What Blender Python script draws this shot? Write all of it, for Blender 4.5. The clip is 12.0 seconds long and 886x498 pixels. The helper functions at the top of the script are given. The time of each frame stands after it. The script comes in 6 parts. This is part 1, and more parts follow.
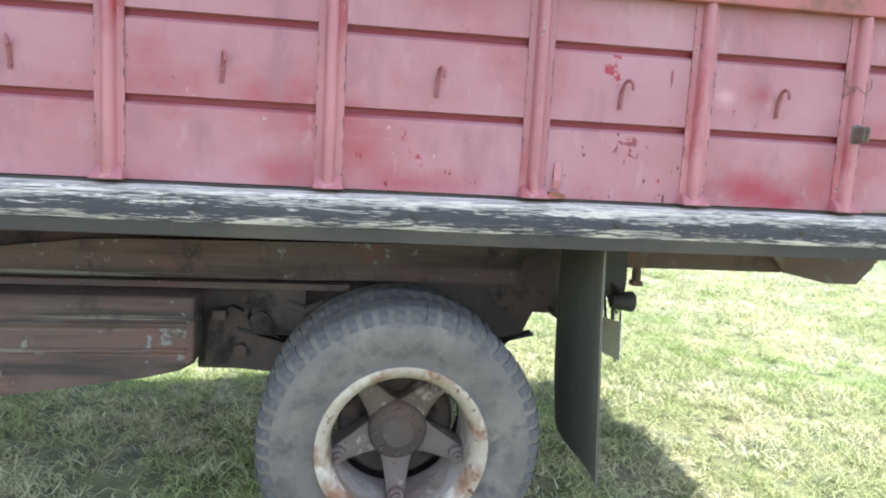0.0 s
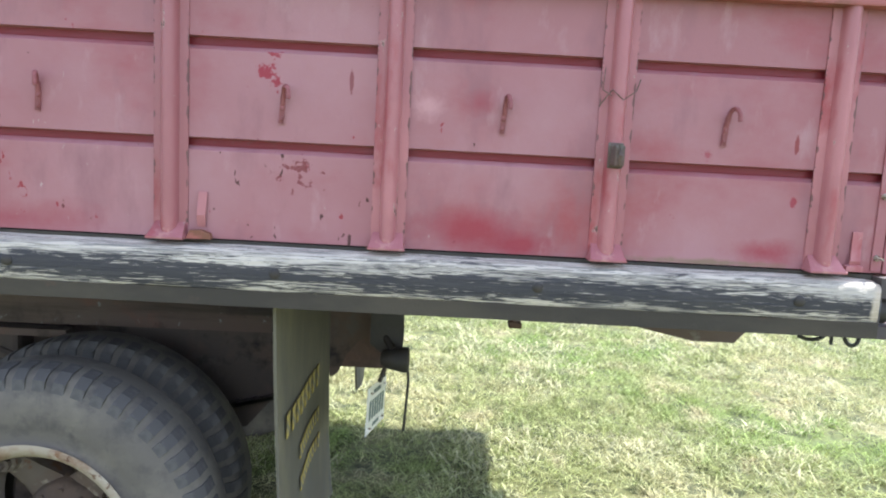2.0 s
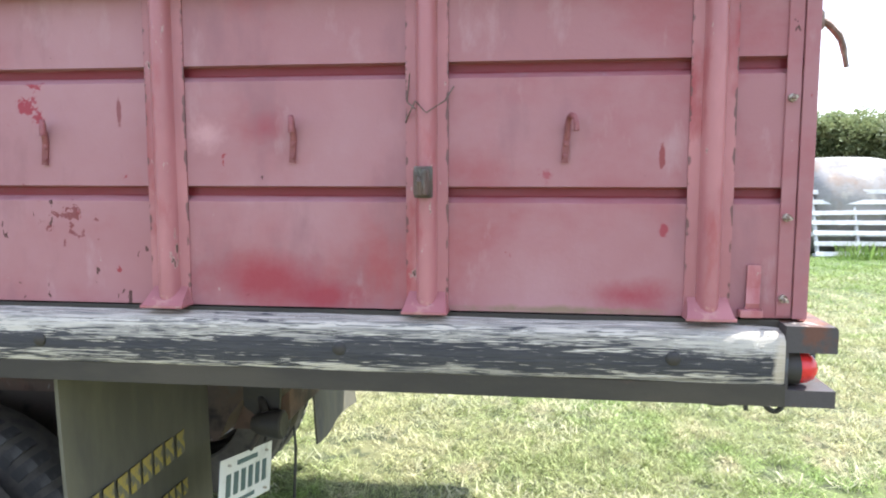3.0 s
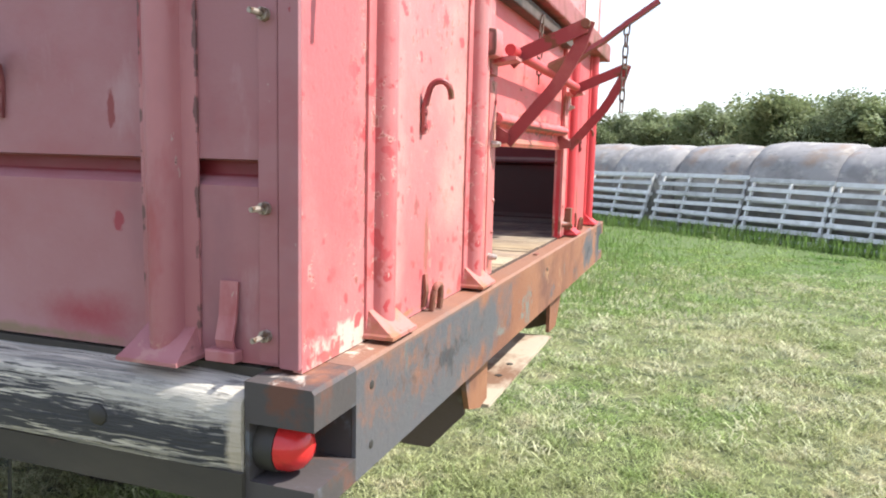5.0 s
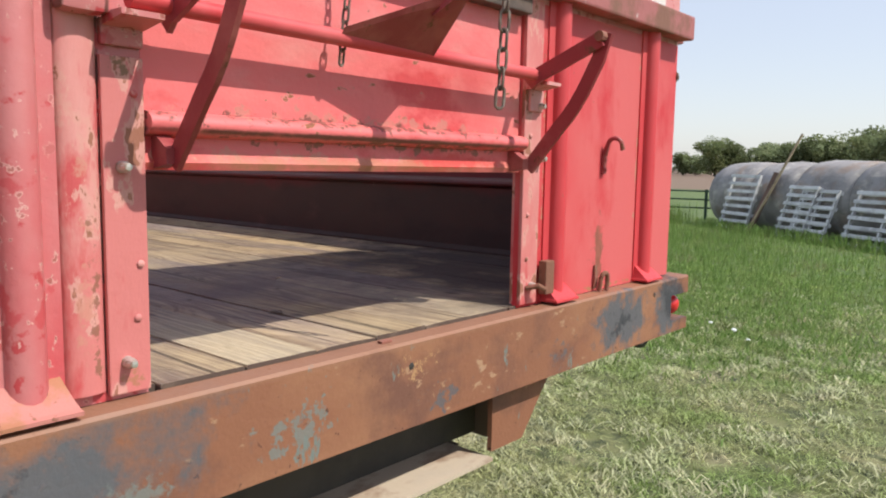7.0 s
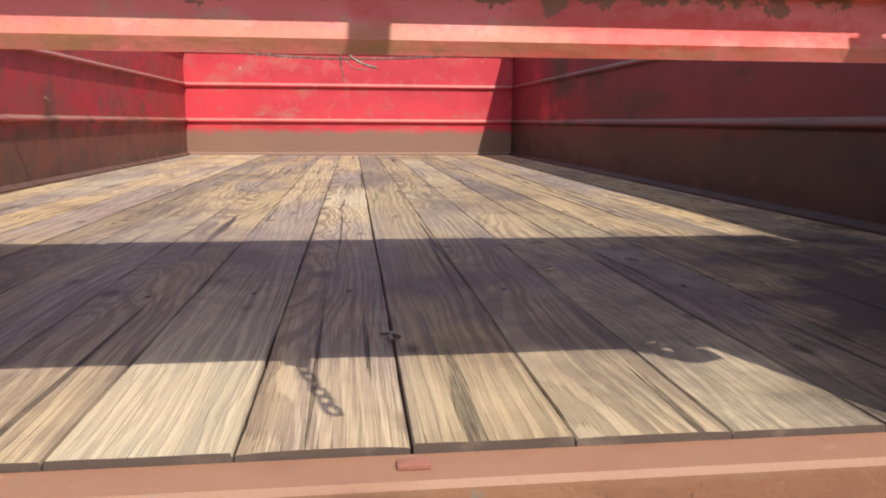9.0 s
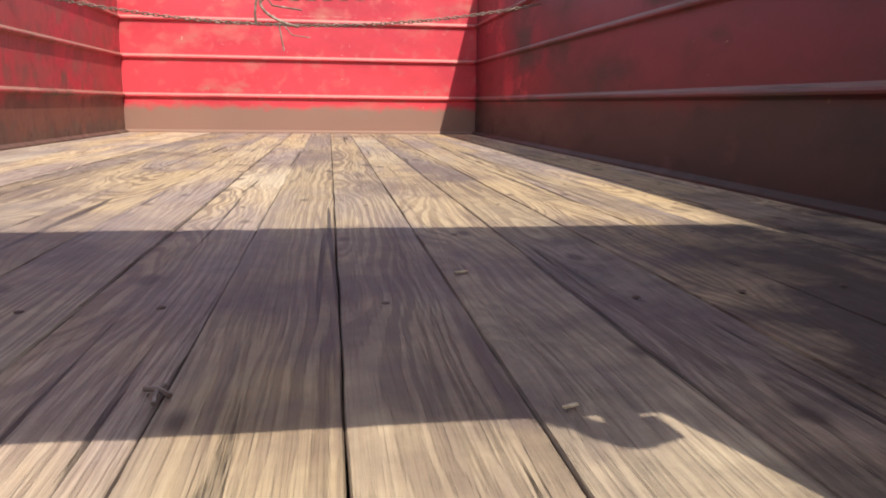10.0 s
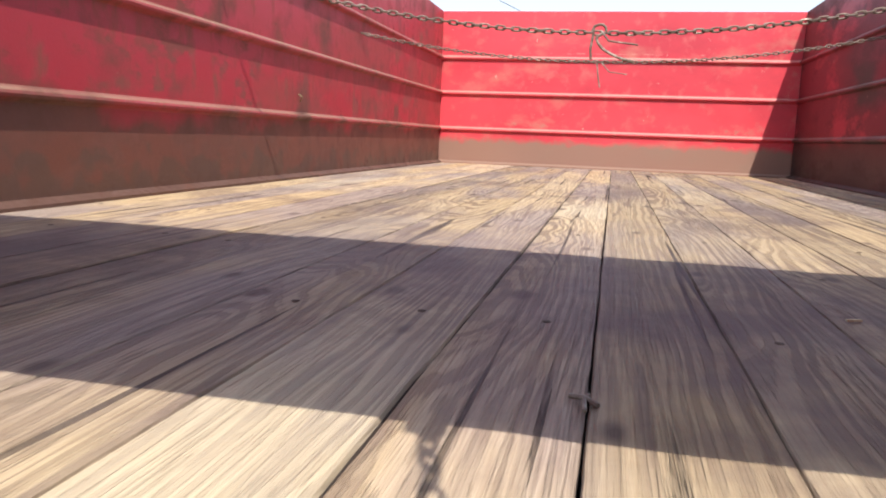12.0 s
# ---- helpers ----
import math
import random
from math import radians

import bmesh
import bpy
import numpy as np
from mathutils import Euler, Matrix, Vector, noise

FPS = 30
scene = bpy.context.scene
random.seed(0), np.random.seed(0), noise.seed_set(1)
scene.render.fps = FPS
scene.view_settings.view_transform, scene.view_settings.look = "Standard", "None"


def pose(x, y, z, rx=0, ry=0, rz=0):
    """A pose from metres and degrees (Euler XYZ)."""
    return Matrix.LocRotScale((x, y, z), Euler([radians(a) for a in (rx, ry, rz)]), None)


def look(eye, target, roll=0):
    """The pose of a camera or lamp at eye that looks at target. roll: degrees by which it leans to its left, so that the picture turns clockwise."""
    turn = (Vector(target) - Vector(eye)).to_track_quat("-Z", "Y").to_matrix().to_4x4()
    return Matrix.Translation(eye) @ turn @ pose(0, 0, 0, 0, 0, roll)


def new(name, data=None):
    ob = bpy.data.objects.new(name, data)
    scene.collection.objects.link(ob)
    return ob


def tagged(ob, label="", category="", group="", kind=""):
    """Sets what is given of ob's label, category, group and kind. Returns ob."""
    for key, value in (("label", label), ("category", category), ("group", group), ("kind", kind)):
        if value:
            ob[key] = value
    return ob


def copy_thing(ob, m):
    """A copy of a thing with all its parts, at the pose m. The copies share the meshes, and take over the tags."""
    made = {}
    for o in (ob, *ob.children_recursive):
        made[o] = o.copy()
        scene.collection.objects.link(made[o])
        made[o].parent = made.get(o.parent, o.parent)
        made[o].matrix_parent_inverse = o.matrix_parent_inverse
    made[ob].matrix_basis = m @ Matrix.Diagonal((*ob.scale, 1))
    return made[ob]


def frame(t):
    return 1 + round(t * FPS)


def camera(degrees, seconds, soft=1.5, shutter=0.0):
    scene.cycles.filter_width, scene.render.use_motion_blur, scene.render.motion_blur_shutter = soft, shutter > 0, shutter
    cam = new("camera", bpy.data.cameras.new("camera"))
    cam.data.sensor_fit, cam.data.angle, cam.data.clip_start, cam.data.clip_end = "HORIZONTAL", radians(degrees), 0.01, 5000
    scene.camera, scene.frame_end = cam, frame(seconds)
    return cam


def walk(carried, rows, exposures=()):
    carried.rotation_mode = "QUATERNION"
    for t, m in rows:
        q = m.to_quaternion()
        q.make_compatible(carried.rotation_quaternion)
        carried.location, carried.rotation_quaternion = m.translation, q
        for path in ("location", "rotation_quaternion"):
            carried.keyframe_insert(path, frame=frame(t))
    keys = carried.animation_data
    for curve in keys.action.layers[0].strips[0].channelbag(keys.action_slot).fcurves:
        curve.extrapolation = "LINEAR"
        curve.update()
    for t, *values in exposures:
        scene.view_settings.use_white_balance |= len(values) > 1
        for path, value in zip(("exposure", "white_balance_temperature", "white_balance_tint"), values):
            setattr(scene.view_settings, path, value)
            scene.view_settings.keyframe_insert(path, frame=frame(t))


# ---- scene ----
cam = camera(61.3, 12.0, soft=2.0)
PATH = [
    (0, (-2.533, -2.413, 1.527), (-2.235, -0.455, 1.25), 3.2),
    (0.5, (-2.215, -2.335, 1.563), (-1.894, -0.381, 1.279), 5.4),
    (1, (-1.87, -2.197, 1.591), (-1.603, -0.238, 1.285), 5.1),
    (1.5, (-1.529, -2.099, 1.619), (-1.478, -0.116, 1.361), 1.5),
    (2, (-1.196, -1.926, 1.642), (-1.174, 0.055, 1.366), 3.1),
    (2.5, (-0.895, -1.726, 1.645), (-0.894, 0.257, 1.388), 3.4),
    (3, (-0.528, -1.534, 1.663), (-0.778, 0.439, 1.452), 0.0),
    (3.5, (-0.244, -1.344, 1.65), (-0.541, 0.613, 1.364), 2.2),
    (3.7, (-0.135, -1.26, 1.637), (-0.459, 0.69, 1.333), 2.6),
    (5.3, (0.577, -0.661, 1.643), (-0.14, 1.193, 1.417), 0.3),
    (5.5, (0.654, -0.554, 1.64), (-0.107, 1.285, 1.444), -0.6),
    (6, (0.832, -0.239, 1.655), (-0.243, 1.438, 1.482), 0.6),
    (6.5, (0.898, 0.06, 1.649), (-0.22, 1.697, 1.386), 2.5),
    (7, (0.931, 0.356, 1.673), (-0.37, 1.859, 1.45), 1.0),
    (7.5, (0.925, 0.619, 1.666), (-0.684, 1.791, 1.472), 1.4),
    (7.7, (0.901, 0.716, 1.654), (-0.79, 1.765, 1.453), 2.0),
    (9.3, (0.427, 1.276, 1.602), (-1.535, 1.46, 1.258), 0.0),
    (9.5, (0.356, 1.303, 1.591), (-1.6, 1.528, 1.239), 0.7),
    (10, (0.237, 1.38, 1.578), (-1.704, 1.675, 1.198), 0.7),
    (10.5, (0.196, 1.417, 1.57), (-1.699, 1.904, 1.154), 0.4),
    (11, (0.197, 1.384, 1.537), (-1.779, 1.488, 1.244), -1.2),
    (11.5, (0.225, 1.345, 1.546), (-1.755, 1.165, 1.331), -0.2),
    (12, (0.24, 1.264, 1.56), (-1.691, 0.838, 1.261), 2.2),
]
EXPOSURES = [(0, 2.40, 6080, 10), (0.6, 2.42, 6060, 10), (1.0, 2.08, 6120, 10), (1.5, 1.98, 6200, 10), (3.7, 2.03, 6200, 10), (5.3, 1.08, 6450, 10), (6, 0.58, 6550, 10),
             (6.5, 0.58, 6550, 10), (7.1, 0.66, 6550, 10), (7.7, 0.66, 6600, 10), (9.3, 0.84, 6750, 10), (10, 1.02, 6700, 10), (10.5, 1.30, 6550, 10), (11, 1.46, 6450, 10), (12, 1.11, 6450, 10)]
walk(cam, [(t, look(eye, aim, roll)) for t, eye, aim, roll in PATH], EXPOSURES)

SUN = Vector((0.76, 0.245, 1.0))
world = bpy.data.worlds.new("sky")
scene.world = world
world.use_nodes = True
sky = world.node_tree.nodes.new("ShaderNodeTexSky")
sky.sky_type = "NISHITA"
sky.sun_disc = False
sky.sun_elevation = math.atan2(SUN.z, math.hypot(SUN.x, SUN.y))
sky.sun_rotation = math.atan2(SUN.x, SUN.y)
sky.air_density, sky.dust_density, sky.ozone_density = 1.0, 1.0, 1.2
back = world.node_tree.nodes["Background"]
# thin summer haze over the clear sky
haze = world.node_tree.nodes.new("ShaderNodeMix")
haze.data_type = "RGBA"
haze.inputs[0].default_value = 0.66
where = world.node_tree.nodes.new("ShaderNodeTexCoord")
up = world.node_tree.nodes.new("ShaderNodeSeparateXYZ")
world.node_tree.links.new(where.outputs["Generated"], up.inputs[0])
veil = world.node_tree.nodes.new("ShaderNodeValToRGB")
for stop, height, tint in zip(veil.color_ramp.elements, (0.08, 0.75), ((0.305, 0.310, 0.338), (0.285, 0.318, 0.430))):
    stop.position, stop.color = height, (*tint, 1)
world.node_tree.links.new(up.outputs["Z"], veil.inputs[0])
scale = world.node_tree.nodes.new("ShaderNodeVectorMath")
scale.operation = "SCALE"
scale.inputs["Scale"].default_value = 10.5
world.node_tree.links.new(veil.outputs[0], scale.inputs[0])
world.node_tree.links.new(scale.outputs[0], haze.inputs[7])
world.node_tree.links.new(sky.outputs[0], haze.inputs[6])
world.node_tree.links.new(haze.outputs[2], back.inputs[0])
back.inputs[1].default_value = 0.142
sun = new("sun", bpy.data.lights.new("sun", "SUN"))
sun.data.energy = 3.3
sun.data.angle = radians(0.55)
sun.data.color = (1.0, 0.965, 0.91)
sun.matrix_world = look(SUN * 20, (0, 0, 0))


# ---- materials ----
def material(name, base, rough=0.6, metal=0.0, layers=(), bump=(), spread=0.0, isle=0.0, spec=0.5, glow=0.0):
    """layers: (colour, scale, low, high, stretch, roughness, then the scale and weight of the clusters, and the seed).
    bump: (scale, strength, stretch). spread: change by object, isle: by loose piece. glow: share of light let through a leaf."""
    m = bpy.data.materials.new(name)
    m.use_nodes = True
    t = m.node_tree
    b = t.nodes["Principled BSDF"]
    b.inputs["Metallic"].default_value = metal
    b.inputs["Specular IOR Level"].default_value = spec
    co = t.nodes.new("ShaderNodeTexCoord").outputs["Object"]
    info = t.nodes.new("ShaderNodeObjectInfo")
    if spread:
        add = t.nodes.new("ShaderNodeVectorMath")
        add.operation = "MULTIPLY_ADD"
        t.links.new(info.outputs["Random"], add.inputs[0])
        add.inputs[1].default_value = (7.3, 11.1, 5.7)
        t.links.new(co, add.inputs[2])
        co = add.outputs[0]

    def field(scale, st=(1, 1, 1), detail=6.0, distort=0.0, off=0.0):
        mp = t.nodes.new("ShaderNodeMapping")
        mp.inputs["Scale"].default_value = st
        mp.inputs["Location"].default_value = (off, off * 0.7, off * 1.3)
        t.links.new(co, mp.inputs[0])
        n = t.nodes.new("ShaderNodeTexNoise")
        n.inputs["Scale"].default_value = scale
        n.inputs["Detail"].default_value = detail
        n.inputs["Roughness"].default_value = 0.62
        n.inputs["Distortion"].default_value = distort
        t.links.new(mp.outputs[0], n.inputs["Vector"])
        return n.outputs["Fac"]

    def ramp(src, lo, hi):
        r = t.nodes.new("ShaderNodeMapRange")
        r.inputs["From Min"].default_value, r.inputs["From Max"].default_value = lo, hi
        t.links.new(src, r.inputs["Value"])
        return r.outputs[0]

    def mix(fac, a, c2):
        x = t.nodes.new("ShaderNodeMix")
        x.data_type = "RGBA"
        t.links.new(fac, x.inputs[0])
        if isinstance(a, tuple):
            x.inputs[6].default_value = (*a, 1)
        else:
            t.links.new(a, x.inputs[6])
        x.inputs[7].default_value = (*c2, 1)
        return x.outputs[2]

    col = t.nodes.new("ShaderNodeRGB").outputs[0]
    col.default_value = (*base, 1)
    ro = t.nodes.new("ShaderNodeValue").outputs[0]
    ro.default_value = rough
    for i, (c2, scale, lo, hi, st, r2, *more) in enumerate(layers):
        seed = more[2] if len(more) > 2 else 3.1 * i
        f = field(scale, st, off=seed)
        if more:
            k = t.nodes.new("ShaderNodeMath")
            k.operation = "MULTIPLY_ADD"
            k.inputs[1].default_value = more[1]
            t.links.new(field(more[0], ONE, 3.0, off=seed + 5), k.inputs[0])
            t.links.new(f, k.inputs[2])
            f = k.outputs[0]
            lo, hi = lo + more[1] * 0.5, hi + more[1] * 0.5
        f = ramp(f, lo, hi)
        col = mix(f, col, c2)
        if r2 is not None:
            k = t.nodes.new("ShaderNodeMix")
            t.links.new(f, k.inputs[0])
            t.links.new(ro, k.inputs[2])
            k.inputs[3].default_value = r2
            ro = k.outputs[0]
    for amount, src in ((spread, info.outputs["Random"]), (isle, t.nodes.new("ShaderNodeNewGeometry").outputs["Random Per Island"])):
        if amount:
            h = t.nodes.new("ShaderNodeHueSaturation")
            r = t.nodes.new("ShaderNodeMapRange")
            r.inputs["To Min"].default_value, r.inputs["To Max"].default_value = 1 - amount, 1 + amount
            t.links.new(src, r.inputs["Value"])
            t.links.new(r.outputs[0], h.inputs["Value"])
            t.links.new(col, h.inputs["Color"])
            col = h.outputs[0]
    t.links.new(col, b.inputs["Base Color"])
    t.links.new(ro, b.inputs["Roughness"])
    last = None
    for scale, strength, st in bump:
        n = t.nodes.new("ShaderNodeBump")
        n.inputs["Strength"].default_value = strength
        n.inputs["Distance"].default_value = 0.004
        t.links.new(field(scale, st, off=1.7), n.inputs["Height"])
        if last:
            t.links.new(last, n.inputs["Normal"])
        last = n.outputs[0]
    if last:
        t.links.new(last, b.inputs["Normal"])
    if glow:
        thin = t.nodes.new("ShaderNodeBsdfTranslucent")
        t.links.new(col, thin.inputs["Color"])
        both = t.nodes.new("ShaderNodeMixShader")
        both.inputs[0].default_value = glow
        t.links.new(b.outputs[0], both.inputs[1])
        t.links.new(thin.outputs[0], both.inputs[2])
        t.links.new(both.outputs[0], t.nodes["Material Output"].inputs["Surface"])
    return m


def patches(m, spots):
    """Worn spots with a place of their own: (centre, radii, colour, noise scale, raggedness, softness, strength).
    A very ragged spot breaks up into a cluster of chips."""
    t = m.node_tree
    b = t.nodes["Principled BSDF"]
    co = t.nodes.new("ShaderNodeTexCoord").outputs["Object"]
    for centre, radii, colour, scale, ragged, soft, strength in spots:
        chips = ragged > 1.7
        edge = 0.32 if chips else 1.0
        ragged, soft, strength = (ragged * 2.4, soft * 1.6, strength) if chips else (ragged * 1.8, soft * 1.7, strength)
        src = b.inputs["Base Color"].links[0].from_socket
        sub = t.nodes.new("ShaderNodeVectorMath")
        sub.operation = "SUBTRACT"
        sub.inputs[1].default_value = centre
        t.links.new(co, sub.inputs[0])
        div = t.nodes.new("ShaderNodeVectorMath")
        div.operation = "DIVIDE"
        div.inputs[1].default_value = radii
        t.links.new(sub.outputs[0], div.inputs[0])
        far = t.nodes.new("ShaderNodeVectorMath")
        far.operation = "LENGTH"
        t.links.new(div.outputs[0], far.inputs[0])
        n = t.nodes.new("ShaderNodeTexNoise")
        n.inputs["Scale"].default_value = scale
        n.inputs["Detail"].default_value = 7
        n.inputs["Roughness"].default_value = 0.68
        t.links.new(co, n.inputs["Vector"])
        a = t.nodes.new("ShaderNodeMath")
        a.operation = "MULTIPLY_ADD"
        a.inputs[1].default_value = -ragged
        t.links.new(n.outputs["Fac"], a.inputs[0])
        t.links.new(far.outputs["Value"], a.inputs[2])
        r = t.nodes.new("ShaderNodeMapRange")
        r.inputs["From Min"].default_value, r.inputs["From Max"].default_value = edge - ragged * 0.5, edge - ragged * 0.5 - soft
        r.inputs["To Max"].default_value = strength
        t.links.new(a.outputs[0], r.inputs["Value"])
        x = t.nodes.new("ShaderNodeMix")
        x.data_type = "RGBA"
        t.links.new(r.outputs[0], x.inputs[0])
        t.links.new(src, x.inputs[6])
        x.inputs[7].default_value = (*colour, 1)
        t.links.new(x.outputs[2], b.inputs["Base Color"])


ONE = (1, 1, 1)
RUST = (0.16, 0.07, 0.035)
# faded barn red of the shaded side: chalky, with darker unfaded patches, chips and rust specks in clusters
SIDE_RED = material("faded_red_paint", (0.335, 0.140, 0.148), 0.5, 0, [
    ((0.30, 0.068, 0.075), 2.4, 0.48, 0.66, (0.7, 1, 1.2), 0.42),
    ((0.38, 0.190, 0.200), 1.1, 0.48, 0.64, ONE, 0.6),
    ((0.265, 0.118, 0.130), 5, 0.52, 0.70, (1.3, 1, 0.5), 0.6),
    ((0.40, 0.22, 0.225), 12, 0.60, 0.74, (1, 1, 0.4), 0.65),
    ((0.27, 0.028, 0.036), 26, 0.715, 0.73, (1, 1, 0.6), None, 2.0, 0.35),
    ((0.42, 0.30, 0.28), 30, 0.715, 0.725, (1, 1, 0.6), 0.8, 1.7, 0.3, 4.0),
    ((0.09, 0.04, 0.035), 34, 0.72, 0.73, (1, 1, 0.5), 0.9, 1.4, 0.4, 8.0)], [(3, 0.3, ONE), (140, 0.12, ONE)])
POST_RED = material("post_red_paint", (0.35, 0.132, 0.138), 0.38, 0, [
    ((0.46, 0.19, 0.19), 2.0, 0.48, 0.62, (1, 1, 0.5), 0.55),
    ((0.30, 0.045, 0.05), 5, 0.53, 0.64, (1, 1, 0.4), None),
    ((0.43, 0.30, 0.27), 42, 0.66, 0.675, (1, 1, 0.45), 0.8, 5, 0.3, 2.0),
    ((0.09, 0.045, 0.035), 42, 0.685, 0.70, (1, 1, 0.45), 0.9, 5, 0.3, 2.0)], [(60, 0.2, ONE)], spread=0.06)
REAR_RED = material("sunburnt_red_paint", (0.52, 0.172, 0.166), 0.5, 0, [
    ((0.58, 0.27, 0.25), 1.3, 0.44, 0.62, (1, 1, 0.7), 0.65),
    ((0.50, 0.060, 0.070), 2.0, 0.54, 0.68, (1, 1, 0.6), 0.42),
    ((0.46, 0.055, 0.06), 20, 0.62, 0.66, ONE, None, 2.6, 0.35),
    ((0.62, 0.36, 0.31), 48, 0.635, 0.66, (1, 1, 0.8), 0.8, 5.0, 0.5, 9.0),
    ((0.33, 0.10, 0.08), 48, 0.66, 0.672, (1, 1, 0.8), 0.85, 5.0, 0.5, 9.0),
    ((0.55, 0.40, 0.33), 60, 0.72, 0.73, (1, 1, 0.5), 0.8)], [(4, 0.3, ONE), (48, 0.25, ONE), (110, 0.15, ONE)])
RIGHT_RED = material("brighter_red_paint", (0.55, 0.056, 0.062), 0.5, 0, [
    ((0.58, 0.115, 0.112), 1.5, 0.45, 0.62, (1, 1, 0.6), 0.55),
    ((0.50, 0.028, 0.036), 3.5, 0.54, 0.66, (1, 1, 0.5), None),
    ((0.32, 0.11, 0.08), 46, 0.71, 0.72, (1, 1, 0.8), 0.85, 5.0, 0.4, 9.0)], [(4, 0.3, ONE), (110, 0.15, ONE)], spec=0.3)
JAMB_RED = material("peeling_jamb_paint", (0.55, 0.165, 0.15), 0.55, 0, [
    ((0.58, 0.25, 0.22), 4, 0.46, 0.60, (1, 1, 0.5), 0.65),
    ((0.50, 0.075, 0.075), 7, 0.56, 0.62, (1, 1, 0.35), None),
    ((0.57, 0.27, 0.225), 26, 0.555, 0.585, (1, 1, 0.5), 0.8, 5.0, 0.4, 3.0),
    ((0.30, 0.12, 0.075), 26, 0.615, 0.635, (1, 1, 0.5), 0.85, 5.0, 0.4, 3.0)], [(26, 0.4, (1, 1, 0.5)), (90, 0.2, ONE)], spread=0.05)
GATE_RED = material("gate_red_paint", (0.68, 0.145, 0.140), 0.55, 0, [
    ((0.63, 0.23, 0.205), 3.2, 0.48, 0.62, (1, 0.6, 1.4), 0.6),
    ((0.56, 0.060, 0.062), 4.5, 0.56, 0.64, (1, 0.6, 1.0), None),
    ((0.58, 0.24, 0.20), 34, 0.65, 0.67, (1, 0.6, 1.2), 0.8, 4.0, 0.4, 6.0),
    ((0.26, 0.10, 0.05), 34, 0.665, 0.68, (1, 0.6, 1.2), 0.9, 4.0, 0.4, 6.0)], [(6, 0.3, ONE), (34, 0.4, (1, 0.6, 1.2)), (90, 0.2, ONE)])
LEVER_RED = material("lever_red_paint", (0.27, 0.035, 0.04), 0.45, 0, [
    ((0.36, 0.09, 0.08), 8, 0.48, 0.62, ONE, 0.6), (RUST, 26, 0.60, 0.65, ONE, 0.9)], [(70, 0.25, ONE)])
HOOK_RED = material("dull_hook_paint", (0.21, 0.062, 0.062), 0.55, 0, [
    ((0.28, 0.09, 0.09), 20, 0.48, 0.64, ONE, 0.6), ((0.11, 0.045, 0.04), 60, 0.62, 0.68, ONE, 0.9)], [(70, 0.25, ONE)])
SPLINTER = material("pale_splinter_wood", (0.55, 0.45, 0.28), 0.8, 0, [((0.42, 0.32, 0.18), 60, 0.5, 0.62, ONE, None)])
PLANK_EDGE = material("grimy_plank_edge", (0.085, 0.056, 0.042), 0.95, 0, [((0.15, 0.105, 0.075), 14, 0.52, 0.64, (0.5, 1, 1), None)], [(60, 0.4, ONE)])
INNER_RED = material("box_front_red", (0.60, 0.045, 0.060), 0.5, 0, [
    ((0.42, 0.030, 0.045), 1.5, 0.45, 0.65, (0.6, 0.6, 1.2), 0.45),
    ((0.44, 0.13, 0.10), 4.0, 0.56, 0.72, (0.6, 0.6, 1.3), 0.7), ((0.50, 0.09, 0.085), 9, 0.54, 0.68, ONE, None),
    ((0.6, 0.40, 0.32), 40, 0.70, 0.72, ONE, None)], [(3, 0.35, ONE), (110, 0.12, ONE)])
INNER_SIDE = material("box_side_red", (0.39, 0.028, 0.042), 0.45, 0, [
    ((0.29, 0.048, 0.044), 3.2, 0.52, 0.64, (0.7, 1, 1.0), 0.8), ((0.22, 0.055, 0.044), 13, 0.60, 0.70, (0.7, 1, 1.2), 0.85, 2.0, 0.5),
    ((0.33, 0.042, 0.042), 2.4, 0.46, 0.62, (0.8, 0.6, 1.2), 0.6),
    ((0.165, 0.045, 0.034), 4.5, 0.50, 0.68, (1.2, 0.6, 0.9), 0.75), ((0.24, 0.062, 0.045), 11, 0.54, 0.70, (1.6, 1, 0.6), 0.8),
    ((0.34, 0.024, 0.036), 2.6, 0.58, 0.66, (0.6, 1, 1.2), 0.42),
    ((0.4, 0.26, 0.2), 40, 0.70, 0.72, ONE, None)], [(3, 0.35, ONE), (110, 0.12, ONE)])
# darker copy of the box side red, with the far wall's shade in its colours
INNER_FAR = material("shaded_box_side_red", (0.14, 0.008, 0.014), 0.5, 0, [
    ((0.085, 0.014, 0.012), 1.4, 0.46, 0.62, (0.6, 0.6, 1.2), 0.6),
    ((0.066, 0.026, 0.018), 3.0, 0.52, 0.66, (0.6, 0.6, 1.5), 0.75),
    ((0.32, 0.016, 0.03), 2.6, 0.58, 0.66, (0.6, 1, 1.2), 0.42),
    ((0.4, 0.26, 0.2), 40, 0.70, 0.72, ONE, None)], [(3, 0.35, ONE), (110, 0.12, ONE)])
END_STEEL = material("dark_rusty_bumper_end", (0.066, 0.056, 0.054), 0.65, 0, [
    ((0.13, 0.06, 0.04), 9, 0.54, 0.62, ONE, 0.85), ((0.10, 0.105, 0.115), 14, 0.58, 0.64, ONE, None)], [(60, 0.3, ONE)])
BRACKET = material("rusted_bracket", (0.20, 0.085, 0.05), 0.85, 0, [
    ((0.34, 0.12, 0.09), 11, 0.48, 0.6, ONE, None), ((0.08, 0.04, 0.03), 20, 0.6, 0.7, ONE, None)], [(90, 0.5, ONE)])
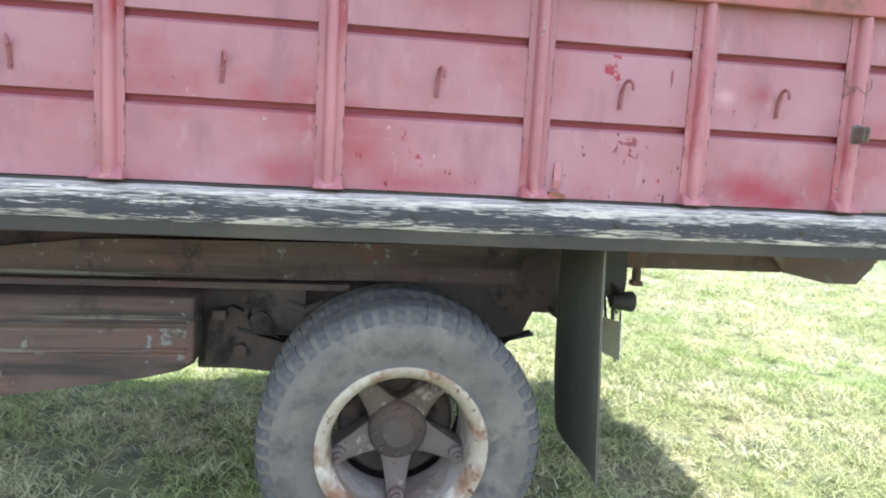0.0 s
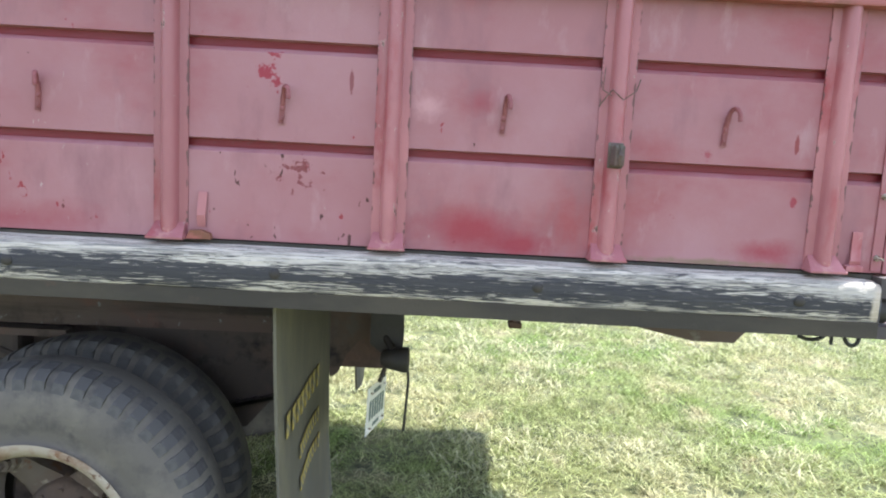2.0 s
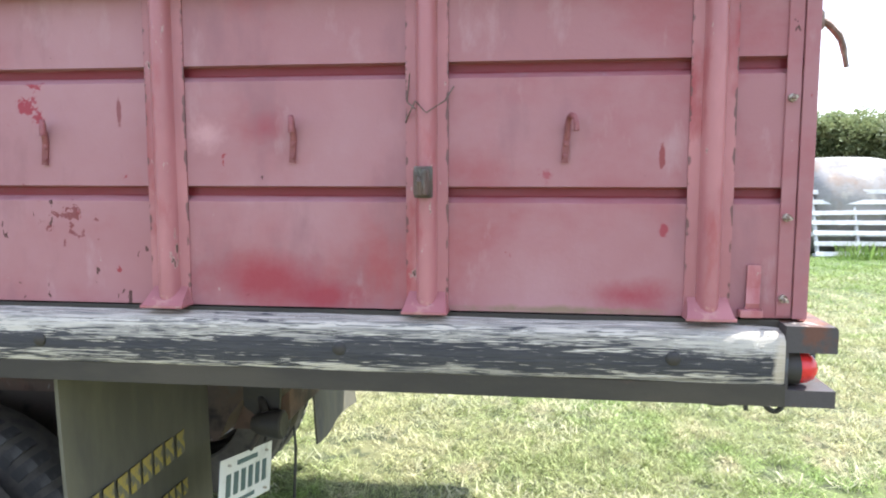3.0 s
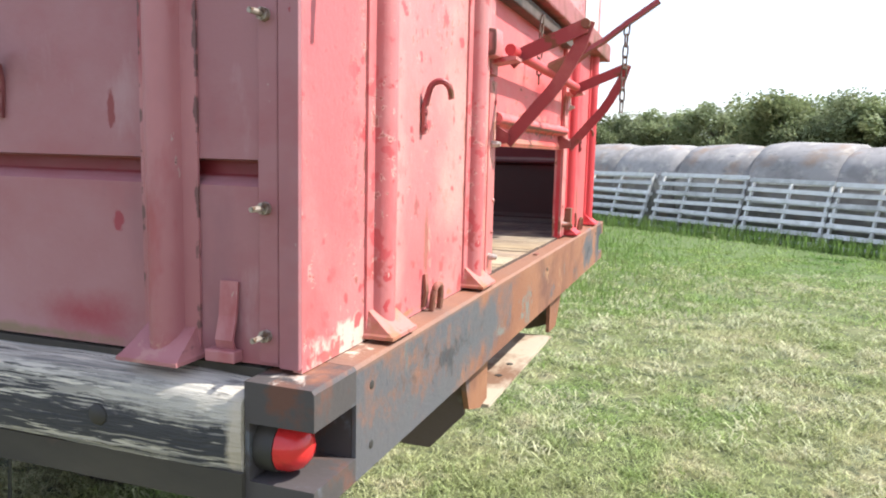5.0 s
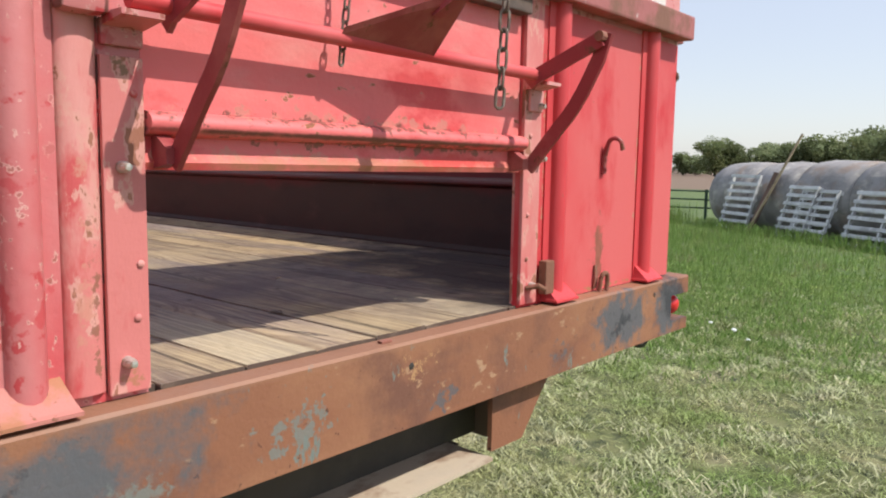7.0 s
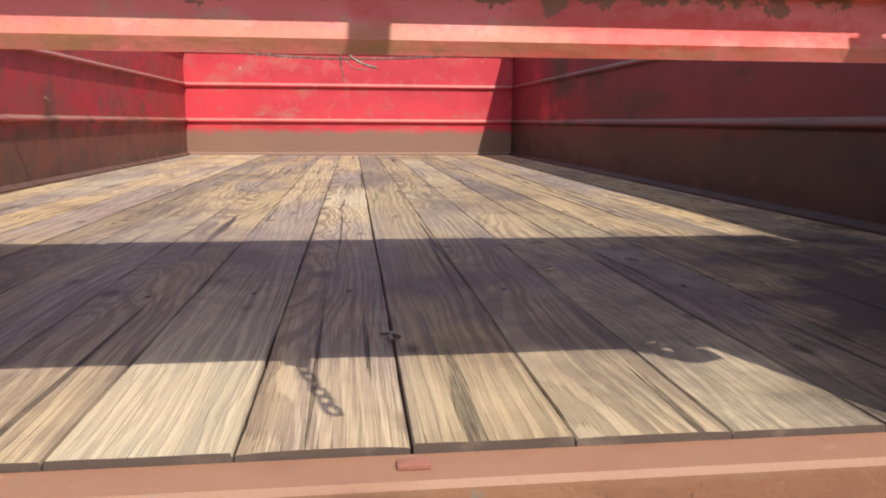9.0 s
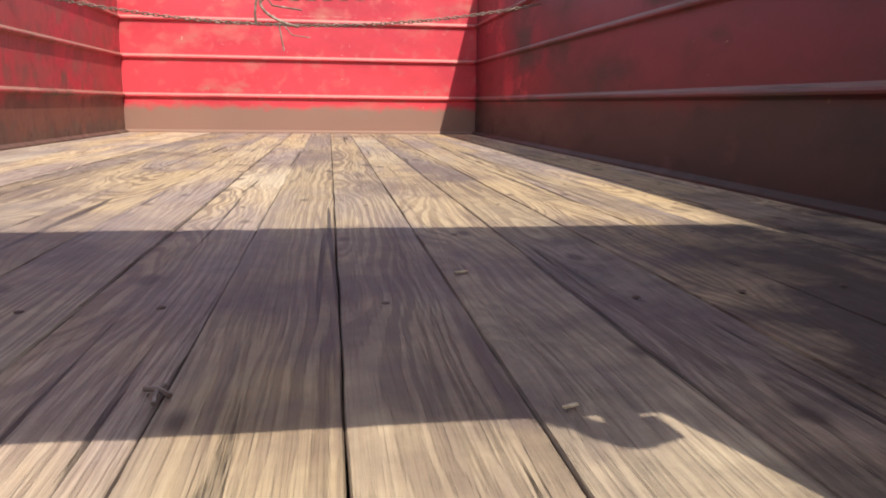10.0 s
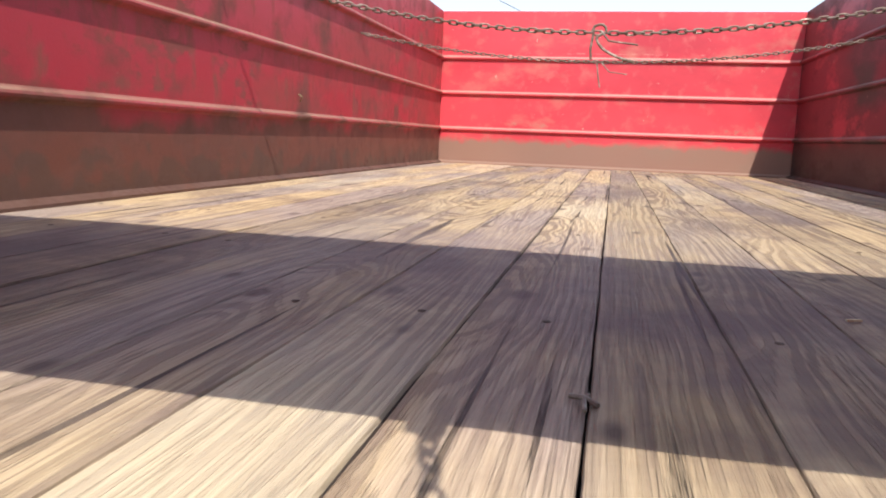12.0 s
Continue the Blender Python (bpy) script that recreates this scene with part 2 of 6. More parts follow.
BUMPER = material("rusted_brown_bumper", (0.24, 0.098, 0.052), 0.6, 0, [
    ((0.31, 0.145, 0.075), 3, 0.46, 0.66, (1, 0.5, 1.0), None),
    ((0.155, 0.066, 0.042), 6, 0.50, 0.66, (1, 0.7, 0.8), 0.7),
    ((0.15, 0.175, 0.155), 26, 0.68, 0.71, (1, 1.3, 0.4), 0.6, 2.2, 0.5),
    ((0.36, 0.21, 0.12), 40, 0.66, 0.69, (1, 0.6, 1), 0.9, 4.0, 0.35),
    ((0.10, 0.045, 0.03), 55, 0.66, 0.70, ONE, 0.9)], [(18, 0.15, ONE), (120, 0.3, ONE)])
FOOT_RED = material("rusty_foot_paint", (0.46, 0.17, 0.14), 0.7, 0, [
    ((0.36, 0.15, 0.08), 14, 0.46, 0.58, ONE, 0.8), ((0.52, 0.33, 0.24), 26, 0.60, 0.66, ONE, 0.8), ((0.20, 0.085, 0.045), 30, 0.62, 0.66, ONE, 0.9)], [(50, 0.4, ONE)])
RIM_STEEL = material("worn_rim_rail", (0.34, 0.11, 0.10), 0.6, 0, [
    ((0.20, 0.09, 0.06), 6, 0.5, 0.62, (1, 1, 1), 0.8), ((0.5, 0.4, 0.36), 16, 0.66, 0.7, ONE, None)], [(60, 0.3, ONE)])
DARK_STEEL = material("dirty_dark_steel", (0.044, 0.038, 0.029), 0.85, 0, [
    ((0.066, 0.056, 0.040), 4, 0.46, 0.62, (0.4, 1, 1), None), ((0.085, 0.055, 0.04), 8, 0.60, 0.72, ONE, 0.9)], [(50, 0.3, ONE)])
RUST_STEEL = material("rusty_chassis_steel", (0.115, 0.084, 0.068), 0.85, 0, [
    ((0.145, 0.085, 0.062), 2.2, 0.46, 0.62, (0.5, 1, 1), None), ((0.17, 0.155, 0.13), 5, 0.60, 0.64, ONE, None),
    ((0.038, 0.032, 0.028), 3.5, 0.52, 0.66, ONE, None)], [(40, 0.4, ONE)])
LEDGE = material("dusty_rust_ledge", (0.46, 0.37, 0.27), 0.85, 0, [
    ((0.20, 0.105, 0.06), 6, 0.52, 0.64, (1, 0.5, 1), None), ((0.44, 0.36, 0.27), 9, 0.56, 0.66, (1, 0.4, 1), None)], [(40, 0.3, ONE)])
GREASE = material("greasy_black_iron", (0.03, 0.027, 0.024), 0.6, 0, [((0.07, 0.055, 0.042), 6, 0.5, 0.7, ONE, 0.9)], [(30, 0.4, ONE)])
TANK_RUST = material("flaking_rusty_tank", (0.125, 0.085, 0.068), 0.9, 0, [
    ((0.12, 0.09, 0.07), 2.5, 0.46, 0.64, (0.6, 1, 1), None), ((0.17, 0.085, 0.06), 4, 0.54, 0.68, ONE, None),
    ((0.050, 0.040, 0.033), 3.0, 0.50, 0.62, (0.18, 1, 2.6), None), ((0.21, 0.19, 0.15), 6.0, 0.60, 0.67, (0.10, 1, 4.0), None),
    ((0.20, 0.20, 0.175), 22, 0.64, 0.68, ONE, 0.7, 2.5, 0.6), ((0.05, 0.036, 0.032), 7, 0.58, 0.70, (1, 1, 0.6), None)], [(30, 0.4, ONE)])
DARK_RUST = material("dark_oily_rust", (0.080, 0.063, 0.052), 0.9, 0, [
    ((0.115, 0.080, 0.060), 4, 0.48, 0.64, ONE, None), ((0.10, 0.085, 0.07), 9, 0.60, 0.70, ONE, None), ((0.018, 0.015, 0.014), 6, 0.54, 0.66, ONE, None)], [(30, 0.5, ONE)])
RAIL_WOOD = material("weathered_black_white_timber", (0.35, 0.32, 0.27), 0.9, 0, [
    ((0.58, 0.53, 0.44), 9, 0.46, 0.56, (0.5, 6, 6), None),
    ((0.22, 0.205, 0.185), 20, 0.53, 0.57, (0.35, 9, 9), None),
    ((0.64, 0.58, 0.47), 24, 0.60, 0.63, (0.4, 7, 7), None),
    ((0.05, 0.047, 0.043), 34, 0.60, 0.625, (0.16, 7, 7), None)], [(24, 1.0, (0.14, 6, 6)), (90, 0.6, (0.3, 3, 3))])
RUBBER = material("dusty_tyre_rubber", (0.125, 0.112, 0.094), 0.95, 0, [
    ((0.19, 0.17, 0.135), 5, 0.45, 0.7, ONE, None), ((0.07, 0.066, 0.062), 12, 0.5, 0.7, ONE, None)], [(60, 0.3, ONE)])
FLAP = material("dusty_rubber_flap", (0.082, 0.077, 0.060), 0.8, 0, [
    ((0.125, 0.115, 0.078), 3.5, 0.48, 0.68, (1, 1.4, 0.4), None), ((0.07, 0.07, 0.068), 7, 0.55, 0.7, (1, 1, 0.5), None)], [(30, 0.2, ONE)])
WHEEL_RIM = material("rusty_cream_wheel_rim", (0.36, 0.31, 0.235), 0.8, 0, [
    ((0.20, 0.105, 0.055), 4, 0.50, 0.60, ONE, 0.9), ((0.47, 0.42, 0.34), 11, 0.54, 0.64, ONE, None), ((0.12, 0.06, 0.035), 26, 0.60, 0.68, ONE, 0.9)], [(60, 0.3, ONE)])
LUG_RUBBER = material("scuffed_tread_rubber", (0.080, 0.077, 0.073), 0.95, 0, [((0.145, 0.138, 0.128), 9, 0.5, 0.66, ONE, None)], [(70, 0.3, ONE)])
BARREL = material("dusty_cream_barrel", (0.30, 0.26, 0.215), 0.85, 0, [((0.19, 0.14, 0.10), 5, 0.48, 0.62, ONE, None), ((0.40, 0.36, 0.31), 12, 0.56, 0.66, ONE, None)], [(60, 0.3, ONE)])
SPOKE = material("grey_cast_wheel", (0.135, 0.112, 0.092), 0.85, 0, [
    ((0.13, 0.095, 0.075), 6, 0.48, 0.62, ONE, None), ((0.33, 0.29, 0.24), 14, 0.56, 0.66, ONE, None), ((0.14, 0.07, 0.04), 22, 0.60, 0.68, ONE, 0.9)], [(70, 0.4, ONE)])
BOLT = material("zinc_bolt", (0.55, 0.53, 0.48), 0.45, 0.7, [((0.30, 0.2, 0.13), 60, 0.55, 0.65, ONE, 0.8)])
OLD_BOLT = material("tarnished_bolt", (0.42, 0.37, 0.31), 0.5, 0.6, [((0.14, 0.08, 0.05), 60, 0.5, 0.62, ONE, 0.8)])
IRON = material("rusty_chain_iron", (0.15, 0.105, 0.08), 0.7, 0.3, [((0.30, 0.25, 0.20), 40, 0.5, 0.66, ONE, 0.5)], [(90, 0.4, ONE)], spread=0.2)
YELLOW = material("yellow_stencil_paint", (0.34, 0.265, 0.06), 0.8, 0, [((0.15, 0.14, 0.10), 35, 0.46, 0.56, ONE, None)])
PLATE_WHITE = material("plate_white", (0.72, 0.73, 0.72), 0.4, 0, [((0.5, 0.5, 0.47), 14, 0.55, 0.75, ONE, None)])
PLATE_BLUE = material("plate_ink", (0.07, 0.12, 0.13), 0.5)
LAMP_RED = material("red_lamp_lens", (0.62, 0.03, 0.03), 0.18, 0, [((0.45, 0.02, 0.02), 30, 0.5, 0.6, ONE, None)])
WHITE_PANEL = material("chalky_white_panel", (0.62, 0.58, 0.54), 0.7, 0, [((0.5, 0.28, 0.25), 9, 0.58, 0.68, ONE, None)])
HAY = material("weathered_net_wrapped_hay", (0.31, 0.29, 0.275), 0.9, 0, [
    ((0.21, 0.195, 0.185), 2.0, 0.45, 0.65, (1, 1, 1), None), ((0.46, 0.42, 0.36), 3.5, 0.55, 0.7, ONE, None),
    ((0.28, 0.20, 0.15), 1.3, 0.54, 0.70, ONE, None), ((0.15, 0.15, 0.15), 18, 0.6, 0.72, (0.2, 1, 1), None)],
    [(40, 0.6, ONE), (9, 0.5, ONE)], spread=0.1)
HAY_END = material("bale_end_straw", (0.20, 0.15, 0.10), 0.95, 0, [((0.11, 0.085, 0.065), 5, 0.45, 0.65, ONE, None)], [(30, 0.9, ONE)], spread=0.1)
PALLET = material("bleached_white_pallet_wood", (0.56, 0.555, 0.54), 0.85, 0, [
    ((0.40, 0.39, 0.37), 3, 0.5, 0.68, (1, 1, 1), None), ((0.66, 0.66, 0.65), 7, 0.55, 0.66, ONE, None), ((0.25, 0.22, 0.18), 12, 0.64, 0.72, ONE, None)],
    [(30, 0.4, ONE)], spread=0.16)
POLE_WOOD = material("tan_pole_wood", (0.36, 0.28, 0.17), 0.85, 0, [((0.2, 0.15, 0.09), 8, 0.5, 0.7, ONE, None)], [(30, 0.4, ONE)])
BROWN_WOOD = material("brown_old_board", (0.15, 0.085, 0.06), 0.9, 0, [((0.08, 0.05, 0.04), 6, 0.5, 0.7, ONE, None)], [(30, 0.4, ONE)])
FENCE_GREEN = material("green_pipe_paint", (0.03, 0.058, 0.036), 0.85, 0, [((0.16, 0.06, 0.04), 8, 0.6, 0.7, ONE, None)])
GRASS = material("grass_blades", (0.345, 0.38, 0.165), 0.6, 0, [
    ((0.50, 0.48, 0.265), 0.9, 0.46, 0.60, ONE, None), ((0.265, 0.36, 0.11), 0.5, 0.50, 0.62, ONE, None),
    ((0.56, 0.51, 0.32), 2.2, 0.54, 0.66, ONE, None), ((0.19, 0.245, 0.07), 9, 0.55, 0.66, ONE, None)], (), isle=0.55, spec=0.2, glow=0.28)
CLIPPINGS = material("dry_clippings", (0.46, 0.47, 0.275), 0.7, 0, [((0.56, 0.53, 0.34), 3.0, 0.46, 0.60, ONE, None), ((0.30, 0.36, 0.14), 1.4, 0.52, 0.64, ONE, None)], (), isle=0.4, spec=0.2, glow=0.2)
LUSH = material("lush_grass_blades", (0.245, 0.335, 0.105), 0.6, 0, [
    ((0.30, 0.37, 0.12), 0.7, 0.46, 0.60, ONE, None), ((0.13, 0.23, 0.05), 0.4, 0.52, 0.64, ONE, None),
    ((0.40, 0.39, 0.19), 1.5, 0.58, 0.70, ONE, None)], (), isle=0.5, spec=0.2, glow=0.3)
WEED = material("tall_weed_leaves", (0.175, 0.275, 0.07), 0.55, 0, [((0.22, 0.29, 0.09), 3, 0.48, 0.6, ONE, None), ((0.24, 0.24, 0.11), 1.2, 0.56, 0.66, ONE, None)], (), isle=0.3, spec=0.2, glow=0.5)
LEAF = material("tree_leaves", (0.175, 0.215, 0.10), 0.6, 0, [((0.26, 0.29, 0.14), 0.5, 0.48, 0.6, ONE, None)], (), spread=0.2, isle=0.2, spec=0.2, glow=0.4)
BARK = material("bark", (0.10, 0.08, 0.06), 0.9, 0, [((0.05, 0.04, 0.03), 6, 0.5, 0.6, ONE, None)], [(20, 0.6, ONE)])
LITTER = material("pale_litter", (0.7, 0.7, 0.68), 0.6)
CABLE = material("black_cable", (0.03, 0.03, 0.03), 0.5)


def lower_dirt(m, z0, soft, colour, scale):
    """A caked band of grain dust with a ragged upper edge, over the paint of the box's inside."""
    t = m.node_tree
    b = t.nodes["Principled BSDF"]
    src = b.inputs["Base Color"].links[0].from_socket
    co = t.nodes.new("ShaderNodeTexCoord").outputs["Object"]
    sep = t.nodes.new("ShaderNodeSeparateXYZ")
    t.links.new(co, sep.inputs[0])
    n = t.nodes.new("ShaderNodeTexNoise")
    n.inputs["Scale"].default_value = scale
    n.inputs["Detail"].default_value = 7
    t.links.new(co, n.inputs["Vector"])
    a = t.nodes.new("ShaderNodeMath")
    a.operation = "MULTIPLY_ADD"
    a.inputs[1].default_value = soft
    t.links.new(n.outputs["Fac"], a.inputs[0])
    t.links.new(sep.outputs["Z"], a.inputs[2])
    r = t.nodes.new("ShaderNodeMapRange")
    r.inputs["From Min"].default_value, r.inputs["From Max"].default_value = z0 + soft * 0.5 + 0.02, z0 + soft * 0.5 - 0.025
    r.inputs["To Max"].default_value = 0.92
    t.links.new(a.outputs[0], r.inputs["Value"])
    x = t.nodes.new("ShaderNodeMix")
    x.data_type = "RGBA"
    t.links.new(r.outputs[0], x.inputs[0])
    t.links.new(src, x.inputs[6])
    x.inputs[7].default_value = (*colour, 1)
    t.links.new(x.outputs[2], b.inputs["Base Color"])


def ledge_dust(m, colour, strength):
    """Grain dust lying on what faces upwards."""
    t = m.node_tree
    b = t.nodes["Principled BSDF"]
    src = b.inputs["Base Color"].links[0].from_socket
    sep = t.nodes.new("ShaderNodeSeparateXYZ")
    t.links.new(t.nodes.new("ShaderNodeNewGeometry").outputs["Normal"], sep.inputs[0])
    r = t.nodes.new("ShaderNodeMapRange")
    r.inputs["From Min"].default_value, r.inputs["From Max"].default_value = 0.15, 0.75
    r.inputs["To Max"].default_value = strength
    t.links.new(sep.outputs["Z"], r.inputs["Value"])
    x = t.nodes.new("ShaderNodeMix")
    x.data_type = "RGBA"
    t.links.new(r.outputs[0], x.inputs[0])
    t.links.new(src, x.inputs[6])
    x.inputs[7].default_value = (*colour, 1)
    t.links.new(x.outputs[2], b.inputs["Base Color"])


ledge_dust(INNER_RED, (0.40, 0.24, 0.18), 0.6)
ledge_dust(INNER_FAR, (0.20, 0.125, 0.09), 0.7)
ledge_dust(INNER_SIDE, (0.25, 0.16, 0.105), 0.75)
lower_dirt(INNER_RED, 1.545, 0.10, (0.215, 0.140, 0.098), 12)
# the far side's dirt band is darkened too, for the shade on that wall
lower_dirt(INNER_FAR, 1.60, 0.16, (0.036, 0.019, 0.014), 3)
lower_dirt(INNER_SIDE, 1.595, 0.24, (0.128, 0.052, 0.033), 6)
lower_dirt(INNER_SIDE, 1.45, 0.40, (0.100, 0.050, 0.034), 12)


def black_band(m, z0, half, colour):
    """Old black paint left along the middle of the rail, worn off in long ragged streaks."""
    t = m.node_tree
    b = t.nodes["Principled BSDF"]
    src = b.inputs["Base Color"].links[0].from_socket
    co = t.nodes.new("ShaderNodeTexCoord").outputs["Object"]
    sep = t.nodes.new("ShaderNodeSeparateXYZ")
    t.links.new(co, sep.inputs[0])
    d = t.nodes.new("ShaderNodeMath")
    d.operation = "SUBTRACT"
    d.inputs[1].default_value = z0
    t.links.new(sep.outputs["Z"], d.inputs[0])
    a = t.nodes.new("ShaderNodeMath")
    a.operation = "ABSOLUTE"
    t.links.new(d.outputs[0], a.inputs[0])
    total = a.outputs[0]
    for scale, st, amount in ((3.0, (0.8, 0.2, 4.0), 0.07), (16.0, (0.5, 0.5, 6.0), 0.09), (60.0, (0.28, 0.5, 6.0), 0.13)):
        mp = t.nodes.new("ShaderNodeMapping")
        mp.inputs["Scale"].default_value = st
        t.links.new(co, mp.inputs[0])
        n = t.nodes.new("ShaderNodeTexNoise")
        n.inputs["Scale"].default_value = scale
        n.inputs["Detail"].default_value = 5
        t.links.new(mp.outputs[0], n.inputs["Vector"])
        k = t.nodes.new("ShaderNodeMath")
        k.operation = "MULTIPLY_ADD"
        k.inputs[1].default_value = amount
        t.links.new(n.outputs["Fac"], k.inputs[0])
        t.links.new(total, k.inputs[2])
        total = k.outputs[0]
    r = t.nodes.new("ShaderNodeMapRange")
    r.inputs["From Min"].default_value, r.inputs["From Max"].default_value = half + 0.145 + 0.0035, half + 0.145 - 0.0035
    r.inputs["To Max"].default_value = 0.95
    t.links.new(total, r.inputs["Value"])
    x = t.nodes.new("ShaderNodeMix")
    x.data_type = "RGBA"
    t.links.new(r.outputs[0], x.inputs[0])
    t.links.new(src, x.inputs[6])
    x.inputs[7].default_value = (*colour, 1)
    t.links.new(x.outputs[2], b.inputs["Base Color"])


black_band(RAIL_WOOD, 1.290, 0.029, (0.040, 0.040, 0.046))
# unfaded red low on the side's panels, paint knocked off round the hooks
UNFADED, CHIP, TAN = (0.28, 0.026, 0.042), (0.17, 0.028, 0.03), (0.50, 0.36, 0.28)
# unfaded red in the pressed grooves, deepened to paint the shade inside them
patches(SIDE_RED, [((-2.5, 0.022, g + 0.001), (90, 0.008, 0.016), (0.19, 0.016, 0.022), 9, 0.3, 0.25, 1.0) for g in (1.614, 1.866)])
patches(SIDE_RED, [
    ((-1.10, 0, 1.425), (0.20, 0.1, 0.075), UNFADED, 6, 1.0, 0.5, 0.9), ((-0.98, 0, 1.395), (0.10, 0.1, 0.04), UNFADED, 9, 1.0, 0.5, 0.9),
    ((-0.34, 0, 1.41), (0.12, 0.1, 0.045), UNFADED, 8, 1.0, 0.5, 0.85), ((-2.29, 0, 1.40), (0.24, 0.1, 0.06), UNFADED, 5, 1.1, 0.6, 0.7),
    ((-2.70, 0, 1.42), (0.16, 0.1, 0.06), UNFADED, 6, 1.1, 0.6, 0.6), ((-1.10, 0, 1.751), (0.055, 0.1, 0.04), UNFADED, 10, 0.8, 0.7, 0.7),
    ((-1.23, 0, 1.74), (0.05, 0.1, 0.045), (0.52, 0.28, 0.28), 16, 1.2, 0.5, 0.8), ((-1.635, 0, 1.795), (0.05, 0.1, 0.065), UNFADED, 30, 2.4, 0.12, 1.0),
    ((-1.558, 0, 1.555), (0.07, 0.1, 0.05), CHIP, 34, 2.8, 0.1, 0.9), ((-1.427, 0, 1.789), (0.006, 0.1, 0.035), CHIP, 50, 0.9, 0.2, 0.8),
    ((-1.70, 0, 1.62), (0.12, 0.1, 0.014), CHIP, 60, 2.6, 0.15, 0.9), ((-2.362, 0, 1.571), (0.008, 0.1, 0.008), (0.52, 0.36, 0.35), 60, 0.7, 0.5, 0.7),
    ((-0.285, 0, 1.69), (0.007, 0.1, 0.030), (0.22, 0.03, 0.03), 60, 1.3, 0.2, 0.9), ((-0.278, 0, 1.54), (0.010, 0.1, 0.016), UNFADED, 60, 1.3, 0.2, 0.9),
    ((-0.507, 0, 1.655), (0.045, 0.1, 0.025), UNFADED, 40, 2.0, 0.3, 0.7), ((-0.50, 0, 1.376), (0.28, 0.1, 0.010), (0.20, 0.15, 0.08), 20, 1.6, 0.5, 0.8)])
patches(REAR_RED, [
    ((0, 0.31, 1.622), (0.1, 0.055, 0.028), UNFADED, 30, 2.2, 0.2, 0.9), ((0, 0.558, 1.624), (0.1, 0.035, 0.035), (0.44, 0.05, 0.055), 36, 2.2, 0.2, 0.95),
    ((0, 0.378, 1.549), (0.1, 0.03, 0.03), (0.34, 0.09, 0.08), 46, 2.4, 0.12, 0.9), ((0, 0.529, 1.562), (0.1, 0.06, 0.035), (0.34, 0.10, 0.08), 46, 2.6, 0.12, 0.9),
    ((0, 0.44, 1.475), (0.1, 0.035, 0.075), TAN, 34, 1.8, 0.15, 0.85), ((0, 0.43, 1.475), (0.1, 0.012, 0.075), (0.28, 0.13, 0.08), 40, 1.5, 0.2, 0.9),
    ((0, 0.12, 1.375), (0.1, 0.13, 0.035), (0.56, 0.44, 0.36), 22, 1.6, 0.15, 1.0), ((0, 0.21, 1.40), (0.1, 0.03, 0.06), (0.52, 0.34, 0.25), 30, 1.5, 0.2, 0.9),
    ((0, 0.35, 1.80), (0.1, 0.20, 0.22), (0.60, 0.29, 0.255), 6, 1.2, 0.9, 0.7), ((0, 0.60, 1.66), (0.1, 0.14, 0.42), (0.64, 0.35, 0.29), 7, 1.4, 0.7, 0.85), ((0, 0.29, 1.55), (0.1, 0.05, 0.35), (0.62, 0.32, 0.28), 9, 1.5, 0.6, 0.7), ((0, 0.45, 1.45), (0.1, 0.25, 0.10), (0.50, 0.065, 0.075), 6, 1.2, 0.8, 0.55)])
patches(RIGHT_RED, [((0, 2.03, 1.465), (0.1, 0.020, 0.085), (0.24, 0.085, 0.055), 40, 1.6, 0.2, 0.95), ((0, 2.03, 1.47), (0.1, 0.04, 0.07), (0.30, 0.10, 0.07), 60, 2.4, 0.12, 0.9)])
patches(GATE_RED, [
    ((0, 1.26, 1.664), (0.1, 0.6, 0.012), (0.32, 0.14, 0.075), 14, 2.0, 0.4, 0.85), ((0.0, 1.10, 1.682), (0.1, 0.40, 0.016), (0.55, 0.22, 0.17), 18, 2.0, 0.2, 0.9), ((0.0, 1.26, 1.672), (0.1, 0.62, 0.016), (0.36, 0.15, 0.07), 22, 1.3, 0.5, 0.7), ((0.0, 1.26, 1.713), (0.1, 0.62, 0.005), (0.15, 0.055, 0.04), 24, 1.0, 0.3, 0.9),
    ((0.0, 1.26, 1.742), (0.1, 0.60, 0.024), (0.50, 0.19, 0.15), 30, 2.0, 0.15, 0.9), ((0.0, 1.35, 1.703), (0.1, 0.60, 0.014), (0.22, 0.085, 0.05), 34, 2.0, 0.1, 0.95),
    ((0.0, 1.20, 1.735), (0.1, 0.60, 0.014), (0.20, 0.06, 0.045), 40, 2.4, 0.1, 0.95), ((0.0, 1.50, 1.82), (0.1, 0.09, 0.10), (0.50, 0.045, 0.05), 7, 1.0, 0.8, 0.7),
    ((0.0, 1.48, 1.680), (0.1, 0.14, 0.016), (0.56, 0.05, 0.04), 20, 1.6, 0.3, 0.9)])
SLATE, INK, SAGE = (0.090, 0.094, 0.102), (0.036, 0.037, 0.042), (0.16, 0.18, 0.16)
patches(INNER_RED, [((-5.07, 0.75, 1.66), (0.2, 0.40, 0.035), (0.36, 0.155, 0.115), 14, 1.8, 0.4, 0.75), ((-5.07, 2.0, 1.65), (0.2, 0.35, 0.035), (0.33, 0.15, 0.11), 14, 1.8, 0.4, 0.75), ((-5.07, 1.3, 2.15), (0.2, 1.1, 0.012), (0.52, 0.20, 0.17), 12, 1.8, 0.3, 0.6)])
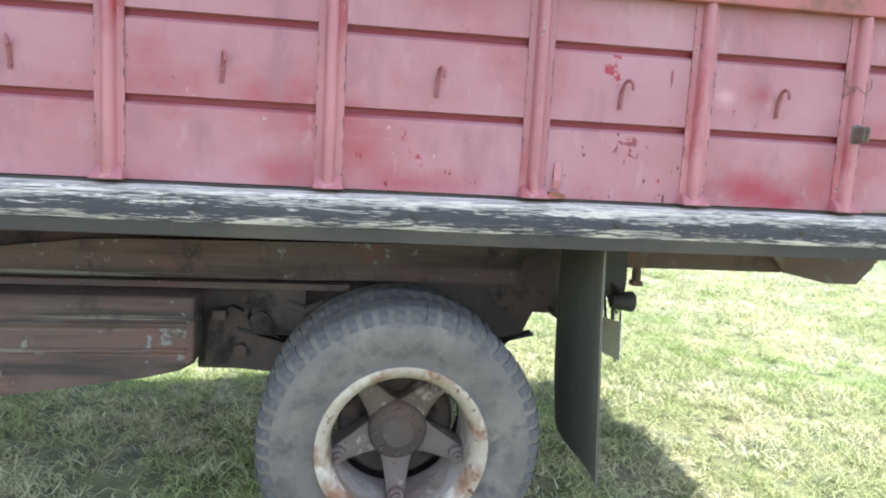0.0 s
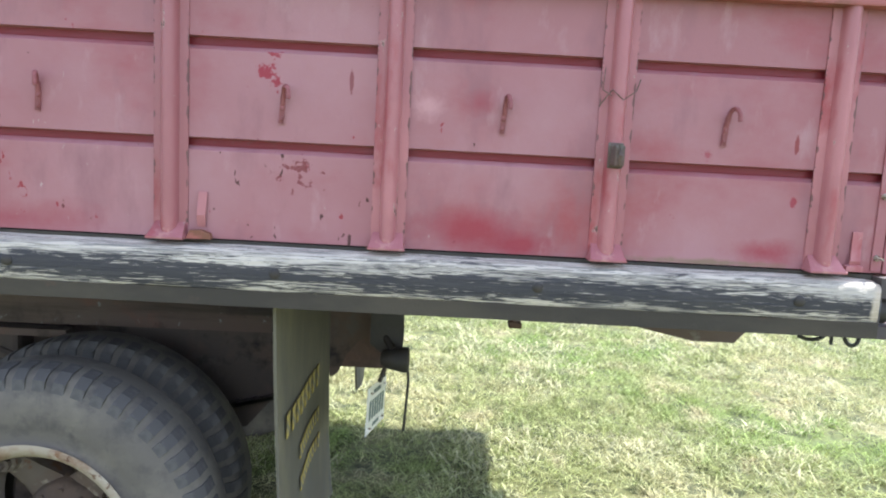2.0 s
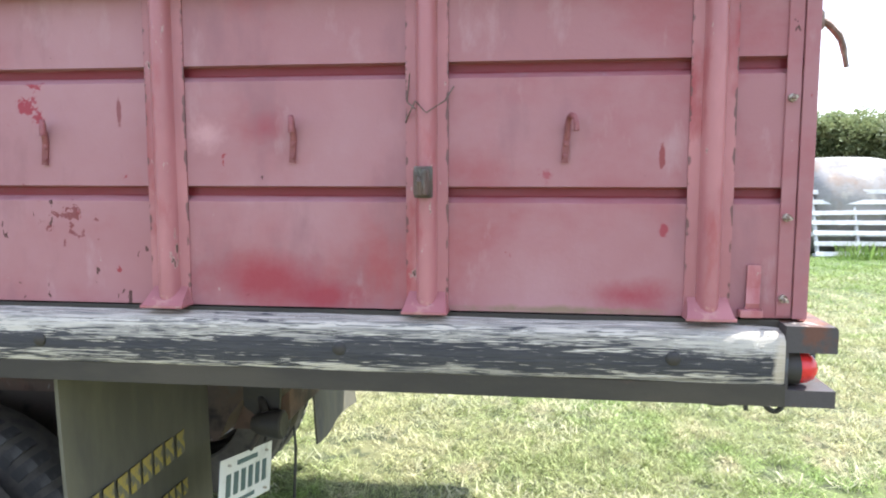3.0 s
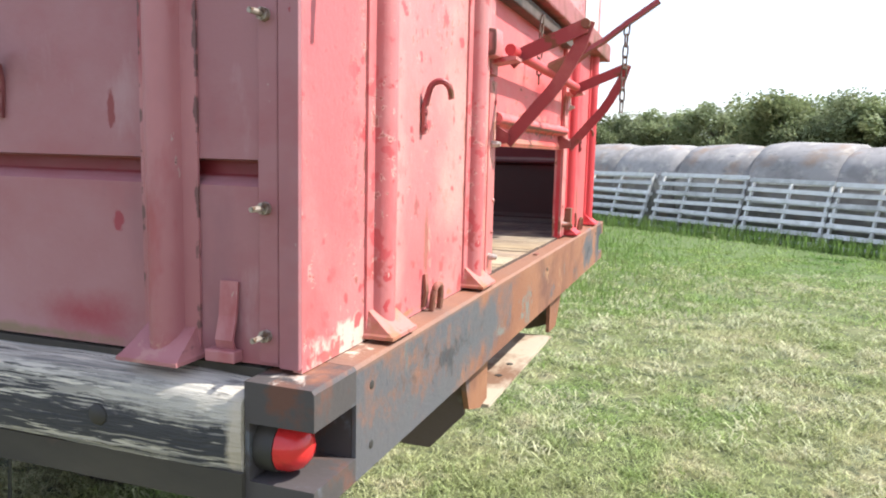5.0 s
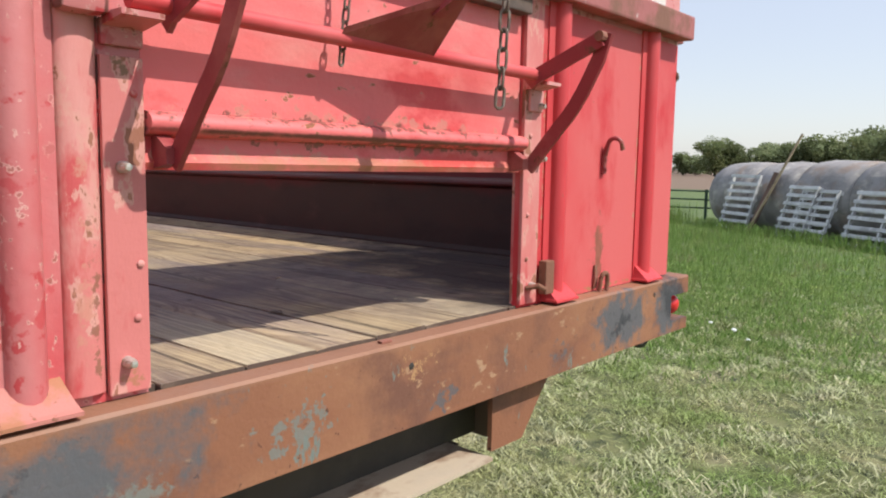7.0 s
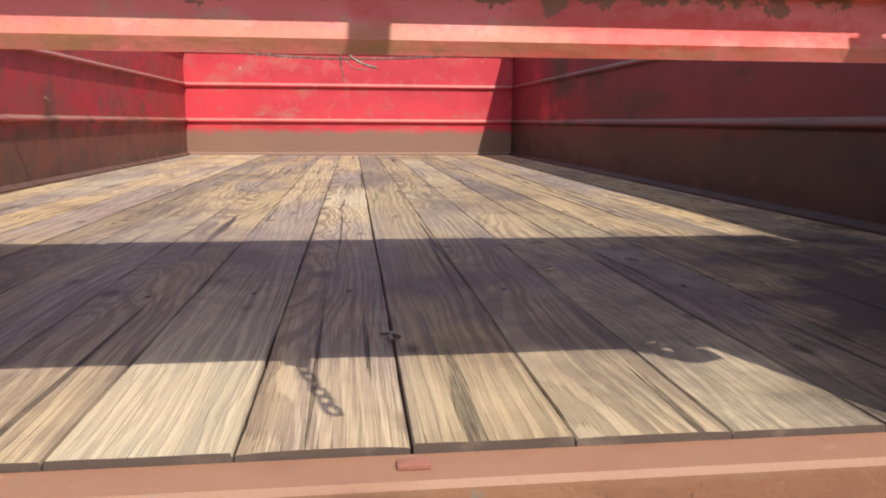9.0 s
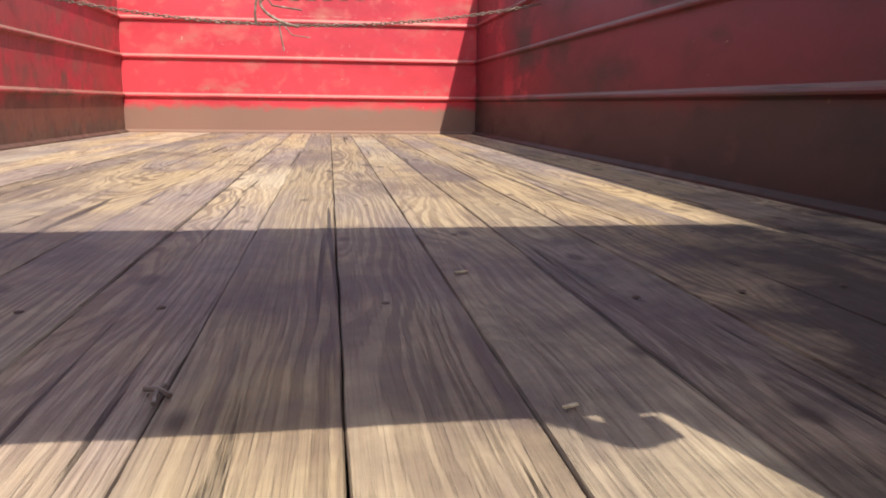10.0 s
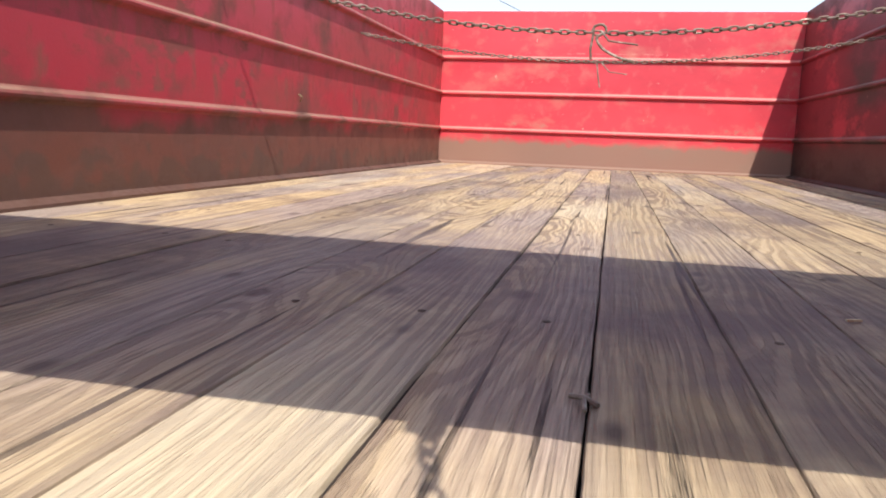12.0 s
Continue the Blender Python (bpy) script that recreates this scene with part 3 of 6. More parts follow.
patches(BUMPER, [
    ((0.045, 0.26, 1.27), (0.2, 0.66, 0.15), SLATE, 8, 1.5, 0.25, 0.95), ((0.045, 0.55, 1.28), (0.2, 0.40, 0.10), SLATE, 16, 2.4, 0.4, 0.8),
    ((0.045, 0.36, 1.285), (0.2, 0.30, 0.07), (0.24, 0.105, 0.06), 20, 2.0, 0.5, 0.85), ((0.045, 0.30, 1.285), (0.2, 0.40, 0.09), (0.20, 0.095, 0.06), 60, 2.2, 0.4, 0.7), ((0.045, 0.45, 1.285), (0.2, 0.30, 0.06), INK, 30, 2.4, 0.35, 0.8),
    ((0.045, 1.20, 1.362), (0.2, 3.0, 0.011), (0.27, 0.13, 0.075), 16, 1.2, 0.5, 0.9),
    ((0.045, 1.05, 1.27), (0.2, 0.08, 0.06), SAGE, 40, 2.6, 0.15, 0.8), ((0.045, 1.40, 1.245), (0.2, 0.08, 0.04), SLATE, 40, 2.6, 0.15, 0.8),
    ((0.045, 1.79, 1.25), (0.2, 0.08, 0.045), SLATE, 40, 2.4, 0.2, 0.7), ((0.045, 2.09, 1.285), (0.2, 0.15, 0.085), SLATE, 20, 1.5, 0.25, 0.95), ((0.045, 2.36, 1.285), (0.2, 0.09, 0.085), SLATE, 20, 1.5, 0.25, 0.95),
    ((0.045, 2.08, 1.285), (0.2, 0.12, 0.065), INK, 26, 2.0, 0.15, 0.9), ((0.045, 2.40, 1.29), (0.2, 0.10, 0.10), INK, 16, 1.6, 0.3, 0.9),
    ((0.045, 1.31, 1.318), (0.2, 0.07, 0.03), (0.42, 0.24, 0.11), 60, 2.4, 0.15, 0.85), ((0.045, 0.80, 1.25), (0.2, 0.10, 0.04), SAGE, 30, 2.2, 0.25, 0.8)])
patches(END_STEEL, [((0.0, 0.0, 1.366), (0.08, 0.05, 0.012), (0.50, 0.44, 0.37), 26, 2.0, 0.2, 0.9), ((-0.02, 0.03, 1.366), (0.08, 0.06, 0.010), (0.24, 0.10, 0.055), 18, 1.4, 0.3, 0.9)])
patches(BUMPER, [((0.0, 0.16, 1.366), (0.05, 0.16, 0.010), (0.52, 0.43, 0.34), 30, 2.0, 0.2, 0.9)])
patches(RAIL_WOOD, [((-0.12, -0.06, 1.33), (0.14, 0.1, 0.035), (0.50, 0.46, 0.39), 14, 1.4, 0.3, 0.8), ((-0.058, -0.04, 1.30), (0.02, 0.1, 0.08), (0.55, 0.47, 0.36), 14, 1.2, 0.3, 0.9)])
patches(POST_RED, [((x, 0, 1.7), (0.006, 0.1, 0.6), (0.10, 0.05, 0.045), 30, 2.0, 0.2, 0.85) for x in (-0.043, 0.043)] + [((0.0, -0.02, 1.38), (0.05, 0.1, 0.05), (0.45, 0.24, 0.20), 30, 2.0, 0.2, 0.7)])
patches(JAMB_RED, [
    ((0, 0.81, 1.795), (0.1, 0.045, 0.022), (0.22, 0.12, 0.07), 40, 2.0, 0.15, 0.95), ((0, 0.81, 1.40), (0.1, 0.04, 0.035), (0.36, 0.16, 0.08), 30, 2.0, 0.2, 0.85),
    ((0, 0.752, 1.55), (0.1, 0.02, 0.20), (0.52, 0.22, 0.16), 30, 2.2, 0.2, 0.8), ((0, 0.765, 1.50), (0.1, 0.012, 0.14), (0.24, 0.10, 0.06), 46, 2.2, 0.15, 0.85)])
patches(REAR_RED, [((0, y, 1.70), (0.1, 0.004, 0.6), (0.10, 0.042, 0.03), 14, 0.8, 0.3, 0.9) for y in (0.7275, 0.779)])


def flecks(m, colour, scale, lo, hi, cluster, weight):
    """Small chips strewn in loose clusters over all that lies below them."""
    t = m.node_tree
    b = t.nodes["Principled BSDF"]
    src = b.inputs["Base Color"].links[0].from_socket
    co = t.nodes.new("ShaderNodeTexCoord").outputs["Object"]
    fine = t.nodes.new("ShaderNodeTexNoise")
    fine.inputs["Scale"].default_value, fine.inputs["Detail"].default_value = scale, 4
    wide = t.nodes.new("ShaderNodeTexNoise")
    wide.inputs["Scale"].default_value, wide.inputs["Detail"].default_value = cluster, 3
    a = t.nodes.new("ShaderNodeMath")
    a.operation = "MULTIPLY_ADD"
    a.inputs[1].default_value = weight
    for n in (fine, wide):
        t.links.new(co, n.inputs["Vector"])
    t.links.new(wide.outputs["Fac"], a.inputs[0])
    t.links.new(fine.outputs["Fac"], a.inputs[2])
    r = t.nodes.new("ShaderNodeMapRange")
    r.inputs["From Min"].default_value, r.inputs["From Max"].default_value = lo + weight * 0.5, hi + weight * 0.5
    r.inputs["To Max"].default_value = 0.9
    t.links.new(a.outputs[0], r.inputs["Value"])
    x = t.nodes.new("ShaderNodeMix")
    x.data_type = "RGBA"
    t.links.new(r.outputs[0], x.inputs[0])
    t.links.new(src, x.inputs[6])
    x.inputs[7].default_value = (*colour, 1)
    t.links.new(x.outputs[2], b.inputs["Base Color"])


flecks(REAR_RED, (0.42, 0.085, 0.08), 15, 0.665, 0.70, 2.5, 0.5)
flecks(REAR_RED, (0.48, 0.065, 0.07), 24, 0.63, 0.665, 4.0, 0.5)
flecks(REAR_RED, (0.63, 0.345, 0.30), 52, 0.655, 0.675, 5.0, 0.6)
flecks(REAR_RED, (0.36, 0.10, 0.085), 52, 0.685, 0.70, 5.0, 0.6)
patches(REAR_RED, [((0, 0.075, 1.80), (0.1, 0.11, 0.42), (0.52, 0.120, 0.122), 6, 1.0, 0.3, 0.92)])
# rust creeping along the welded seams
SEAM = (0.42, 0.24, 0.15)
patches(REAR_RED, [((0, y, 1.68), (0.1, 0.010, 0.45), c, 26, 2.0, 0.2, 0.85) for y, c in ((0.176, (0.20, 0.075, 0.055)), (0.270, SEAM), (0.635, (0.30, 0.13, 0.09)), (0.731, SEAM))] + [((0, 0.42, 1.374), (0.1, 0.5, 0.012), (0.34, 0.17, 0.08), 26, 2.0, 0.2, 0.9)])
patches(RIGHT_RED, [((0, y, 1.68), (0.1, 0.008, 0.45), SEAM, 26, 2.0, 0.2, 0.8) for y in (1.767, 2.214)] + [((0, 2.05, 1.374), (0.1, 0.4, 0.010), (0.34, 0.17, 0.08), 26, 2.0, 0.2, 0.9)])


def plank_material():
    m = bpy.data.materials.new("weathered_oak_planks")
    m.use_nodes = True
    t = m.node_tree
    b = t.nodes["Principled BSDF"]
    co = t.nodes.new("ShaderNodeTexCoord").outputs["Object"]
    info = t.nodes.new("ShaderNodeObjectInfo")
    add = t.nodes.new("ShaderNodeVectorMath")
    add.operation = "MULTIPLY_ADD"
    t.links.new(info.outputs["Random"], add.inputs[0])
    add.inputs[1].default_value = (17.0, 23.0, 9.0)
    t.links.new(co, add.inputs[2])

    def noise_tex(scale, st, detail, distort):
        mp = t.nodes.new("ShaderNodeMapping")
        mp.inputs["Scale"].default_value = st
        t.links.new(add.outputs[0], mp.inputs[0])
        n = t.nodes.new("ShaderNodeTexNoise")
        n.inputs["Scale"].default_value = scale
        n.inputs["Detail"].default_value = detail
        n.inputs["Distortion"].default_value = distort
        t.links.new(mp.outputs[0], n.inputs["Vector"])
        return n.outputs["Fac"]

    def ramp(src, stops):
        r = t.nodes.new("ShaderNodeValToRGB")
        for i, (p, c) in enumerate(stops):
            e = r.color_ramp.elements[i] if i < 2 else r.color_ramp.elements.new(p)
            e.position, e.color = p, (*c, 1)
        t.links.new(src, r.inputs[0])
        return r.outputs[0]

    def blend(fac, a, c, kind="MIX"):
        x = t.nodes.new("ShaderNodeMix")
        x.data_type, x.blend_type = "RGBA", kind
        if isinstance(fac, float):
            x.inputs[0].default_value = fac
        else:
            t.links.new(fac, x.inputs[0])
        for s, v in ((6, a), (7, c)):
            if isinstance(v, tuple):
                x.inputs[s].default_value = (*v, 1)
            else:
                t.links.new(v, x.inputs[s])
        return x.outputs[2]

    def calc(op, a, c, d=None):
        k = t.nodes.new("ShaderNodeMath")
        k.operation = op
        for i, v in enumerate((a, c, d)):
            if v is None:
                continue
            if isinstance(v, float):
                k.inputs[i].default_value = v
            else:
                t.links.new(v, k.inputs[i])
        return k.outputs[0]

    def span(src, lo, hi, to0=0.0, to1=1.0):
        r = t.nodes.new("ShaderNodeMapRange")
        for key, v in (("From Min", lo), ("From Max", hi), ("To Min", to0), ("To Max", to1)):
            r.inputs[key].default_value = v
        t.links.new(src, r.inputs["Value"])
        return r.outputs[0]

    # flat-sawn growth rings: the distance from a pith that wanders below the board gives arches and long ridges
    sep = t.nodes.new("ShaderNodeSeparateXYZ")
    t.links.new(co, sep.inputs[0])
    side = calc("ADD", calc("MULTIPLY", info.outputs["Random"], 3.7), calc("MULTIPLY", noise_tex(0.8, (1.0, 0.05, 1.0), 2.0, 0.0), 0.10))
    cell = calc("SUBTRACT", calc("FRACT", calc("ADD", calc("MULTIPLY", sep.outputs["Y"], 3.73), side), 0.0), 0.5)
    across = calc("MULTIPLY", cell, 0.268)
    depth = calc("MULTIPLY", calc("SUBTRACT", noise_tex(0.85, (1.0, 0.25, 1.0), 3.0, 0.0), 0.30), 0.30)
    ripple = calc("MULTIPLY", noise_tex(5.0, (0.22, 3.0, 1.0), 6.0, 0.4), 0.034)
    radius = calc("ADD", calc("SQRT", calc("ADD", calc("MULTIPLY", across, across), calc("MULTIPLY", depth, depth)), 0.0), ripple)
    fibre = noise_tex(70, (0.14, 5.5, 1.0), 8, 0.6)
    stretch = span(info.outputs["Random"], 0.0, 1.0, 115.0, 175.0)
    bands = t.nodes.new("ShaderNodeTexNoise")
    bands.noise_dimensions = "1D"
    bands.inputs["Scale"].default_value, bands.inputs["Detail"].default_value, bands.inputs["Roughness"].default_value = 1.0, 1.0, 0.4
    t.links.new(calc("ADD", calc("MULTIPLY", radius, stretch), calc("MULTIPLY", info.outputs["Random"], 57.0)), bands.inputs["W"])
    grain = calc("ADD", bands.outputs["Fac"], calc("MULTIPLY", calc("SUBTRACT", fibre, 0.5), 0.32))
    ridge = span(grain, 0.43, 0.54)
    worn = span(noise_tex(2.6, (0.5, 3.2, 1.0), 4, 0.2), 0.38, 0.62, 0.45, 1.0)
    lines = calc("MULTIPLY", span(ridge, 0.0, 1.0, 1.0, 0.0), worn)
    split = noise_tex(8, (0.10, 5.5, 1.0), 5, 0.5)
    patch = noise_tex(1.6, (0.55, 2.4, 1.0), 5, 0.2)
    wide = noise_tex(0.9, (0.6, 0.8, 1.0), 3, 0.0)
    spill = t.nodes.new("ShaderNodeTexNoise")
    spill.inputs["Scale"].default_value = 2.1
    spill.inputs["Detail"].default_value = 7
    spill.inputs["Roughness"].default_value = 0.65
    t.links.new(co, spill.inputs["Vector"])
    stain = spill.outputs["Fac"]
    pale = ramp(fibre, [(0.30, (0.445, 0.318, 0.183)), (0.66, (0.570, 0.428, 0.252))])
    wood = blend(calc("MULTIPLY", lines, 0.84), pale, (0.235, 0.158, 0.092))
    grey = ramp(fibre, [(0.34, (0.212, 0.157, 0.143)), (0.64, (0.362, 0.286, 0.247))])
    grey = blend(calc("MULTIPLY", lines, 0.55), grey, (0.135, 0.098, 0.088))
    col = blend(span(patch, 0.46, 0.60, 0.06, 0.80), wood, grey)
    # dark trodden-in stains with ragged edges, finer ones along the fibres
    col = blend(span(stain, 0.52, 0.66, 0.0, 0.55), col, (0.14, 0.090, 0.080))
    col = blend(span(noise_tex(14, (0.16, 2.6, 1.0), 6, 0.5), 0.56, 0.66, 0.0, 0.6), col, (0.16, 0.105, 0.085))
    col = blend(span(wide, 0.60, 0.72, 0.0, 0.4), col, (0.52, 0.44, 0.30))
    crack = span(split, 0.645, 0.675, 0.0, 0.92)
    col = blend(crack, col, (0.055, 0.035, 0.028))
    # knots
    knots = t.nodes.new("ShaderNodeTexVoronoi")
    knots.voronoi_dimensions = "2D"
    knots.inputs["Scale"].default_value = 2.6
    mp = t.nodes.new("ShaderNodeMapping")
    mp.inputs["Scale"].default_value = (0.8, 1.6, 0.01)
    t.links.new(add.outputs[0], mp.inputs[0])
    t.links.new(mp.outputs[0], knots.inputs["Vector"])
    col = blend(span(calc("ADD", knots.outputs["Distance"], calc("MULTIPLY", calc("SUBTRACT", stain, 0.5), 0.16)), 0.022, 0.060, 0.80, 0.0), col, (0.10, 0.062, 0.05))
    hue = t.nodes.new("ShaderNodeHueSaturation")
    t.links.new(span(info.outputs["Random"], 0.0, 1.0, 0.72, 1.14), hue.inputs["Value"])
    t.links.new(span(wide, 0.35, 0.65, 1.10, 0.92), hue.inputs["Saturation"])
    t.links.new(col, hue.inputs["Color"])
    t.links.new(hue.outputs[0], b.inputs["Base Color"])
    b.inputs["Roughness"].default_value = 0.85
    b.inputs["Specular IOR Level"].default_value = 0.3
    last = None
    for src, strength, depth_m in ((ridge, 0.35, 0.003), (fibre, 0.7, 0.004), (span(crack, 0.0, 1.0, 1.0, 0.0), 0.8, 0.004)):
        n = t.nodes.new("ShaderNodeBump")
        n.inputs["Strength"].default_value, n.inputs["Distance"].default_value = strength, depth_m
        t.links.new(src, n.inputs["Height"])
        if last:
            t.links.new(last, n.inputs["Normal"])
        last = n.outputs[0]
    t.links.new(last, b.inputs["Normal"])
    return m


PLANK = plank_material()
# old grease and grain stains trodden into the boards, with painted shade and sun
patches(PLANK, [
    # dark and grey patches put in the shade by the far wall and gate
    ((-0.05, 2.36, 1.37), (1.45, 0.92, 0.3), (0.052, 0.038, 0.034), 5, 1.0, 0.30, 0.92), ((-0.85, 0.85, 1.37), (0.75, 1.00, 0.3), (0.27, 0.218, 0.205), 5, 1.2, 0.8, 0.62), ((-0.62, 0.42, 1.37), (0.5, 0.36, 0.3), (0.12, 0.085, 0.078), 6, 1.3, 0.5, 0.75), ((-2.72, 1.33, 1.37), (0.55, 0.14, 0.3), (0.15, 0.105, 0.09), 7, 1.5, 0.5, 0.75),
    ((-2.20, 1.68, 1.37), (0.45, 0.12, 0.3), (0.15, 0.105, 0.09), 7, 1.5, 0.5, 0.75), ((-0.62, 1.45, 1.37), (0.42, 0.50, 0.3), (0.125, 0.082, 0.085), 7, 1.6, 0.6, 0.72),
    # the pale patch at the rear end paints the sunlit strip brighter
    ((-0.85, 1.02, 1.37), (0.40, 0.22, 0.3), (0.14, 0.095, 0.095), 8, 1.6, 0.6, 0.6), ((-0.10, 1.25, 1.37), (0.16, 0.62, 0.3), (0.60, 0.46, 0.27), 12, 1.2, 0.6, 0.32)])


def ground_material():
    m = material("mown_grass_ground", (0.125, 0.135, 0.045), 0.9, 0, [
        ((0.18, 0.17, 0.075), 0.9, 0.46, 0.62, ONE, None), ((0.10, 0.14, 0.035), 0.5, 0.52, 0.66, ONE, None),
        ((0.24, 0.21, 0.115), 2.2, 0.55, 0.68, ONE, None), ((0.045, 0.055, 0.02), 5.5, 0.52, 0.64, ONE, None), ((0.05, 0.058, 0.02), 11, 0.50, 0.62, ONE, None)], [(60, 0.8, ONE), (12, 0.8, ONE)])
    t = m.node_tree
    b = t.nodes["Principled BSDF"]
    src = b.inputs["Base Color"].links[0].from_socket
    co = t.nodes.new("ShaderNodeTexCoord").outputs["Object"]
    sep = t.nodes.new("ShaderNodeSeparateXYZ")
    t.links.new(co, sep.inputs[0])
    edge = t.nodes.new("ShaderNodeMapRange")
    edge.inputs["From Min"].default_value, edge.inputs["From Max"].default_value = 6.5, 12.0
    edge.inputs["To Max"].default_value = 0.75
    t.links.new(sep.outputs["Y"], edge.inputs["Value"])
    green = t.nodes.new("ShaderNodeMix")
    green.data_type = "RGBA"
    t.links.new(edge.outputs[0], green.inputs[0])
    t.links.new(src, green.inputs[6])
    green.inputs[7].default_value = (0.085, 0.135, 0.032, 1)
    src = green.outputs[2]
    r = t.nodes.new("ShaderNodeMapRange")
    r.inputs["From Min"].default_value, r.inputs["From Max"].default_value = 60, 64
    t.links.new(sep.outputs["Y"], r.inputs["Value"])
    x = t.nodes.new("ShaderNodeMix")
    x.data_type = "RGBA"
    t.links.new(r.outputs[0], x.inputs[0])
    t.links.new(src, x.inputs[6])
    x.inputs[7].default_value = (0.17, 0.112, 0.07, 1)
    t.links.new(x.outputs[2], b.inputs["Base Color"])
    return m


GROUND = ground_material()


# ---- building blocks ----
def mesh_of(name, bm, mat, smooth=None):
    me = bpy.data.meshes.new(name)
    bmesh.ops.recalc_face_normals(bm, faces=bm.faces)
    bm.to_mesh(me)
    bm.free()
    me.materials.append(mat)
    if smooth:
        me.shade_smooth()
        me.set_sharp_from_angle(angle=radians(smooth))
    return me


def part(name, bm, mat, parent, label="", smooth=None):
    ob = new(name, mesh_of(name, bm, mat, smooth))
    ob.parent = parent
    return tagged(ob, label) if label else ob


def shared(name, me, parent, m):
    ob = new(name, me)
    ob.parent = parent
    ob.matrix_basis = m
    return ob


def thing(name, label, category, at=(0, 0, 0), group="", kind=""):
    e = new(name)
    e.empty_display_size = 0.2
    e.location = at
    return tagged(e, label, category, group, kind)


def box(bm, x0, x1, y0, y1, z0, z1, bevel=0.0, m=None):
    g = bmesh.ops.create_cube(bm, size=1, matrix=Matrix.LocRotScale(((x0 + x1) / 2, (y0 + y1) / 2, (z0 + z1) / 2), None, (abs(x1 - x0), abs(y1 - y0), abs(z1 - z0))))
    vs = g["verts"]
    if bevel:
        es = list({e for v in vs for e in v.link_edges})
        r = bmesh.ops.bevel(bm, geom=es, offset=bevel, segments=2, affect="EDGES", profile=0.6)
        vs = list({v for f in r["faces"] for v in f.verts} | {v for v in vs if v.is_valid})
    if m is not None:
        bmesh.ops.transform(bm, matrix=m, verts=vs)
    return vs


def prism(bm, outline, a0, a1, axis="x"):
    """A closed outline (u, v) drawn out along an axis: x takes (y, z), y takes (x, z), z takes (x, y)."""
    def put(u, v, a):
        return {"x": (a, u, v), "y": (u, a, v), "z": (u, v, a)}[axis]
    lo = [bm.verts.new(put(u, v, a0)) for u, v in outline]
    hi = [bm.verts.new(put(u, v, a1)) for u, v in outline]
    n = len(outline)
    for i in range(n):
        bm.faces.new((lo[i], lo[(i + 1) % n], hi[(i + 1) % n], hi[i]))
    bm.faces.new(lo[::-1])
    bm.faces.new(hi)
    return lo + hi


def tube(bm, points, r, sides=10, cap=True):
    """A round bar through points; r may be a list."""
    pts = [Vector(p) for p in points]
    rs = r if isinstance(r, (list, tuple)) else [r] * len(pts)
    rings = []
    up = Vector((0.13, 0.27, 0.95))
    for i, p in enumerate(pts):
        d = (pts[min(i + 1, len(pts) - 1)] - pts[max(i - 1, 0)]).normalized()
        a = d.cross(up)
        if a.length < 0.05:
            a = d.cross(Vector((1, 0, 0)))
        a.normalize()
        b = d.cross(a)
        rings.append([bm.verts.new(p + (a * math.cos(k * math.tau / sides) + b * math.sin(k * math.tau / sides)) * rs[i]) for k in range(sides)])
    for q, s in zip(rings, rings[1:]):
        for k in range(sides):
            bm.faces.new((q[k], q[(k + 1) % sides], s[(k + 1) % sides], s[k]))
    if cap:
        bm.faces.new(rings[0][::-1])
        bm.faces.new(rings[-1])


def strap(bm, points, width, thick, across=(0, 1, 0)):
    """A flat bar bent through points; its width lies along across."""
    pts = [Vector(p) for p in points]
    w = Vector(across).normalized()
    rings = []
    for i, p in enumerate(pts):
        d = (pts[min(i + 1, len(pts) - 1)] - pts[max(i - 1, 0)]).normalized()
        n = d.cross(w).normalized()
        rings.append([bm.verts.new(p + w * sw * width / 2 + n * sn * thick / 2) for sw, sn in ((-1, -1), (1, -1), (1, 1), (-1, 1))])
    for q, s in zip(rings, rings[1:]):
        for k in range(4):
            bm.faces.new((q[k], q[(k + 1) % 4], s[(k + 1) % 4], s[k]))
    bm.faces.new(rings[0][::-1])
    bm.faces.new(rings[-1])


def lathe(bm, profile, centre, axis="y", steps=48):
    """Turns (radius, along) round an axis through centre."""
    c = Vector(centre)
    rings = []
    for k in range(steps):
        a = k * math.tau / steps
        ring = []
        for r, s in profile:
            u, v = r * math.cos(a), r * math.sin(a)
            ring.append(bm.verts.new(c + (Vector((u, s, v)) if axis == "y" else Vector((s, u, v)))))
        rings.append(ring)
    n = len(profile)
    for k in range(steps):
        q, s = rings[k], rings[(k + 1) % steps]
        for i in range(n - 1):
            if profile[i][0] < 1e-6 and profile[i + 1][0] < 1e-6:
                continue
            bm.faces.new((q[i], q[i + 1], s[i + 1], s[i]))
    bmesh.ops.remove_doubles(bm, verts=bm.verts[:], dist=1e-5)


def bolt_mesh(name, r, h, mat, axis):
    bm = bmesh.new()
    lathe(bm, [(0, h), (r * 0.6, h * 0.95), (r * 0.95, h * 0.5), (r, 0), (0, 0)], (0, 0, 0), "x" if axis == "x" else "y", 10)
    return mesh_of(name, bm, mat, 40)


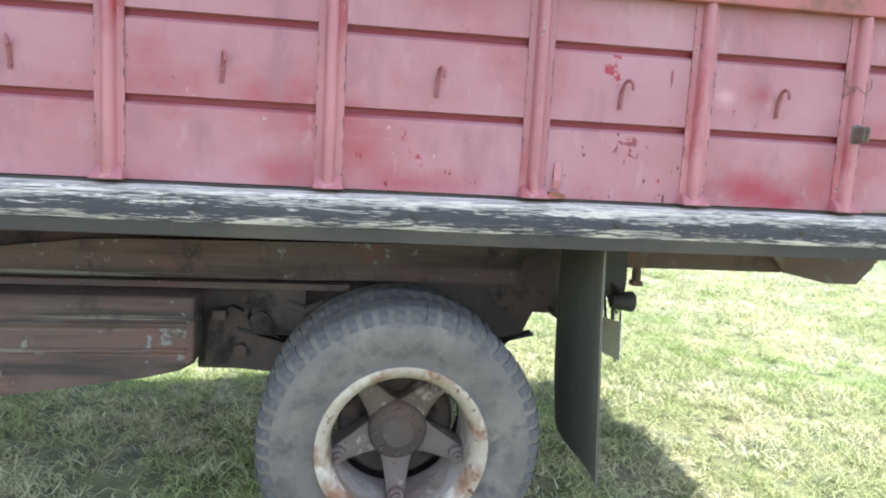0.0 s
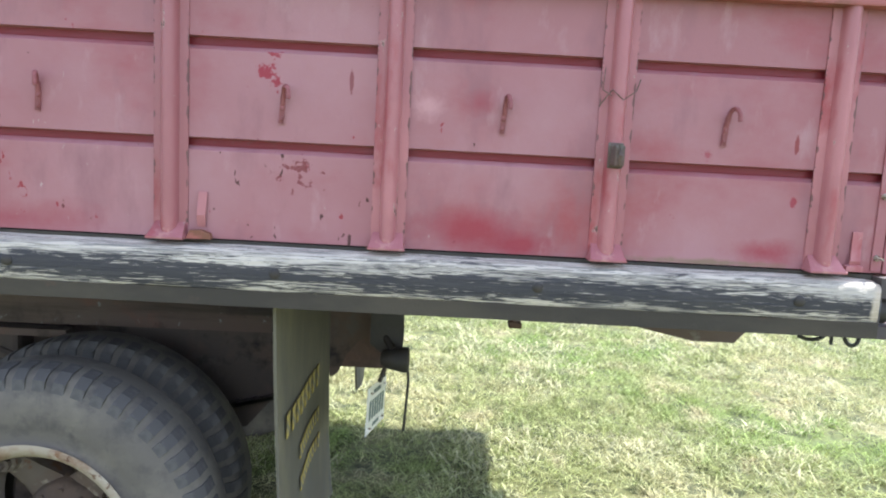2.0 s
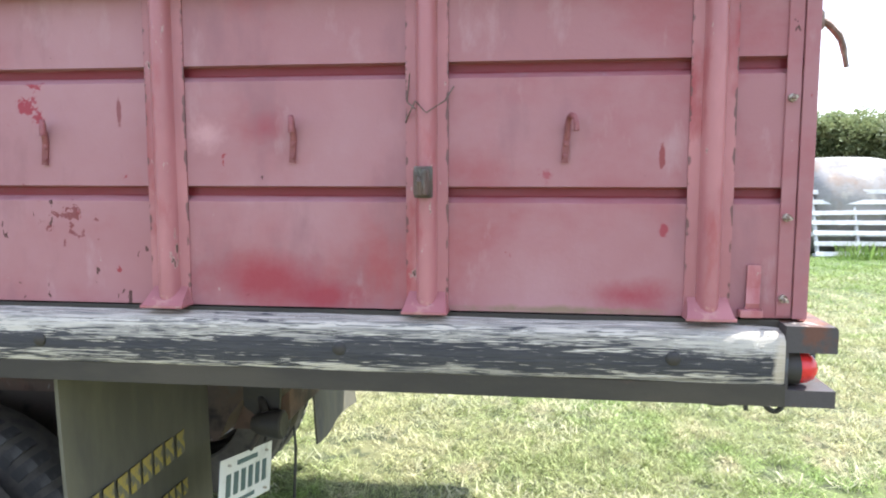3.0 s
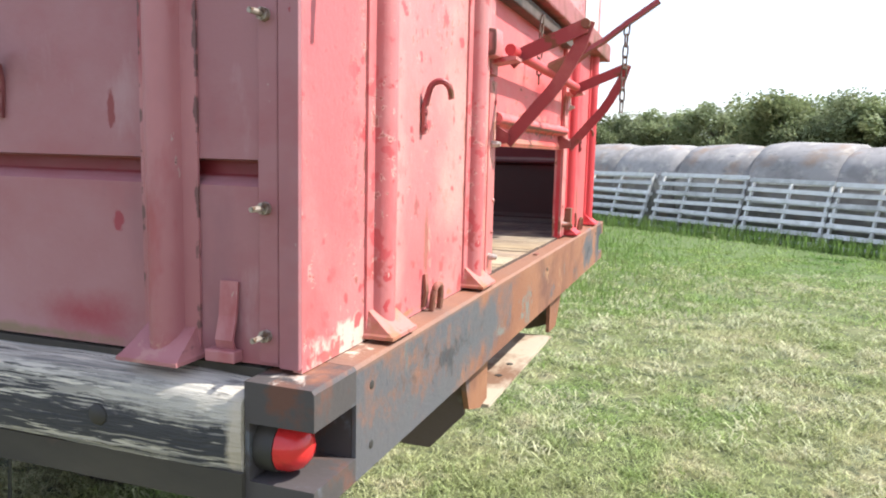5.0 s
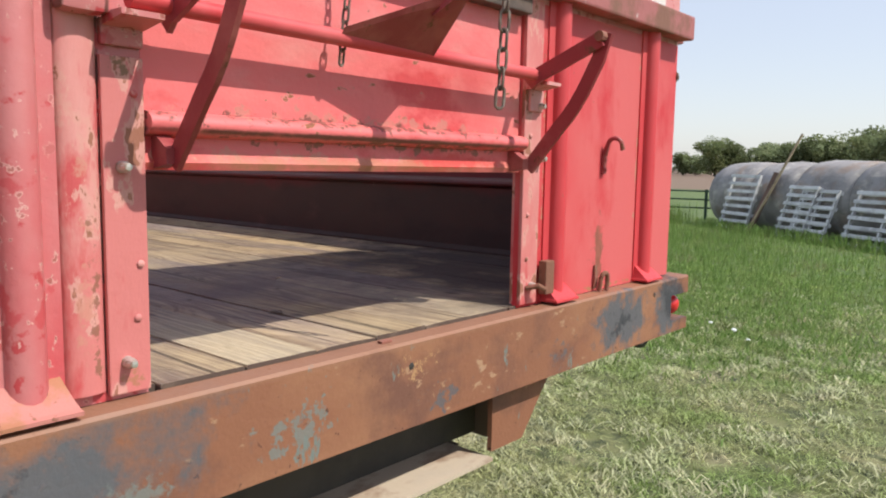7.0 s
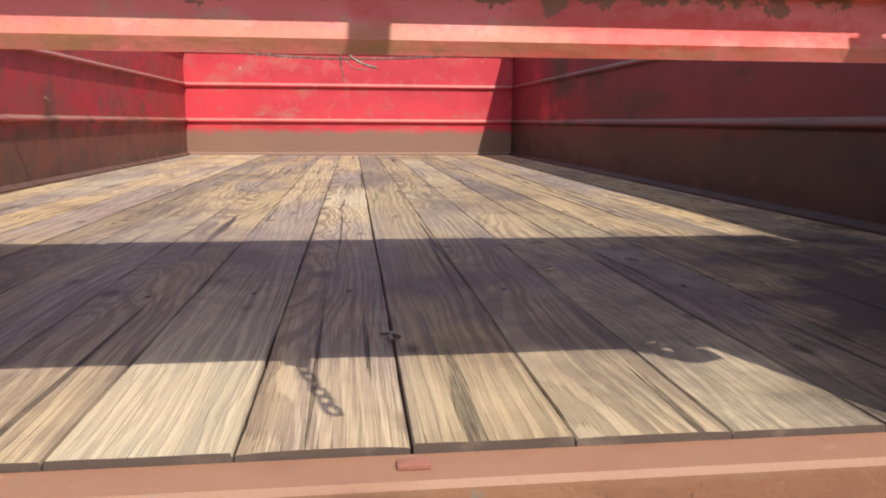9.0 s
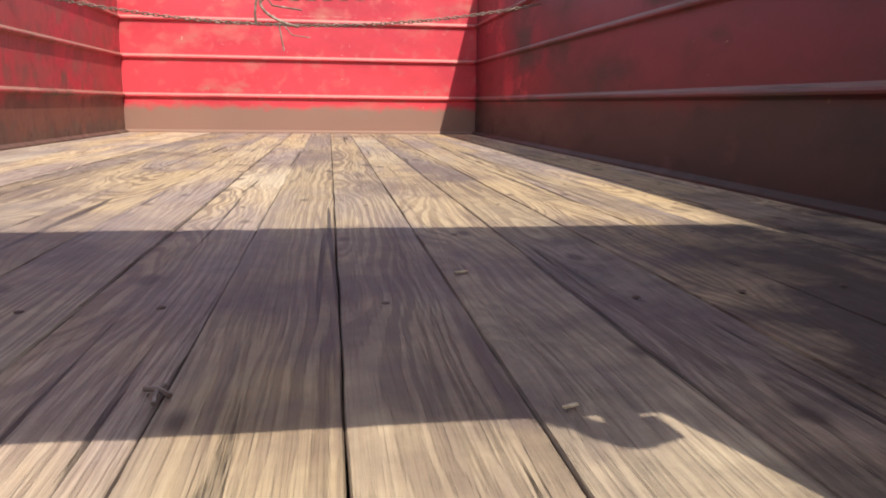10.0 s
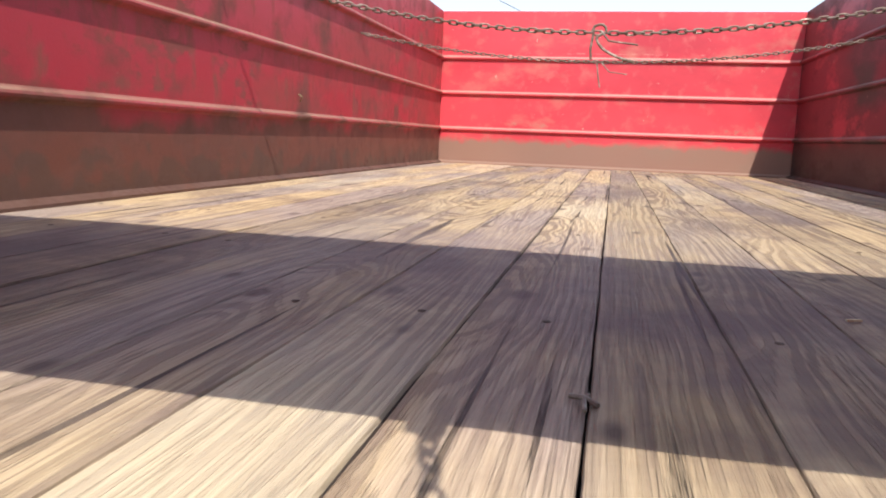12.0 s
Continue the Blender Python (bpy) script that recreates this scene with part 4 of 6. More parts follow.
def link_mesh(name, pitch, r, mat):
    """One oval chain link lying along x."""
    bm = bmesh.new()
    half, w = pitch / 2 + r * 0.9, pitch * 0.25
    pts = []
    for k in range(16):
        a = k * math.tau / 16
        c, s = math.cos(a), math.sin(a)
        pts.append(Vector((math.copysign(half - w, c) * (abs(c) > 0.01) + w * c, w * s, 0)))
    rings = []
    for i, p in enumerate(pts):
        d = (pts[(i + 1) % 16] - pts[i - 1]).normalized()
        a = Vector((0, 0, 1))
        b = d.cross(a)
        rings.append([bm.verts.new(p + (a * math.cos(k * math.tau / 5) + b * math.sin(k * math.tau / 5)) * r) for k in range(5)])
    for i in range(16):
        q, s = rings[i], rings[(i + 1) % 16]
        for k in range(5):
            bm.faces.new((q[k], q[(k + 1) % 5], s[(k + 1) % 5], s[k]))
    return mesh_of(name, bm, mat, 60)


def chain(name, label, points, pitch, r, group):
    """A chain of single links along a line of points."""
    pts = [Vector(p) for p in points]
    e = thing(name, label, "chain", pts[0], group)
    me = link_mesh("link", pitch, r, IRON)
    lens = [(b - a).length for a, b in zip(pts, pts[1:])]
    total, n = sum(lens), 0
    s = pitch / 2
    while s < total:
        d, i = s, 0
        while d > lens[i] and i < len(lens) - 1:
            d -= lens[i]
            i += 1
        p = pts[i] + (pts[i + 1] - pts[i]) * (d / lens[i])
        way = (pts[i + 1] - pts[i]).to_track_quat("X", "Z").to_matrix().to_4x4()
        shared("link", me, e, Matrix.Translation(p - pts[0]) @ way @ pose(0, 0, 0, 90 * (n % 2) + random.uniform(-14, 14)))
        s += pitch
        n += 1
    return e


# ---- the ground ----
GZ = 0.0


def ground_height(x, y):
    return GZ + 0.022 * noise.noise((x * 0.5, y * 0.5, 0.3)) + 0.012 * noise.noise((x * 2.1, y * 2.1, 1.3)) + 0.022 * noise.noise((x * 4.2, y * 4.2, 2.3))


def build_ground():
    def line(c, near, step, far):
        out = [c + step * i for i in range(-near, near + 1)]
        d = step
        while out[-1] < far:
            d *= 1.22
            out.append(out[-1] + d)
            out.insert(0, out[0] - d)
        return out
    xs, ys = line(0, 60, 0.11, 1500), line(6, 65, 0.11, 1500)
    vs, fs = [], []
    for y in ys:
        for x in xs:
            near = max(0.0, 1 - math.hypot(x, y - 6) / 60)
            vs.append((x, y, GZ + (ground_height(x, y) - GZ) * near))
    n = len(xs)
    for j in range(len(ys) - 1):
        for i in range(n - 1):
            a = j * n + i
            fs.append((a, a + 1, a + n + 1, a + n))
    me = bpy.data.meshes.new("ground")
    me.from_pydata(vs, [], fs)
    me.materials.append(GROUND)
    me.shade_smooth()
    tagged(new("ground", me), "mown patchy green and straw-coloured grass field", "ground", kind="structure")


build_ground()

# ---- the truck ----
Z0, W, L, TOP, RIM = 1.37, 2.44, 5.096, 2.43, 2.062
GROOVES = (1.614, 1.866, 2.110)
POSTS = (-4.88, -4.32, -3.76, -3.205, -2.548, -1.880, -1.320, -0.755, -0.191)
truck = thing("grain_truck", "old flatbed grain truck with a faded red steel box", "truck", (-2.24, 1.22, GZ))
OFF = Matrix.Translation((2.24, -1.22, -GZ))


def tpart(name, bm, mat, parent=None, label="", smooth=None):
    """A part of the truck, given in world places."""
    bmesh.ops.transform(bm, matrix=Matrix.Identity(4), verts=bm.verts[:])
    ob = new(name, mesh_of(name, bm, mat, smooth))
    ob.parent = parent or truck
    if parent is None:
        ob.matrix_parent_inverse = OFF
    return tagged(ob, label) if label else ob


def outer_profile(flip):
    """The skin of a side, pressed inwards along two long grooves."""
    pts = [(0.024, Z0), (0.0, Z0)]
    for g in GROOVES[:2]:
        pts += [(0.0, g - 0.019), (0.003, g - 0.017), (0.016, g - 0.009), (0.020, g - 0.005), (0.021, g + 0.009), (0.020, g + 0.0125), (0.0, g + 0.0145)]
    pts += [(0.0, RIM), (0.024, RIM)]
    return [((W - y) if flip else y, z) for y, z in pts]


def liner_profile():
    """(depth from the inner face, height) of the box's inside, with three rolled beads and a toe at the floor."""
    pts = [(-0.006, Z0), (0.028, Z0), (0.028, Z0 + 0.008), (0.0, Z0 + 0.02)]
    for g in GROOVES:
        pts.append((0.0, g - 0.018))
        for k in range(7):
            a = -math.pi / 2 + k * math.pi / 6
            pts.append((0.004 + 0.015 * math.cos(a), g + 0.013 * math.sin(a)))
        pts.append((0.0, g + 0.018))
    pts += [(0.0, TOP), (-0.006, TOP)]
    return pts


def post_mesh(name, out, mat, low=Z0, high=RIM, half=0.022):
    """An upright stiffener, made at the origin standing out along -y: flat flanges, a rolled rib and a welded foot."""
    bm = bmesh.new()
    prof = [(-0.044, 0.0), (-0.044, -0.004), (-half - 0.004, -0.005)]
    for k in range(9):
        a = math.pi + k * math.pi / 8
        prof.append((half * math.cos(a), -0.006 + (out - 0.006) * math.sin(a)))
    prof += [(half + 0.004, -0.005), (0.044, -0.004), (0.044, 0.0)]
    prism(bm, prof, low + 0.012, high, "z")
    return mesh_of(name, bm, mat, 35)


def foot_mesh(name, out, mat, low=Z0):
    """The welded foot of a stiffener: a folded skirt that rakes down from the rib to a plate, with closed cheeks."""
    bm = bmesh.new()
    d = out + 0.016
    rings = []
    for z, half, y in ((low, 0.047, -d), (low + 0.005, 0.047, -d), (low + 0.008, 0.045, -d + 0.006), (low + 0.019, 0.042, -0.60 * d), (low + 0.040, 0.038, -0.005)):
        rings.append([bm.verts.new(p) for p in ((-half, 0.0, z), (-half, y, z), (half, y, z), (half, 0.0, z))])
    for q, r in zip(rings, rings[1:]):
        for k in range(4):
            bm.faces.new((q[k], q[(k + 1) % 4], r[(k + 1) % 4], r[k]))
    bm.faces.new(rings[0][::-1])
    bm.faces.new(rings[-1])
    return mesh_of(name, bm, mat)


def curve_through(points, n=5):
    """More points along a smooth line through the given ones."""
    p = [Vector(q) for q in points]
    p = [p[0] * 2 - p[1]] + p + [p[-1] * 2 - p[-2]]
    out = []
    for i in range(1, len(p) - 2):
        for k in range(n):
            t = k / n
            out.append(0.5 * (2 * p[i] + (p[i + 1] - p[i - 1]) * t + (2 * p[i - 1] - 5 * p[i] + 4 * p[i + 1] - p[i + 2]) * t * t + (3 * p[i] - p[i - 1] - 3 * p[i + 1] + p[i + 2]) * t ** 3))
    return out + [p[-2]]


def hook_mesh(name, mat):
    """A rope hook at the origin standing out along -y: a riveted strap whose lower end curls up and out."""
    bm = bmesh.new()
    strap(bm, [(0, -0.004, -0.05), (0, -0.004, 0.0), (0, -0.010, 0.022)], 0.0125, 0.006, (1, 0, 0))
    tube(bm, curve_through([(0, -0.006, 0.0), (0, -0.016, 0.034), (0.004, -0.032, 0.043), (0.010, -0.046, 0.034), (0.013, -0.050, 0.012)]), 0.0058, 8)
    for z in (-0.038, -0.012):
        lathe(bm, [(0, -0.011), (0.005, -0.010), (0.006, -0.006)], (0, 0, z), "y", 8)
    return mesh_of(name, bm, mat, 40)


def side_wall(flip):
    bm = bmesh.new()
    prism(bm, outer_profile(flip), -L, -0.012)
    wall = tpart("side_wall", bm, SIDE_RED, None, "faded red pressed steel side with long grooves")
    face = W if flip else 0.0

    for x in POSTS:
        for nm, me in (("post", SIDE_POST), ("post_foot", SIDE_FOOT)):
            shared(nm, me, wall, Matrix.Translation((x, face, 0)) @ pose(0, 0, 0, 0, 0, 180 if flip else 0))
    for a, b in zip(POSTS, POSTS[1:]):
        shared("hook", SIDE_HOOK, wall, Matrix.Translation(((a + b) / 2, face, 1.725 + random.uniform(-0.004, 0.004))) @ pose(0, 0, 0, 0, random.uniform(-5, 5), 180 if flip else random.uniform(-12, 12)))
    # liner
    bm = bmesh.new()
    inn = W - 0.03 if flip else 0.03
    prism(bm, [(inn - d if flip else inn + d, z) for d, z in liner_profile()], -L + 0.016, -0.013)
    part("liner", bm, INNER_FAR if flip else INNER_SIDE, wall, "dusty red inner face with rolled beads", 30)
    # rim rail and the taller board above it
    bm = bmesh.new()
    y0, y1 = (face - 0.002, face + 0.045) if flip else (face - 0.045, face + 0.002)
    box(bm, -L, -0.002 if flip else 0.048, y0, y1, RIM - 0.03, RIM + 0.035, 0.006)
    part("rim_rail", bm, RIM_STEEL, wall, "worn red rim rail")
    bm = bmesh.new()
    a, b = (face - 0.013, face) if flip else (face, face + 0.013)
    box(bm, -L, -0.012, a, b, RIM + 0.035, TOP, 0.003)
    part("top_board", bm, RIM_STEEL, wall)
    return wall


SIDE_POST = post_mesh("post", 0.04, POST_RED)
SIDE_FOOT = foot_mesh("post_foot", 0.04, POST_RED)
SIDE_HOOK = hook_mesh("hook", HOOK_RED)
near_side = side_wall(False)
far_side = side_wall(True)

# rear edge strip of the near side, with its three bolts
bm = bmesh.new()
box(bm, -0.058, -0.030, -0.005, 0.0, Z0 + 0.004, RIM - 0.03, 0.002)
box(bm, -0.028, 0.0, -0.008, 0.001, Z0, RIM - 0.03, 0.002)
part("corner_strip", bm, SIDE_RED, near_side)
bm = bmesh.new()
lathe(bm, [(0, -0.034), (0.0036, -0.033), (0.0040, -0.010), (0.0080, -0.0095), (0.0084, 0.0)], (0, 0, 0), "y", 8)
SIDE_BOLT = mesh_of("bolt", bm, OLD_BOLT, 40)
for z in (1.41, 1.57, 1.80):
    shared("bolt", SIDE_BOLT, near_side, Matrix.Translation((-0.047, -0.004, z)))
for z in (1.41, 1.57, 1.80, 1.938):
    shared("bolt", SIDE_BOLT, far_side, Matrix.Translation((-0.020, W + 0.001, z)) @ pose(0, 0, 0, 0, 0, 180))
# torn tie bracket near the last post, rust clip on the fourth post, lash wire
bm = bmesh.new()
strap(bm, [(-0.105, -0.004, 1.378), (-0.105, -0.012, 1.40), (-0.103, -0.006, 1.43), (-0.102, -0.003, 1.475)], 0.026, 0.004, (1, 0, 0))
box(bm, -0.13, -0.085, -0.02, 0, 1.372, 1.388, 0.003)
part("tie_bracket", bm, POST_RED, near_side)
bm = bmesh.new()
strap(bm, [(-1.80, -0.004, 1.40), (-1.80, -0.010, 1.43), (-1.797, -0.003, 1.49)], 0.022, 0.004, (1, 0, 0))
part("tie_bracket", bm, POST_RED, near_side)
bm = bmesh.new()
prism(bm, [(-1.835, 1.370), (-1.770, 1.370), (-1.774, 1.384), (-1.796, 1.393), (-1.825, 1.391)], -0.026, -0.006, "y")
part("tie_bracket", bm, BRACKET, near_side, "rusty torn tie bracket")
bm = bmesh.new()
box(bm, -0.770, -0.744, -0.092, -0.038, 1.612, 1.664, 0.005)
box(bm, -0.776, -0.738, -0.046, -0.036, 1.606, 1.670, 0.003)
tube(bm, [(-0.757, -0.090, 1.664), (-0.757, -0.100, 1.640), (-0.757, -0.090, 1.616)], 0.005, 7)
part("clip", bm, RUST_STEEL, near_side, "rusty iron clip")
bm = bmesh.new()
tube(bm, [(-0.80, -0.003, 1.76), (-0.775, -0.03, 1.80), (-0.75, -0.05, 1.775), (-0.715, -0.03, 1.80), (-0.70, -0.006, 1.83)], 0.0016, 5)
tube(bm, [(-0.79, -0.003, 1.86), (-0.795, -0.012, 1.80), (-0.775, -0.03, 1.785)], 0.0016, 5)
part("lash_wire", bm, IRON, near_side)

# front wall
bm = bmesh.new()
prism(bm, [(-L - 0.012, Z0), (-L - 0.012, TOP), (-L, TOP), (-L, Z0)], 0.0, W, "y")
front = tpart("front_wall", bm, SIDE_RED)
bm = bmesh.new()
prism(bm, [(-L + 0.010 + d, z) for d, z in liner_profile()], 0.03, W - 0.03, "y")
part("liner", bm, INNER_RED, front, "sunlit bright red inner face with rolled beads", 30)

# rear wall: two panels beside the gate and a tall board over the rim
GL, GR, GB = 0.835, 1.679, 1.660
bm = bmesh.new()
box(bm, -0.012, 0.0, 0.0, W, RIM - 0.04, 2.70, 0.002)
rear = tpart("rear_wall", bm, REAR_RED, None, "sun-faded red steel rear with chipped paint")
for y0, y1 in ((0.0, GL), (GR, W)):
    bm = bmesh.new()
    box(bm, -0.012, 0.0, y0, y1, Z0 - 0.005, RIM - 0.04)
    part("rear_panel", bm, REAR_RED if y0 < 1 else RIGHT_RED, rear)
bm = bmesh.new()
box(bm, 0.0, 0.048, 0.0, W, RIM - 0.03, RIM + 0.035, 0.006)
part("rim_rail", bm, RIM_STEEL, rear, "worn rusty rim rail")
bm = bmesh.new()
box(bm, 0.001, 0.004, 2.03, 2.34, 2.115, 2.42, 0.001)
part("white_panel", bm, WHITE_PANEL, rear, "chalky white painted panel")
REAR_POST = post_mesh("post", 0.029, REAR_RED, half=0.023)
REAR_FOOT = foot_mesh("post_foot", 0.032, FOOT_RED)
RIGHT_POST = post_mesh("post", 0.029, RIGHT_RED, half=0.023)
RIGHT_FOOT = foot_mesh("post_foot", 0.032, RIGHT_RED)
for y in (0.222, 0.683, 1.815, 2.262):
    shared("post", REAR_POST if y < 1 else RIGHT_POST, rear, Matrix.Translation((0, y, 0)) @ pose(0, 0, 0, 0, 0, 90))
    shared("post_foot", REAR_FOOT if y < 1 else RIGHT_FOOT, rear, Matrix.Translation((0, y, 0)) @ pose(0, 0, 0, 0, 0, 90))
REAR_HOOK = hook_mesh("hook", LEVER_RED)
shared("hook", REAR_HOOK, rear, Matrix.Translation((0.001, 0.395, 1.72)) @ Matrix.Scale(0.95, 4) @ pose(0, 0, 0, 0, 0, 96))
shared("hook", REAR_HOOK, rear, Matrix.Translation((0.001, 2.035, 1.705)) @ Matrix.Scale(0.95, 4) @ pose(0, 0, 0, 0, 0, 84))
# rolled stiffeners and angle strips beside the opening
bm = bmesh.new()
prism(bm, [(0.0, 0.7285)] + [(0.001 + 0.011 * math.sin(k * math.pi / 8), 0.753 - 0.024 * math.cos(k * math.pi / 8)) for k in range(1, 8)] + [(0.0, 0.7785)], Z0 + 0.01, 2.0, "z")
part("rolled_rib", bm, JAMB_RED, rear, "", 40)
for y0, y1 in ((0.780, GL), (GR, 1.742)):
    bm = bmesh.new()
    box(bm, 0.001, 0.009, y0, y1, Z0 + 0.002, 1.80 if y0 < 1 else RIM - 0.03, 0.002)
    inner = GL if y0 < 1 else GR
    box(bm, -0.045 if y0 < 1 else -0.020, 0.001, inner - (0.008 if y0 < 1 else -0.001), inner + (-0.001 if y0 < 1 else 0.008), Z0 + 0.002, 1.80 if y0 < 1 else RIM - 0.03, 0.001)
    part("jamb_strip", bm, JAMB_RED, rear, "peeling pink angle strip")
bm = bmesh.new()
box(bm, 0.0, 0.010, 0.782, 0.836, 1.812, 1.845, 0.003)
part("rod_pad", bm, REAR_RED, rear)
bm = bmesh.new()
box(bm, 0.009, 0.016, 1.688, 1.738, 1.790, 1.835, 0.003)
part("rod_pad", bm, REAR_RED, rear)
REAR_BOLT = bolt_mesh("bolt", 0.008, 0.022, BOLT, "x")
for y, z in ((0.803, 1.414), (0.803, 1.664), (1.716, 1.412), (1.735, 1.69), (1.725, 1.802)):
    shared("bolt", REAR_BOLT, rear, Matrix.Translation((0.008, y, z)))
RIVET = bolt_mesh("rivet", 0.005, 0.003, JAMB_RED, "x")
for y in (0.822, 1.70):
    for z in (1.47, 1.55, 1.74):
        shared("rivet", RIVET, rear, Matrix.Translation((0.010, y + random.uniform(-0.003, 0.003), z + random.uniform(-0.02, 0.02))))
# torn rusty loops at the foot of the panels
for y in (0.438, 2.03):
    bm = bmesh.new()
    strap(bm, [(0.003, y - 0.020, 1.372), (0.007, y - 0.020, 1.40), (0.003, y - 0.017, 1.43)], 0.012, 0.005)
    tube(bm, curve_through([(0.014, y - 0.013, 1.366), (0.018, y - 0.013, 1.395), (0.021, y - 0.007, 1.409), (0.023, y + 0.006, 1.409), (0.022, y + 0.013, 1.395), (0.020, y + 0.014, 1.366)]), 0.0060, 8)
    part("tie_loop", bm, BRACKET, rear, "rusty bent iron loop")
bm = bmesh.new()
box(bm, 0.009, 0.030, 1.748, 1.782, Z0 + 0.02, 1.465, 0.003)
tube(bm, [(0.01, 1.70, 1.408), (0.035, 1.712, 1.415), (0.036, 1.735, 1.405)], 0.006, 7)
part("latch_stub", bm, BRACKET, rear, "rusty latch stub")
bm = bmesh.new()
box(bm, 0.0, 0.022, 0.038, 0.066, 1.935, 1.972, 0.005)
tube(bm, curve_through([(0.012, 0.052, 1.958), (0.034, 0.050, 1.944), (0.056, 0.048, 1.915), (0.068, 0.046, 1.862)]), [0.0075] * 10 + [0.0065] * 3 + [0.005] * 3, 8)
part("corner_hook", bm, IRON, rear, "bent iron hook at the corner", 40)
bm = bmesh.new()
lathe(bm, [(0, 0.030), (0.010, 0.028), (0.017, 0.018), (0.018, 0.006), (0.011, 0.004), (0.011, -0.012), (0, -0.012)], (-0.012, 2.432, 1.937), "y", 12)
part("corner_knob", bm, IRON, rear, "dark rusty knob on the corner", 35)
bm = bmesh.new()
box(bm, 0.001, 0.036, 0.724, 0.788, 1.842, 1.902, 0.014)
part("end_cap", bm, REAR_RED, rear, "", 40)

# sliding end gate, stopped part way up
bm = bmesh.new()
prof = [(-0.020, GB + 0.004), (-0.002, GB), (0.002, GB + 0.010), (-0.004, GB + 0.020), (-0.005, 1.702)]
prof += [(-0.005 + 0.028 * math.sin(k * math.pi / 8), 1.721 - 0.017 * math.cos(k * math.pi / 8)) for k in range(9)]
prof += [(-0.005, 1.740), (-0.005, 2.02), (-0.020, 2.02)]
prism(bm, prof, GL + 0.003, GR - 0.003, "y")
gate = tpart("end_gate", bm, GATE_RED, None, "half-raised red steel gate with chipped rib", 40)
bm = bmesh.new()
box(bm, -0.03, 0.026, GL + 0.006, GR - 0.006, 1.985, 2.02, 0.004)
part("top_bar", bm, RUST_STEEL, gate, "dark rusty top bar")
for y in (0.866, 1.655):
    bm = bmesh.new()
    prism(bm, [(-0.004, 1.662), (0.034, 1.668), (0.034, 1.688), (-0.004, 1.712)], y - 0.016, y + 0.005, "y")
    part("gate_lug", bm, LEVER_RED, gate)

# lever that lifts the gate
bm = bmesh.new()
tube(bm, [(0.045, 0.80, 1.865), (0.045, 1.70, 1.860)], 0.0125, 14)
lever = tpart("gate_lever", bm, RIGHT_RED, None, "red lifting rod with bent straps and a long handle", 40)
for y in (0.855, 1.660):
    bm = bmesh.new()
    strap(bm, [(0.030, y, 1.842), (0.045, y, 1.856), (0.195, y, 1.919)], 0.008, 0.030)
    part("crank_arm", bm, LEVER_RED, lever)
    bm = bmesh.new()
    strap(bm, [(0.199, y + 0.010, 1.931), (0.184, y + 0.010, 1.882), (0.152, y + 0.010, 1.822), (0.134, y + 0.010, 1.794), (0.117, y + 0.010, 1.772), (0.098, y + 0.010, 1.752), (0.074, y + 0.010, 1.724), (0.026, y + 0.010, 1.668)], 0.008, 0.028)
    part("strap_link", bm, LEVER_RED, lever)
    bm = bmesh.new()
    tube(bm, [(0.195, y - 0.012, 1.923), (0.195, y + 0.022, 1.923)], 0.010, 10)
    part("pivot_pin", bm, BRACKET, lever)
    bm = bmesh.new()
    s = 1 if y > 1 else -1
    prism(bm, [(0.009, 1.834), (0.062, 1.842), (0.062, 1.849), (0.009, 1.849)], y + s * 0.018, y + s * 0.072, "y")
    part("rod_bracket", bm, REAR_RED, lever)
bm = bmesh.new()
n0 = [(0.056, 1.125, 1.866), (0.050, 1.335, 1.853), (0.058, 1.338, 1.872), (0.145, 1.305, 1.925), (0.132, 1.262, 1.925)]
vs = [bm.verts.new(p) for p in n0]
ws = [bm.verts.new((x + 0.006, y, z + 0.010)) for x, y, z in n0]
for ring in (vs, ws[::-1]):
    bm.faces.new(ring)
for i in range(5):
    bm.faces.new((vs[i], vs[(i + 1) % 5], ws[(i + 1) % 5], ws[i]))
part("gusset_plate", bm, LEVER_RED, lever, "triangular plate welded on the rod")
bm = bmesh.new()
strap(bm, [(0.115, 1.275, 1.912), (0.18, 1.295, 1.955), (0.23, 1.305, 1.995), (0.31, 1.325, 2.055)], 0.030, 0.012)
part("handle", bm, LEVER_RED, lever)

# plank floor support and rear sill
bm = bmesh.new()
prof = [(-0.05, 1.205), (0.045, 1.205), (0.045, 1.358), (0.041, 1.363), (0.0, 1.364), (0.0, 1.357), (0.039, 1.356), (0.039, 1.211), (-0.05, 1.211)]
prism(bm, prof, 0.062, 2.382, "y")
bumper = tpart("rear_bumper", bm, BUMPER, None, "rusty channel bumper with flaking blue-grey paint")
for y0, y1 in ((-0.05, 0.062), (2.382, 2.495)):
    bm = bmesh.new()
    prism(bm, [(-0.05, 1.205), (0.045, 1.205), (0.045, 1.238), (-0.044, 1.238), (-0.044, 1.312), (0.045, 1.312), (0.045, 1.358), (0.041, 1.363), (-0.05, 1.364)], y0, y1, "y")
    part("bumper_end", bm, END_STEEL if y0 < 1 else BUMPER, bumper, "notched bumper end")
for y in (0.0635, 2.3765):
    bm = bmesh.new()
    box(bm, -0.048, 0.0375, y, y + 0.004, 1.2125, 1.355)
    part("end_plate", bm, END_STEEL, bumper)
HOLE = bolt_mesh("bolt_hole", 0.0068, 0.0018, GREASE, "x")
for y, z in ((0.11, 1.325), (0.11, 1.24), (1.30, 1.318), (2.27, 1.33)):
    shared("bolt_hole", HOLE, bumper, Matrix.Translation((0.0448, y, z)))
bm = bmesh.new()
